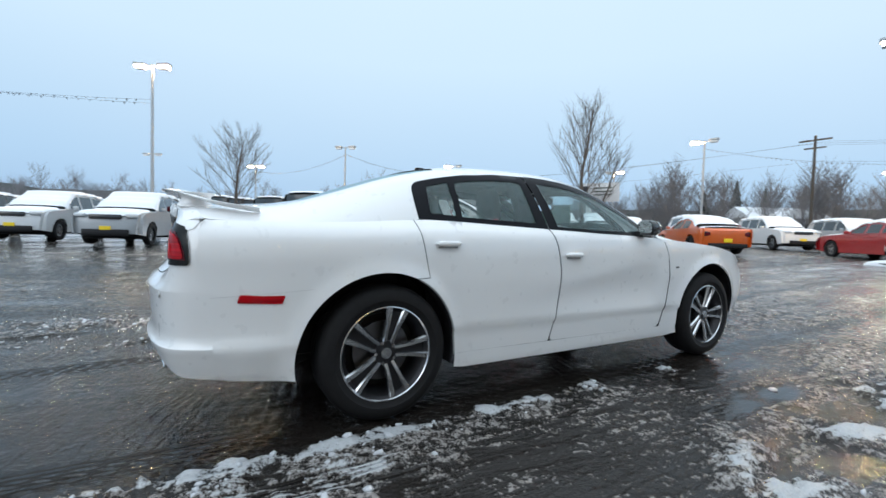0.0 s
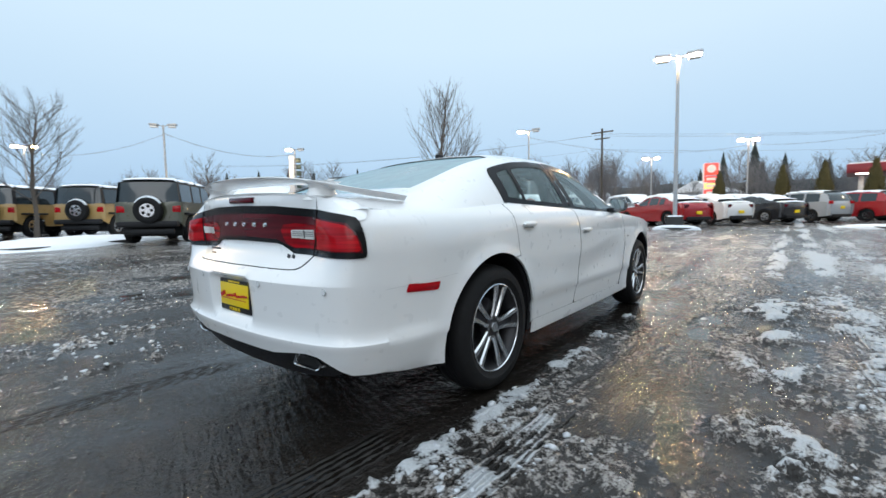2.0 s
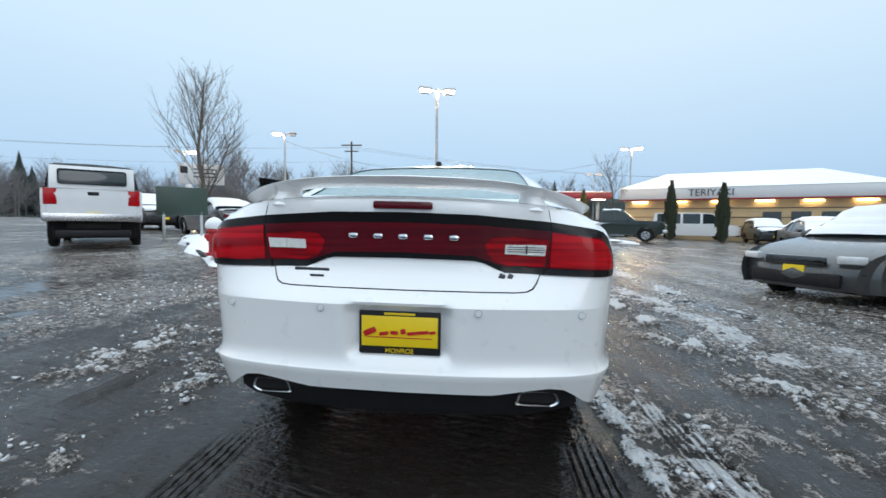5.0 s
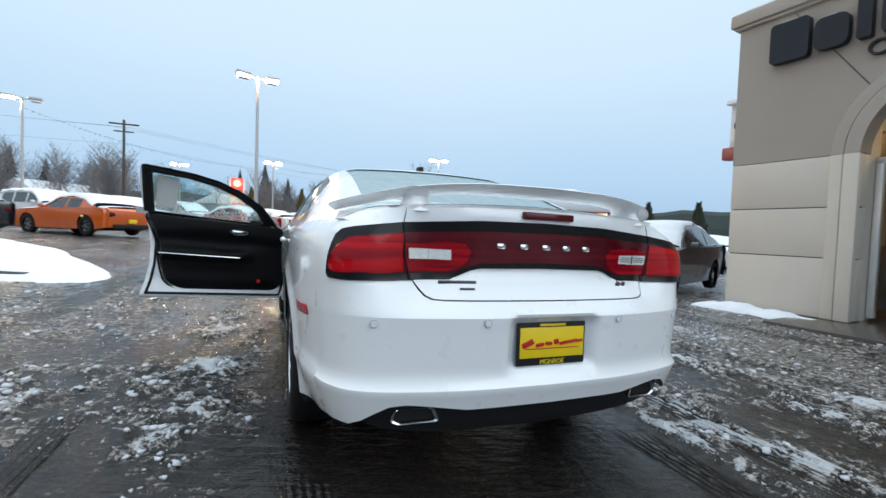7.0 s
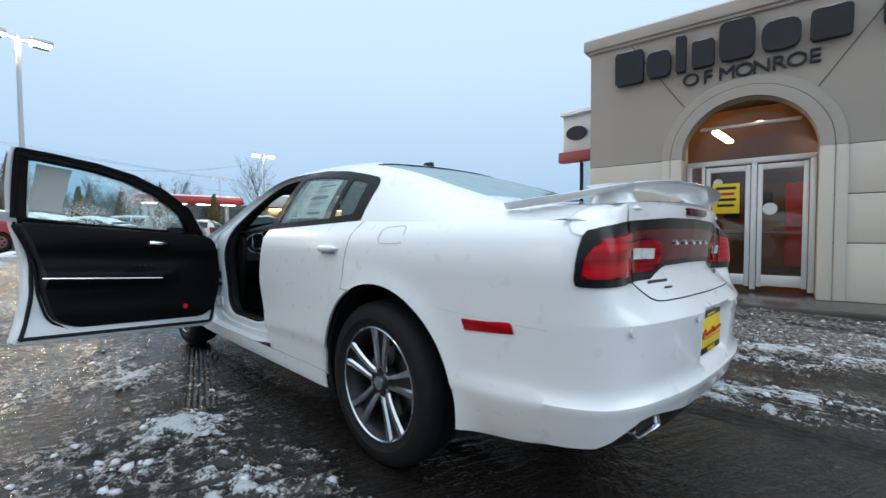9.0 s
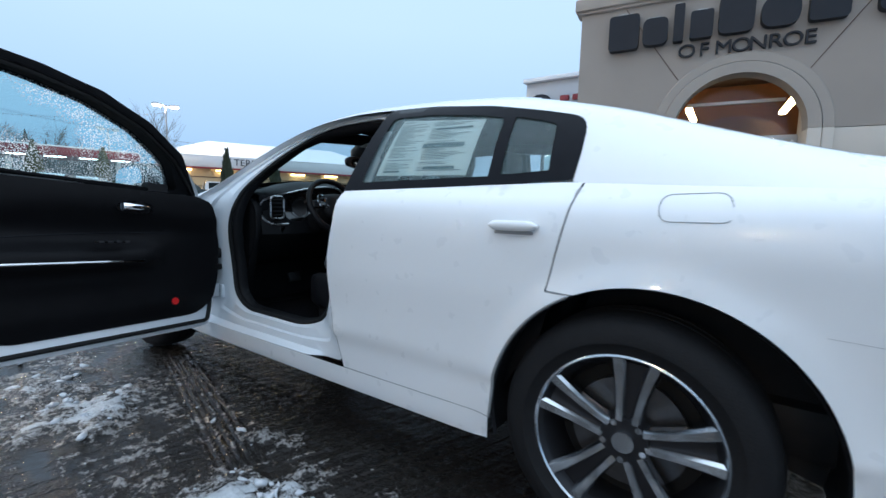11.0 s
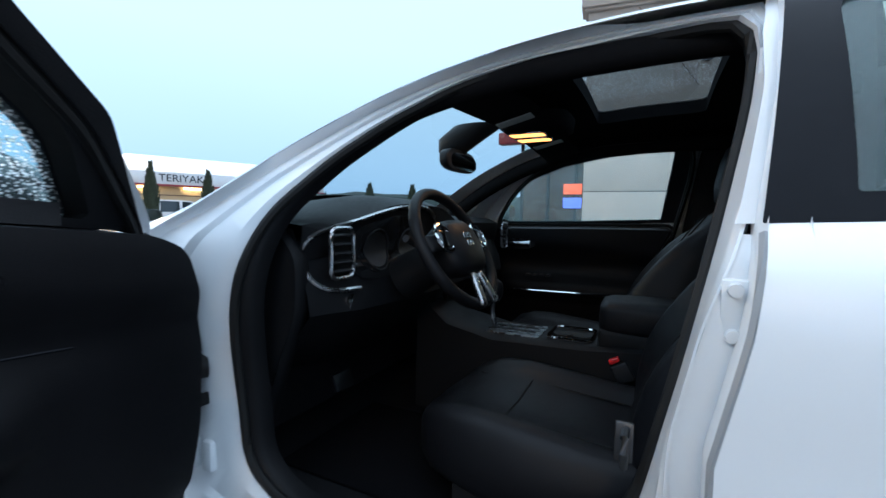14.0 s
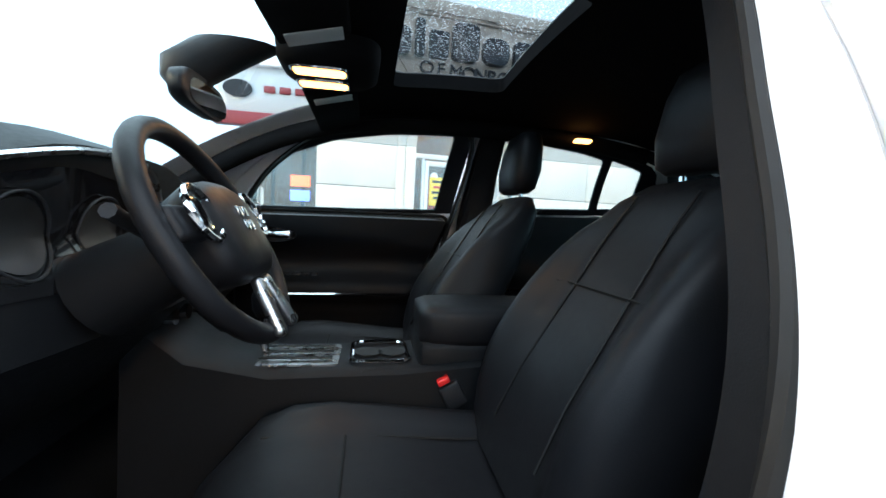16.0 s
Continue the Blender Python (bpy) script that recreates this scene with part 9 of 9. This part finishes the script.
for sg in (-1, 1):
    part("post", box((sg * .85, 0, 3.2), (.18, .3, 6.4), .02), ALU, fs)
part("panel", box((0, 0, 5.75), (1.55, .3, 1.5), .05), REDGLOW, fs, "glowing red round-emblem panel")
part("emblem", cyl((0, -.17, 5.8), (0, -.2, 5.8), .50, .50, 24), PAPER, fs)
for k in range(3):
    part("price_panel", box((0, 0, 4.5 - .85 * k), (1.55, .3, .70), .03), (REDGLOW, YELGLOW, REDGLOW)[k], fs)
    part("price_bar", box((0, -.17, 4.5 - .85 * k), (1.0, .03, .3), .05), PAPER, fs)

# ---- the restaurant building far off ----
rest_z = rest(21, 35) - .35
tb = thing("restaurant", "long low tan restaurant with a snowy hipped roof", "building", pose(21.8, 33.9, rest_z, 0, 0, -25))
TANLAP = material("tan_lap_siding", (0.50, 0.38, 0.22), 0.7, vary=0.1, scale=1.5)
part("wall", box((0, 4, 1.9), (17.5, 8, 3.8), .02), TANLAP, tb, "tan wall lit by wall lamps")
for k in range(4):
    part("siding_line", box((0, -.03, .75 + .75 * k), (17.5, .05, .06), .005), DARKWALL, tb)
part("fascia", box((0, 3.9, 4.25), (18.4, 9.2, .95), .03), ALU, tb, "pale grey fascia")
part("fascia_trim", box((0, -.72, 3.72), (18.5, .1, .14), .01), REDBAND, tb, "red trim line")
rfm = bmesh.new()
loft([[(-9.3, -.75, 4.72), (9.3, -.75, 4.72), (9.3, 8.6, 4.72), (-9.3, 8.6, 4.72)], [(-5.5, 3.2, 6.3), (5.5, 3.2, 6.3), (5.5, 4.6, 6.3), (-5.5, 4.6, 6.3)]], bm=rfm)
part("roof", rfm, SNOW, tb, "snow-covered hipped roof", 20)
text_mesh("TERIYAKI", .78, SIGNDARK, Matrix.Translation((-2.2, -.72, 4.25)) @ pose(0, 0, 0, 90), "lettering", tb, "dark capitals on the fascia", depth=.03)
WALLGLOW = emitter("wall_lamp", (1.0, 0.70, 0.30), 16.0)
for k in range(6):
    part("wall_lamp", box((-7.5 + 3.0 * k, -.12, 3.55), (1.2, .14, .10), .02), WALLGLOW, tb, "lit strip lamp under the eaves")
for k in range(4):
    part("window", box((2.0 + 1.8 * k, -.02, 1.9), (1.2, .08, 1.6), .01), DARKGLASS, tb)
# low lit canopy of the fuel station beside it
gs2 = thing("station_canopy", "low red-edged canopy with bright strip lights", "canopy", pose(10.5, 47.5, rest(10.5, 47.5), 0, 0, -5))
part("canopy", box((0, 0, 3.9), (9, 6, .7), .05), REDBAND, gs2)
part("canopy_snow", box((0, 0, 4.3), (8.8, 5.8, .14), .05), SNOW, gs2)
for k in range(4):
    part("strip_light", box((-3.3 + 2.2 * k, -2.0, 3.52), (1.3, .5, .06), .01), emitter("white_strip", (1.0, .93, .82), 9.0) if k == 0 else bpy.data.materials["white_strip"], gs2)
for sg in (-1, 1):
    part("column", box((sg * 3.6, 0, 1.8), (.35, .35, 3.6), .02), ALU, gs2)

# ---- clipped conifers along the lot ----
CONIFER = material("dark_conifer_foliage", (0.030, 0.040, 0.022), 0.9, vary=0.4, scale=3, bump=.5, bscale=12)
CONIFER_O = material("olive_conifer_foliage", (0.085, 0.072, 0.025), 0.9, vary=0.4, scale=3, bump=.5, bscale=12)


def column_tree(x, y, h, w, seed, mat, label):
    th = thing("column_conifer", label, "tree", pose(x, y, rest(x, y)), "clipped conifers")
    rg = random.Random(seed)
    bm = bmesh.new()
    for k in range(420):
        t = rg.random()**.8
        z = .25 + t * (h - .3)
        r = w * (min(1, .55 + t * 1.8) * (1 - max(0, t - .55) / .45 * .92)) * rg.uniform(.72, 1.08)
        a = rg.uniform(0, math.tau)
        c = Vector((r * math.cos(a), r * math.sin(a), z))
        s = rg.uniform(.10, .20)
        o = Vector((math.cos(a), math.sin(a), .0))
        u = Vector((-math.sin(a), math.cos(a), 0))
        vs = [bm.verts.new(c + u * s * .5 - Vector((0, 0, s))), bm.verts.new(c - u * s * .5 - Vector((0, 0, s))), bm.verts.new(c + o * s * .5 + Vector((0, 0, s * 1.3))), bm.verts.new(c - o * s * .4)]
        bm.faces.new((vs[0], vs[1], vs[2]))
        bm.faces.new((vs[0], vs[3], vs[1]))
        bm.faces.new((vs[0], vs[2], vs[3]))
        bm.faces.new((vs[1], vs[3], vs[2]))
    core = [[(w * .8 * k2 * math.cos(a), w * .8 * k2 * math.sin(a), z) for a in np.linspace(0, math.tau, 10, endpoint=False)] for z, k2 in ((.1, .5), (h * .3, 1), (h * .6, .9), (h * .85, .5), (h * .97, .08))]
    loft(core, bm=bm)
    part("trunk", cyl((0, 0, 0), (0, 0, .4), .08, .08, 8), BARK, th)
    part("crown", bm, mat, th, smooth=0)


for i, (x, y, h, w) in enumerate(((14.0, 28.7, 4.2, .40), (16.8, 27.4, 4.0, .40), (19.5, 16.6, 3.3, .42), (21.1, 14.6, 3.4, .42))):
    column_tree(x, y, h, w, 40 + i, CONIFER, "dark narrow conifer trimmed to a column")
for i, (x, y) in enumerate(((-3.1, 47.9), (1.8, 44.5), (4.35, 42.1), (7.1, 41.8), (11.0, 41.1))):
    column_tree(x, y, 4.3, .52, 60 + i, CONIFER_O, "olive narrow conifer along the lot's edge")

# ---- far woods, hill and houses ----
def conifer_bm(bm, x, y, z, h, rg):
    """A spruce: whorls of drooping boughs round a stem."""
    lv = 13
    for k in range(lv):
        t = k / lv
        r = h * .25 * (1 - t) + .15
        zz = z + h * (.12 + .86 * t)
        m = 11
        for i in range(m):
            a = i * math.tau / m + k * .7 + rg.uniform(-.2, .2)
            rr = r * rg.uniform(.7, 1.15)
            d = Vector((math.cos(a), math.sin(a), 0))
            u = Vector((-d.y, d.x, 0)) * rr * .38
            c = Vector((x, y, zz))
            v = [bm.verts.new(c + Vector((0, 0, h * .10))), bm.verts.new(c + d * rr * .6 + u - Vector((0, 0, h * .03))), bm.verts.new(c + d * rr - Vector((0, 0, h * .06))), bm.verts.new(c + d * rr * .6 - u - Vector((0, 0, h * .03)))]
            bm.faces.new(v)
    return bm


# bark paled towards grey: the haze of distance is mixed into its colour
HAZED_BARK = material("hazed_bare_wood", (0.165, 0.16, 0.165), 0.9, vary=0.3, scale=.6)
FAR_FIR = material("far_conifer", (0.022, 0.032, 0.028), 0.95, vary=0.3, scale=.4)
rg = random.Random(77)
firs = bmesh.new()


def bare_far(x, y, z, h, rg, n=34):
    """Sticks of a bare tree seen from far off."""
    out = [((x, y, z), (x, y, z + h * .8), h * .009)]
    for _ in range(n):
        t = rg.uniform(.15, .80)
        a = rg.uniform(0, math.tau)
        ln = h * (.46 - .30 * t) * rg.uniform(.7, 1.2)
        p = Vector((x, y, z + h * t))
        q = p + Vector((math.cos(a) * ln * .55, math.sin(a) * ln * .55, ln * .8))
        out.append((p, q, h * .0034))
        for _ in range(5):
            s0 = p.lerp(q, rg.uniform(.25, .98))
            s1 = s0 + Vector((rg.gauss(0, .20) * ln, rg.gauss(0, .20) * ln, ln * rg.uniform(.15, .5)))
            out.append((s0, s1, h * .0019))
    return out


def sticks(name, rows, mat, label, category):
    segs = [(*a, *b) for a, b, r in rows]
    r = np.array([r for a, b, r in rows])
    me = twigs_mesh(name, segs, r, r * .45)
    me.materials.append(mat)
    return tagged(new(name, me), label, category, kind="stuff")


wood_rows, scrub_rows = [], []
for k in range(440):
    ang = rg.uniform(radians(76), radians(208))
    dg = math.degrees(ang)
    d = rg.uniform(68, 108)
    x, y = d * math.cos(ang), d * math.sin(ang)
    tall = 1.30 if 104 < dg < 124 else (1.0 if dg < 150 else .80)
    wood_rows += bare_far(x, y, rest(x, y), rg.uniform(5.6, 9.3) * tall, rg)
for k in range(420):
    ang = rg.uniform(radians(74), radians(212))
    d = rg.uniform(64, 92)
    x, y = d * math.cos(ang), d * math.sin(ang)
    scrub_rows += bare_far(x, y, rest(x, y) - .8, rg.uniform(3.0, 5.0), rg, 16)
for ang, d, h in ((95.3, 88, 10.5), (92.5, 90, 12.5), (89.9, 86, 9.5), (97.5, 95, 8.5), (86.5, 96, 9.5), (84.0, 98, 8.5), (80.5, 92, 10.0), (79.0, 96, 9.0), (76.0, 100, 8.0), (91.8, 95, 9.5), (139.5, 90, 10.0), (138.6, 96, 8.5), (142.0, 94, 8.5), (145.0, 90, 9.5), (148.0, 92, 10.0), (151.5, 95, 10.0), (155.0, 92, 9.0), (115.0, 95, 11.0), (112.5, 98, 10.0), (118.0, 96, 9.0), (61.0, 100, 9.0), (56.0, 105, 10.0), (44.0, 110, 8.0)):
    x, y = 1.5 + d * math.cos(radians(ang)), -2 + d * math.sin(radians(ang))
    conifer_bm(firs, x, y, rest(x, y), h, rg)
sticks("far_bare_woods", wood_rows, HAZED_BARK, "line of bare trees at the edge of the road", "trees")
sticks("far_scrub", scrub_rows, HAZED_BARK, "brown leafless scrub behind the parked cars", "bushes")
o = part("far_conifers", firs, FAR_FIR, smooth=0)
tagged(o, "dark line of distant conifers", "trees", kind="stuff")
# wooded rise closing the distance
hb = bmesh.new()
rings = []
for k in range(121):
    a = radians(10 + 230 * k / 120)
    hgt_ = 6.0 + 4.0 * fbm(np.array([k * .11]), np.array([.5]), 12)[0] + 1.8 * fbm(np.array([k * .9]), np.array([1.5]), 13)[0]
    rings.append([(d * math.cos(a), d * math.sin(a), z) for d, z in ((118, 0.2), (122, hgt_ * .45), (128, hgt_ * .85), (135, hgt_), (160, hgt_ * .9))])
loft(rings, closed=False, cap=False, bm=hb)
o = part("backdrop", hb, FAR_FIR, smooth=0)
tagged(o, "dark wooded rise in the distance", "hill", kind="structure")
# snowy field bank on the left
sbk = bmesh.new()
rings = []
for k in range(61):
    a = radians(152 + 62 * k / 60)
    e_ = math.sin(math.pi * k / 60)**.5
    rings.append([(d * math.cos(a), d * math.sin(a), rest(d * math.cos(a), d * math.sin(a)) + z * (.4 + .6 * e_)) for d, z in ((44, -.1), (47, .9), (56, 2.1), (66, 2.6), (80, 2.7), (90, 1.5))])
loft(rings, closed=False, cap=False, bm=sbk)
o = part("snowy_bank", sbk, SNOW, None, "", 60)
tagged(o, "broad snow-covered field bank", "bank", kind="structure")
for x, y, yaw, w in ((-62, 34, 30, 9), (-75, 22, 20, 8), (-30, 78, 60, 12), (-8, 82, 80, 14), (14, 88, 95, 10)):
    hs = thing("house", "low distant house with a snowy gable roof", "house", pose(x, y, rest(x, y) + .8, 0, 0, yaw), "distant houses")
    part("wall", box((0, 0, 1.4), (w, 6, 2.8), .02), METALCLAD, hs)
    part("roof", loft([[(s * (w / 2 + .4), -3.5, 2.7), (s * (w / 2 + .4), 3.5, 2.7), (s * (w / 2 + .4), 0, 4.5)] for s in (-1, 1)]), SNOW, hs, "snowy gable roof", 20)
    for k in (-1, 1):
        part("window", box((k * w * .25, -3.02, 1.5), (1.2, .06, 1.1), .01), DARKGLASS, hs)
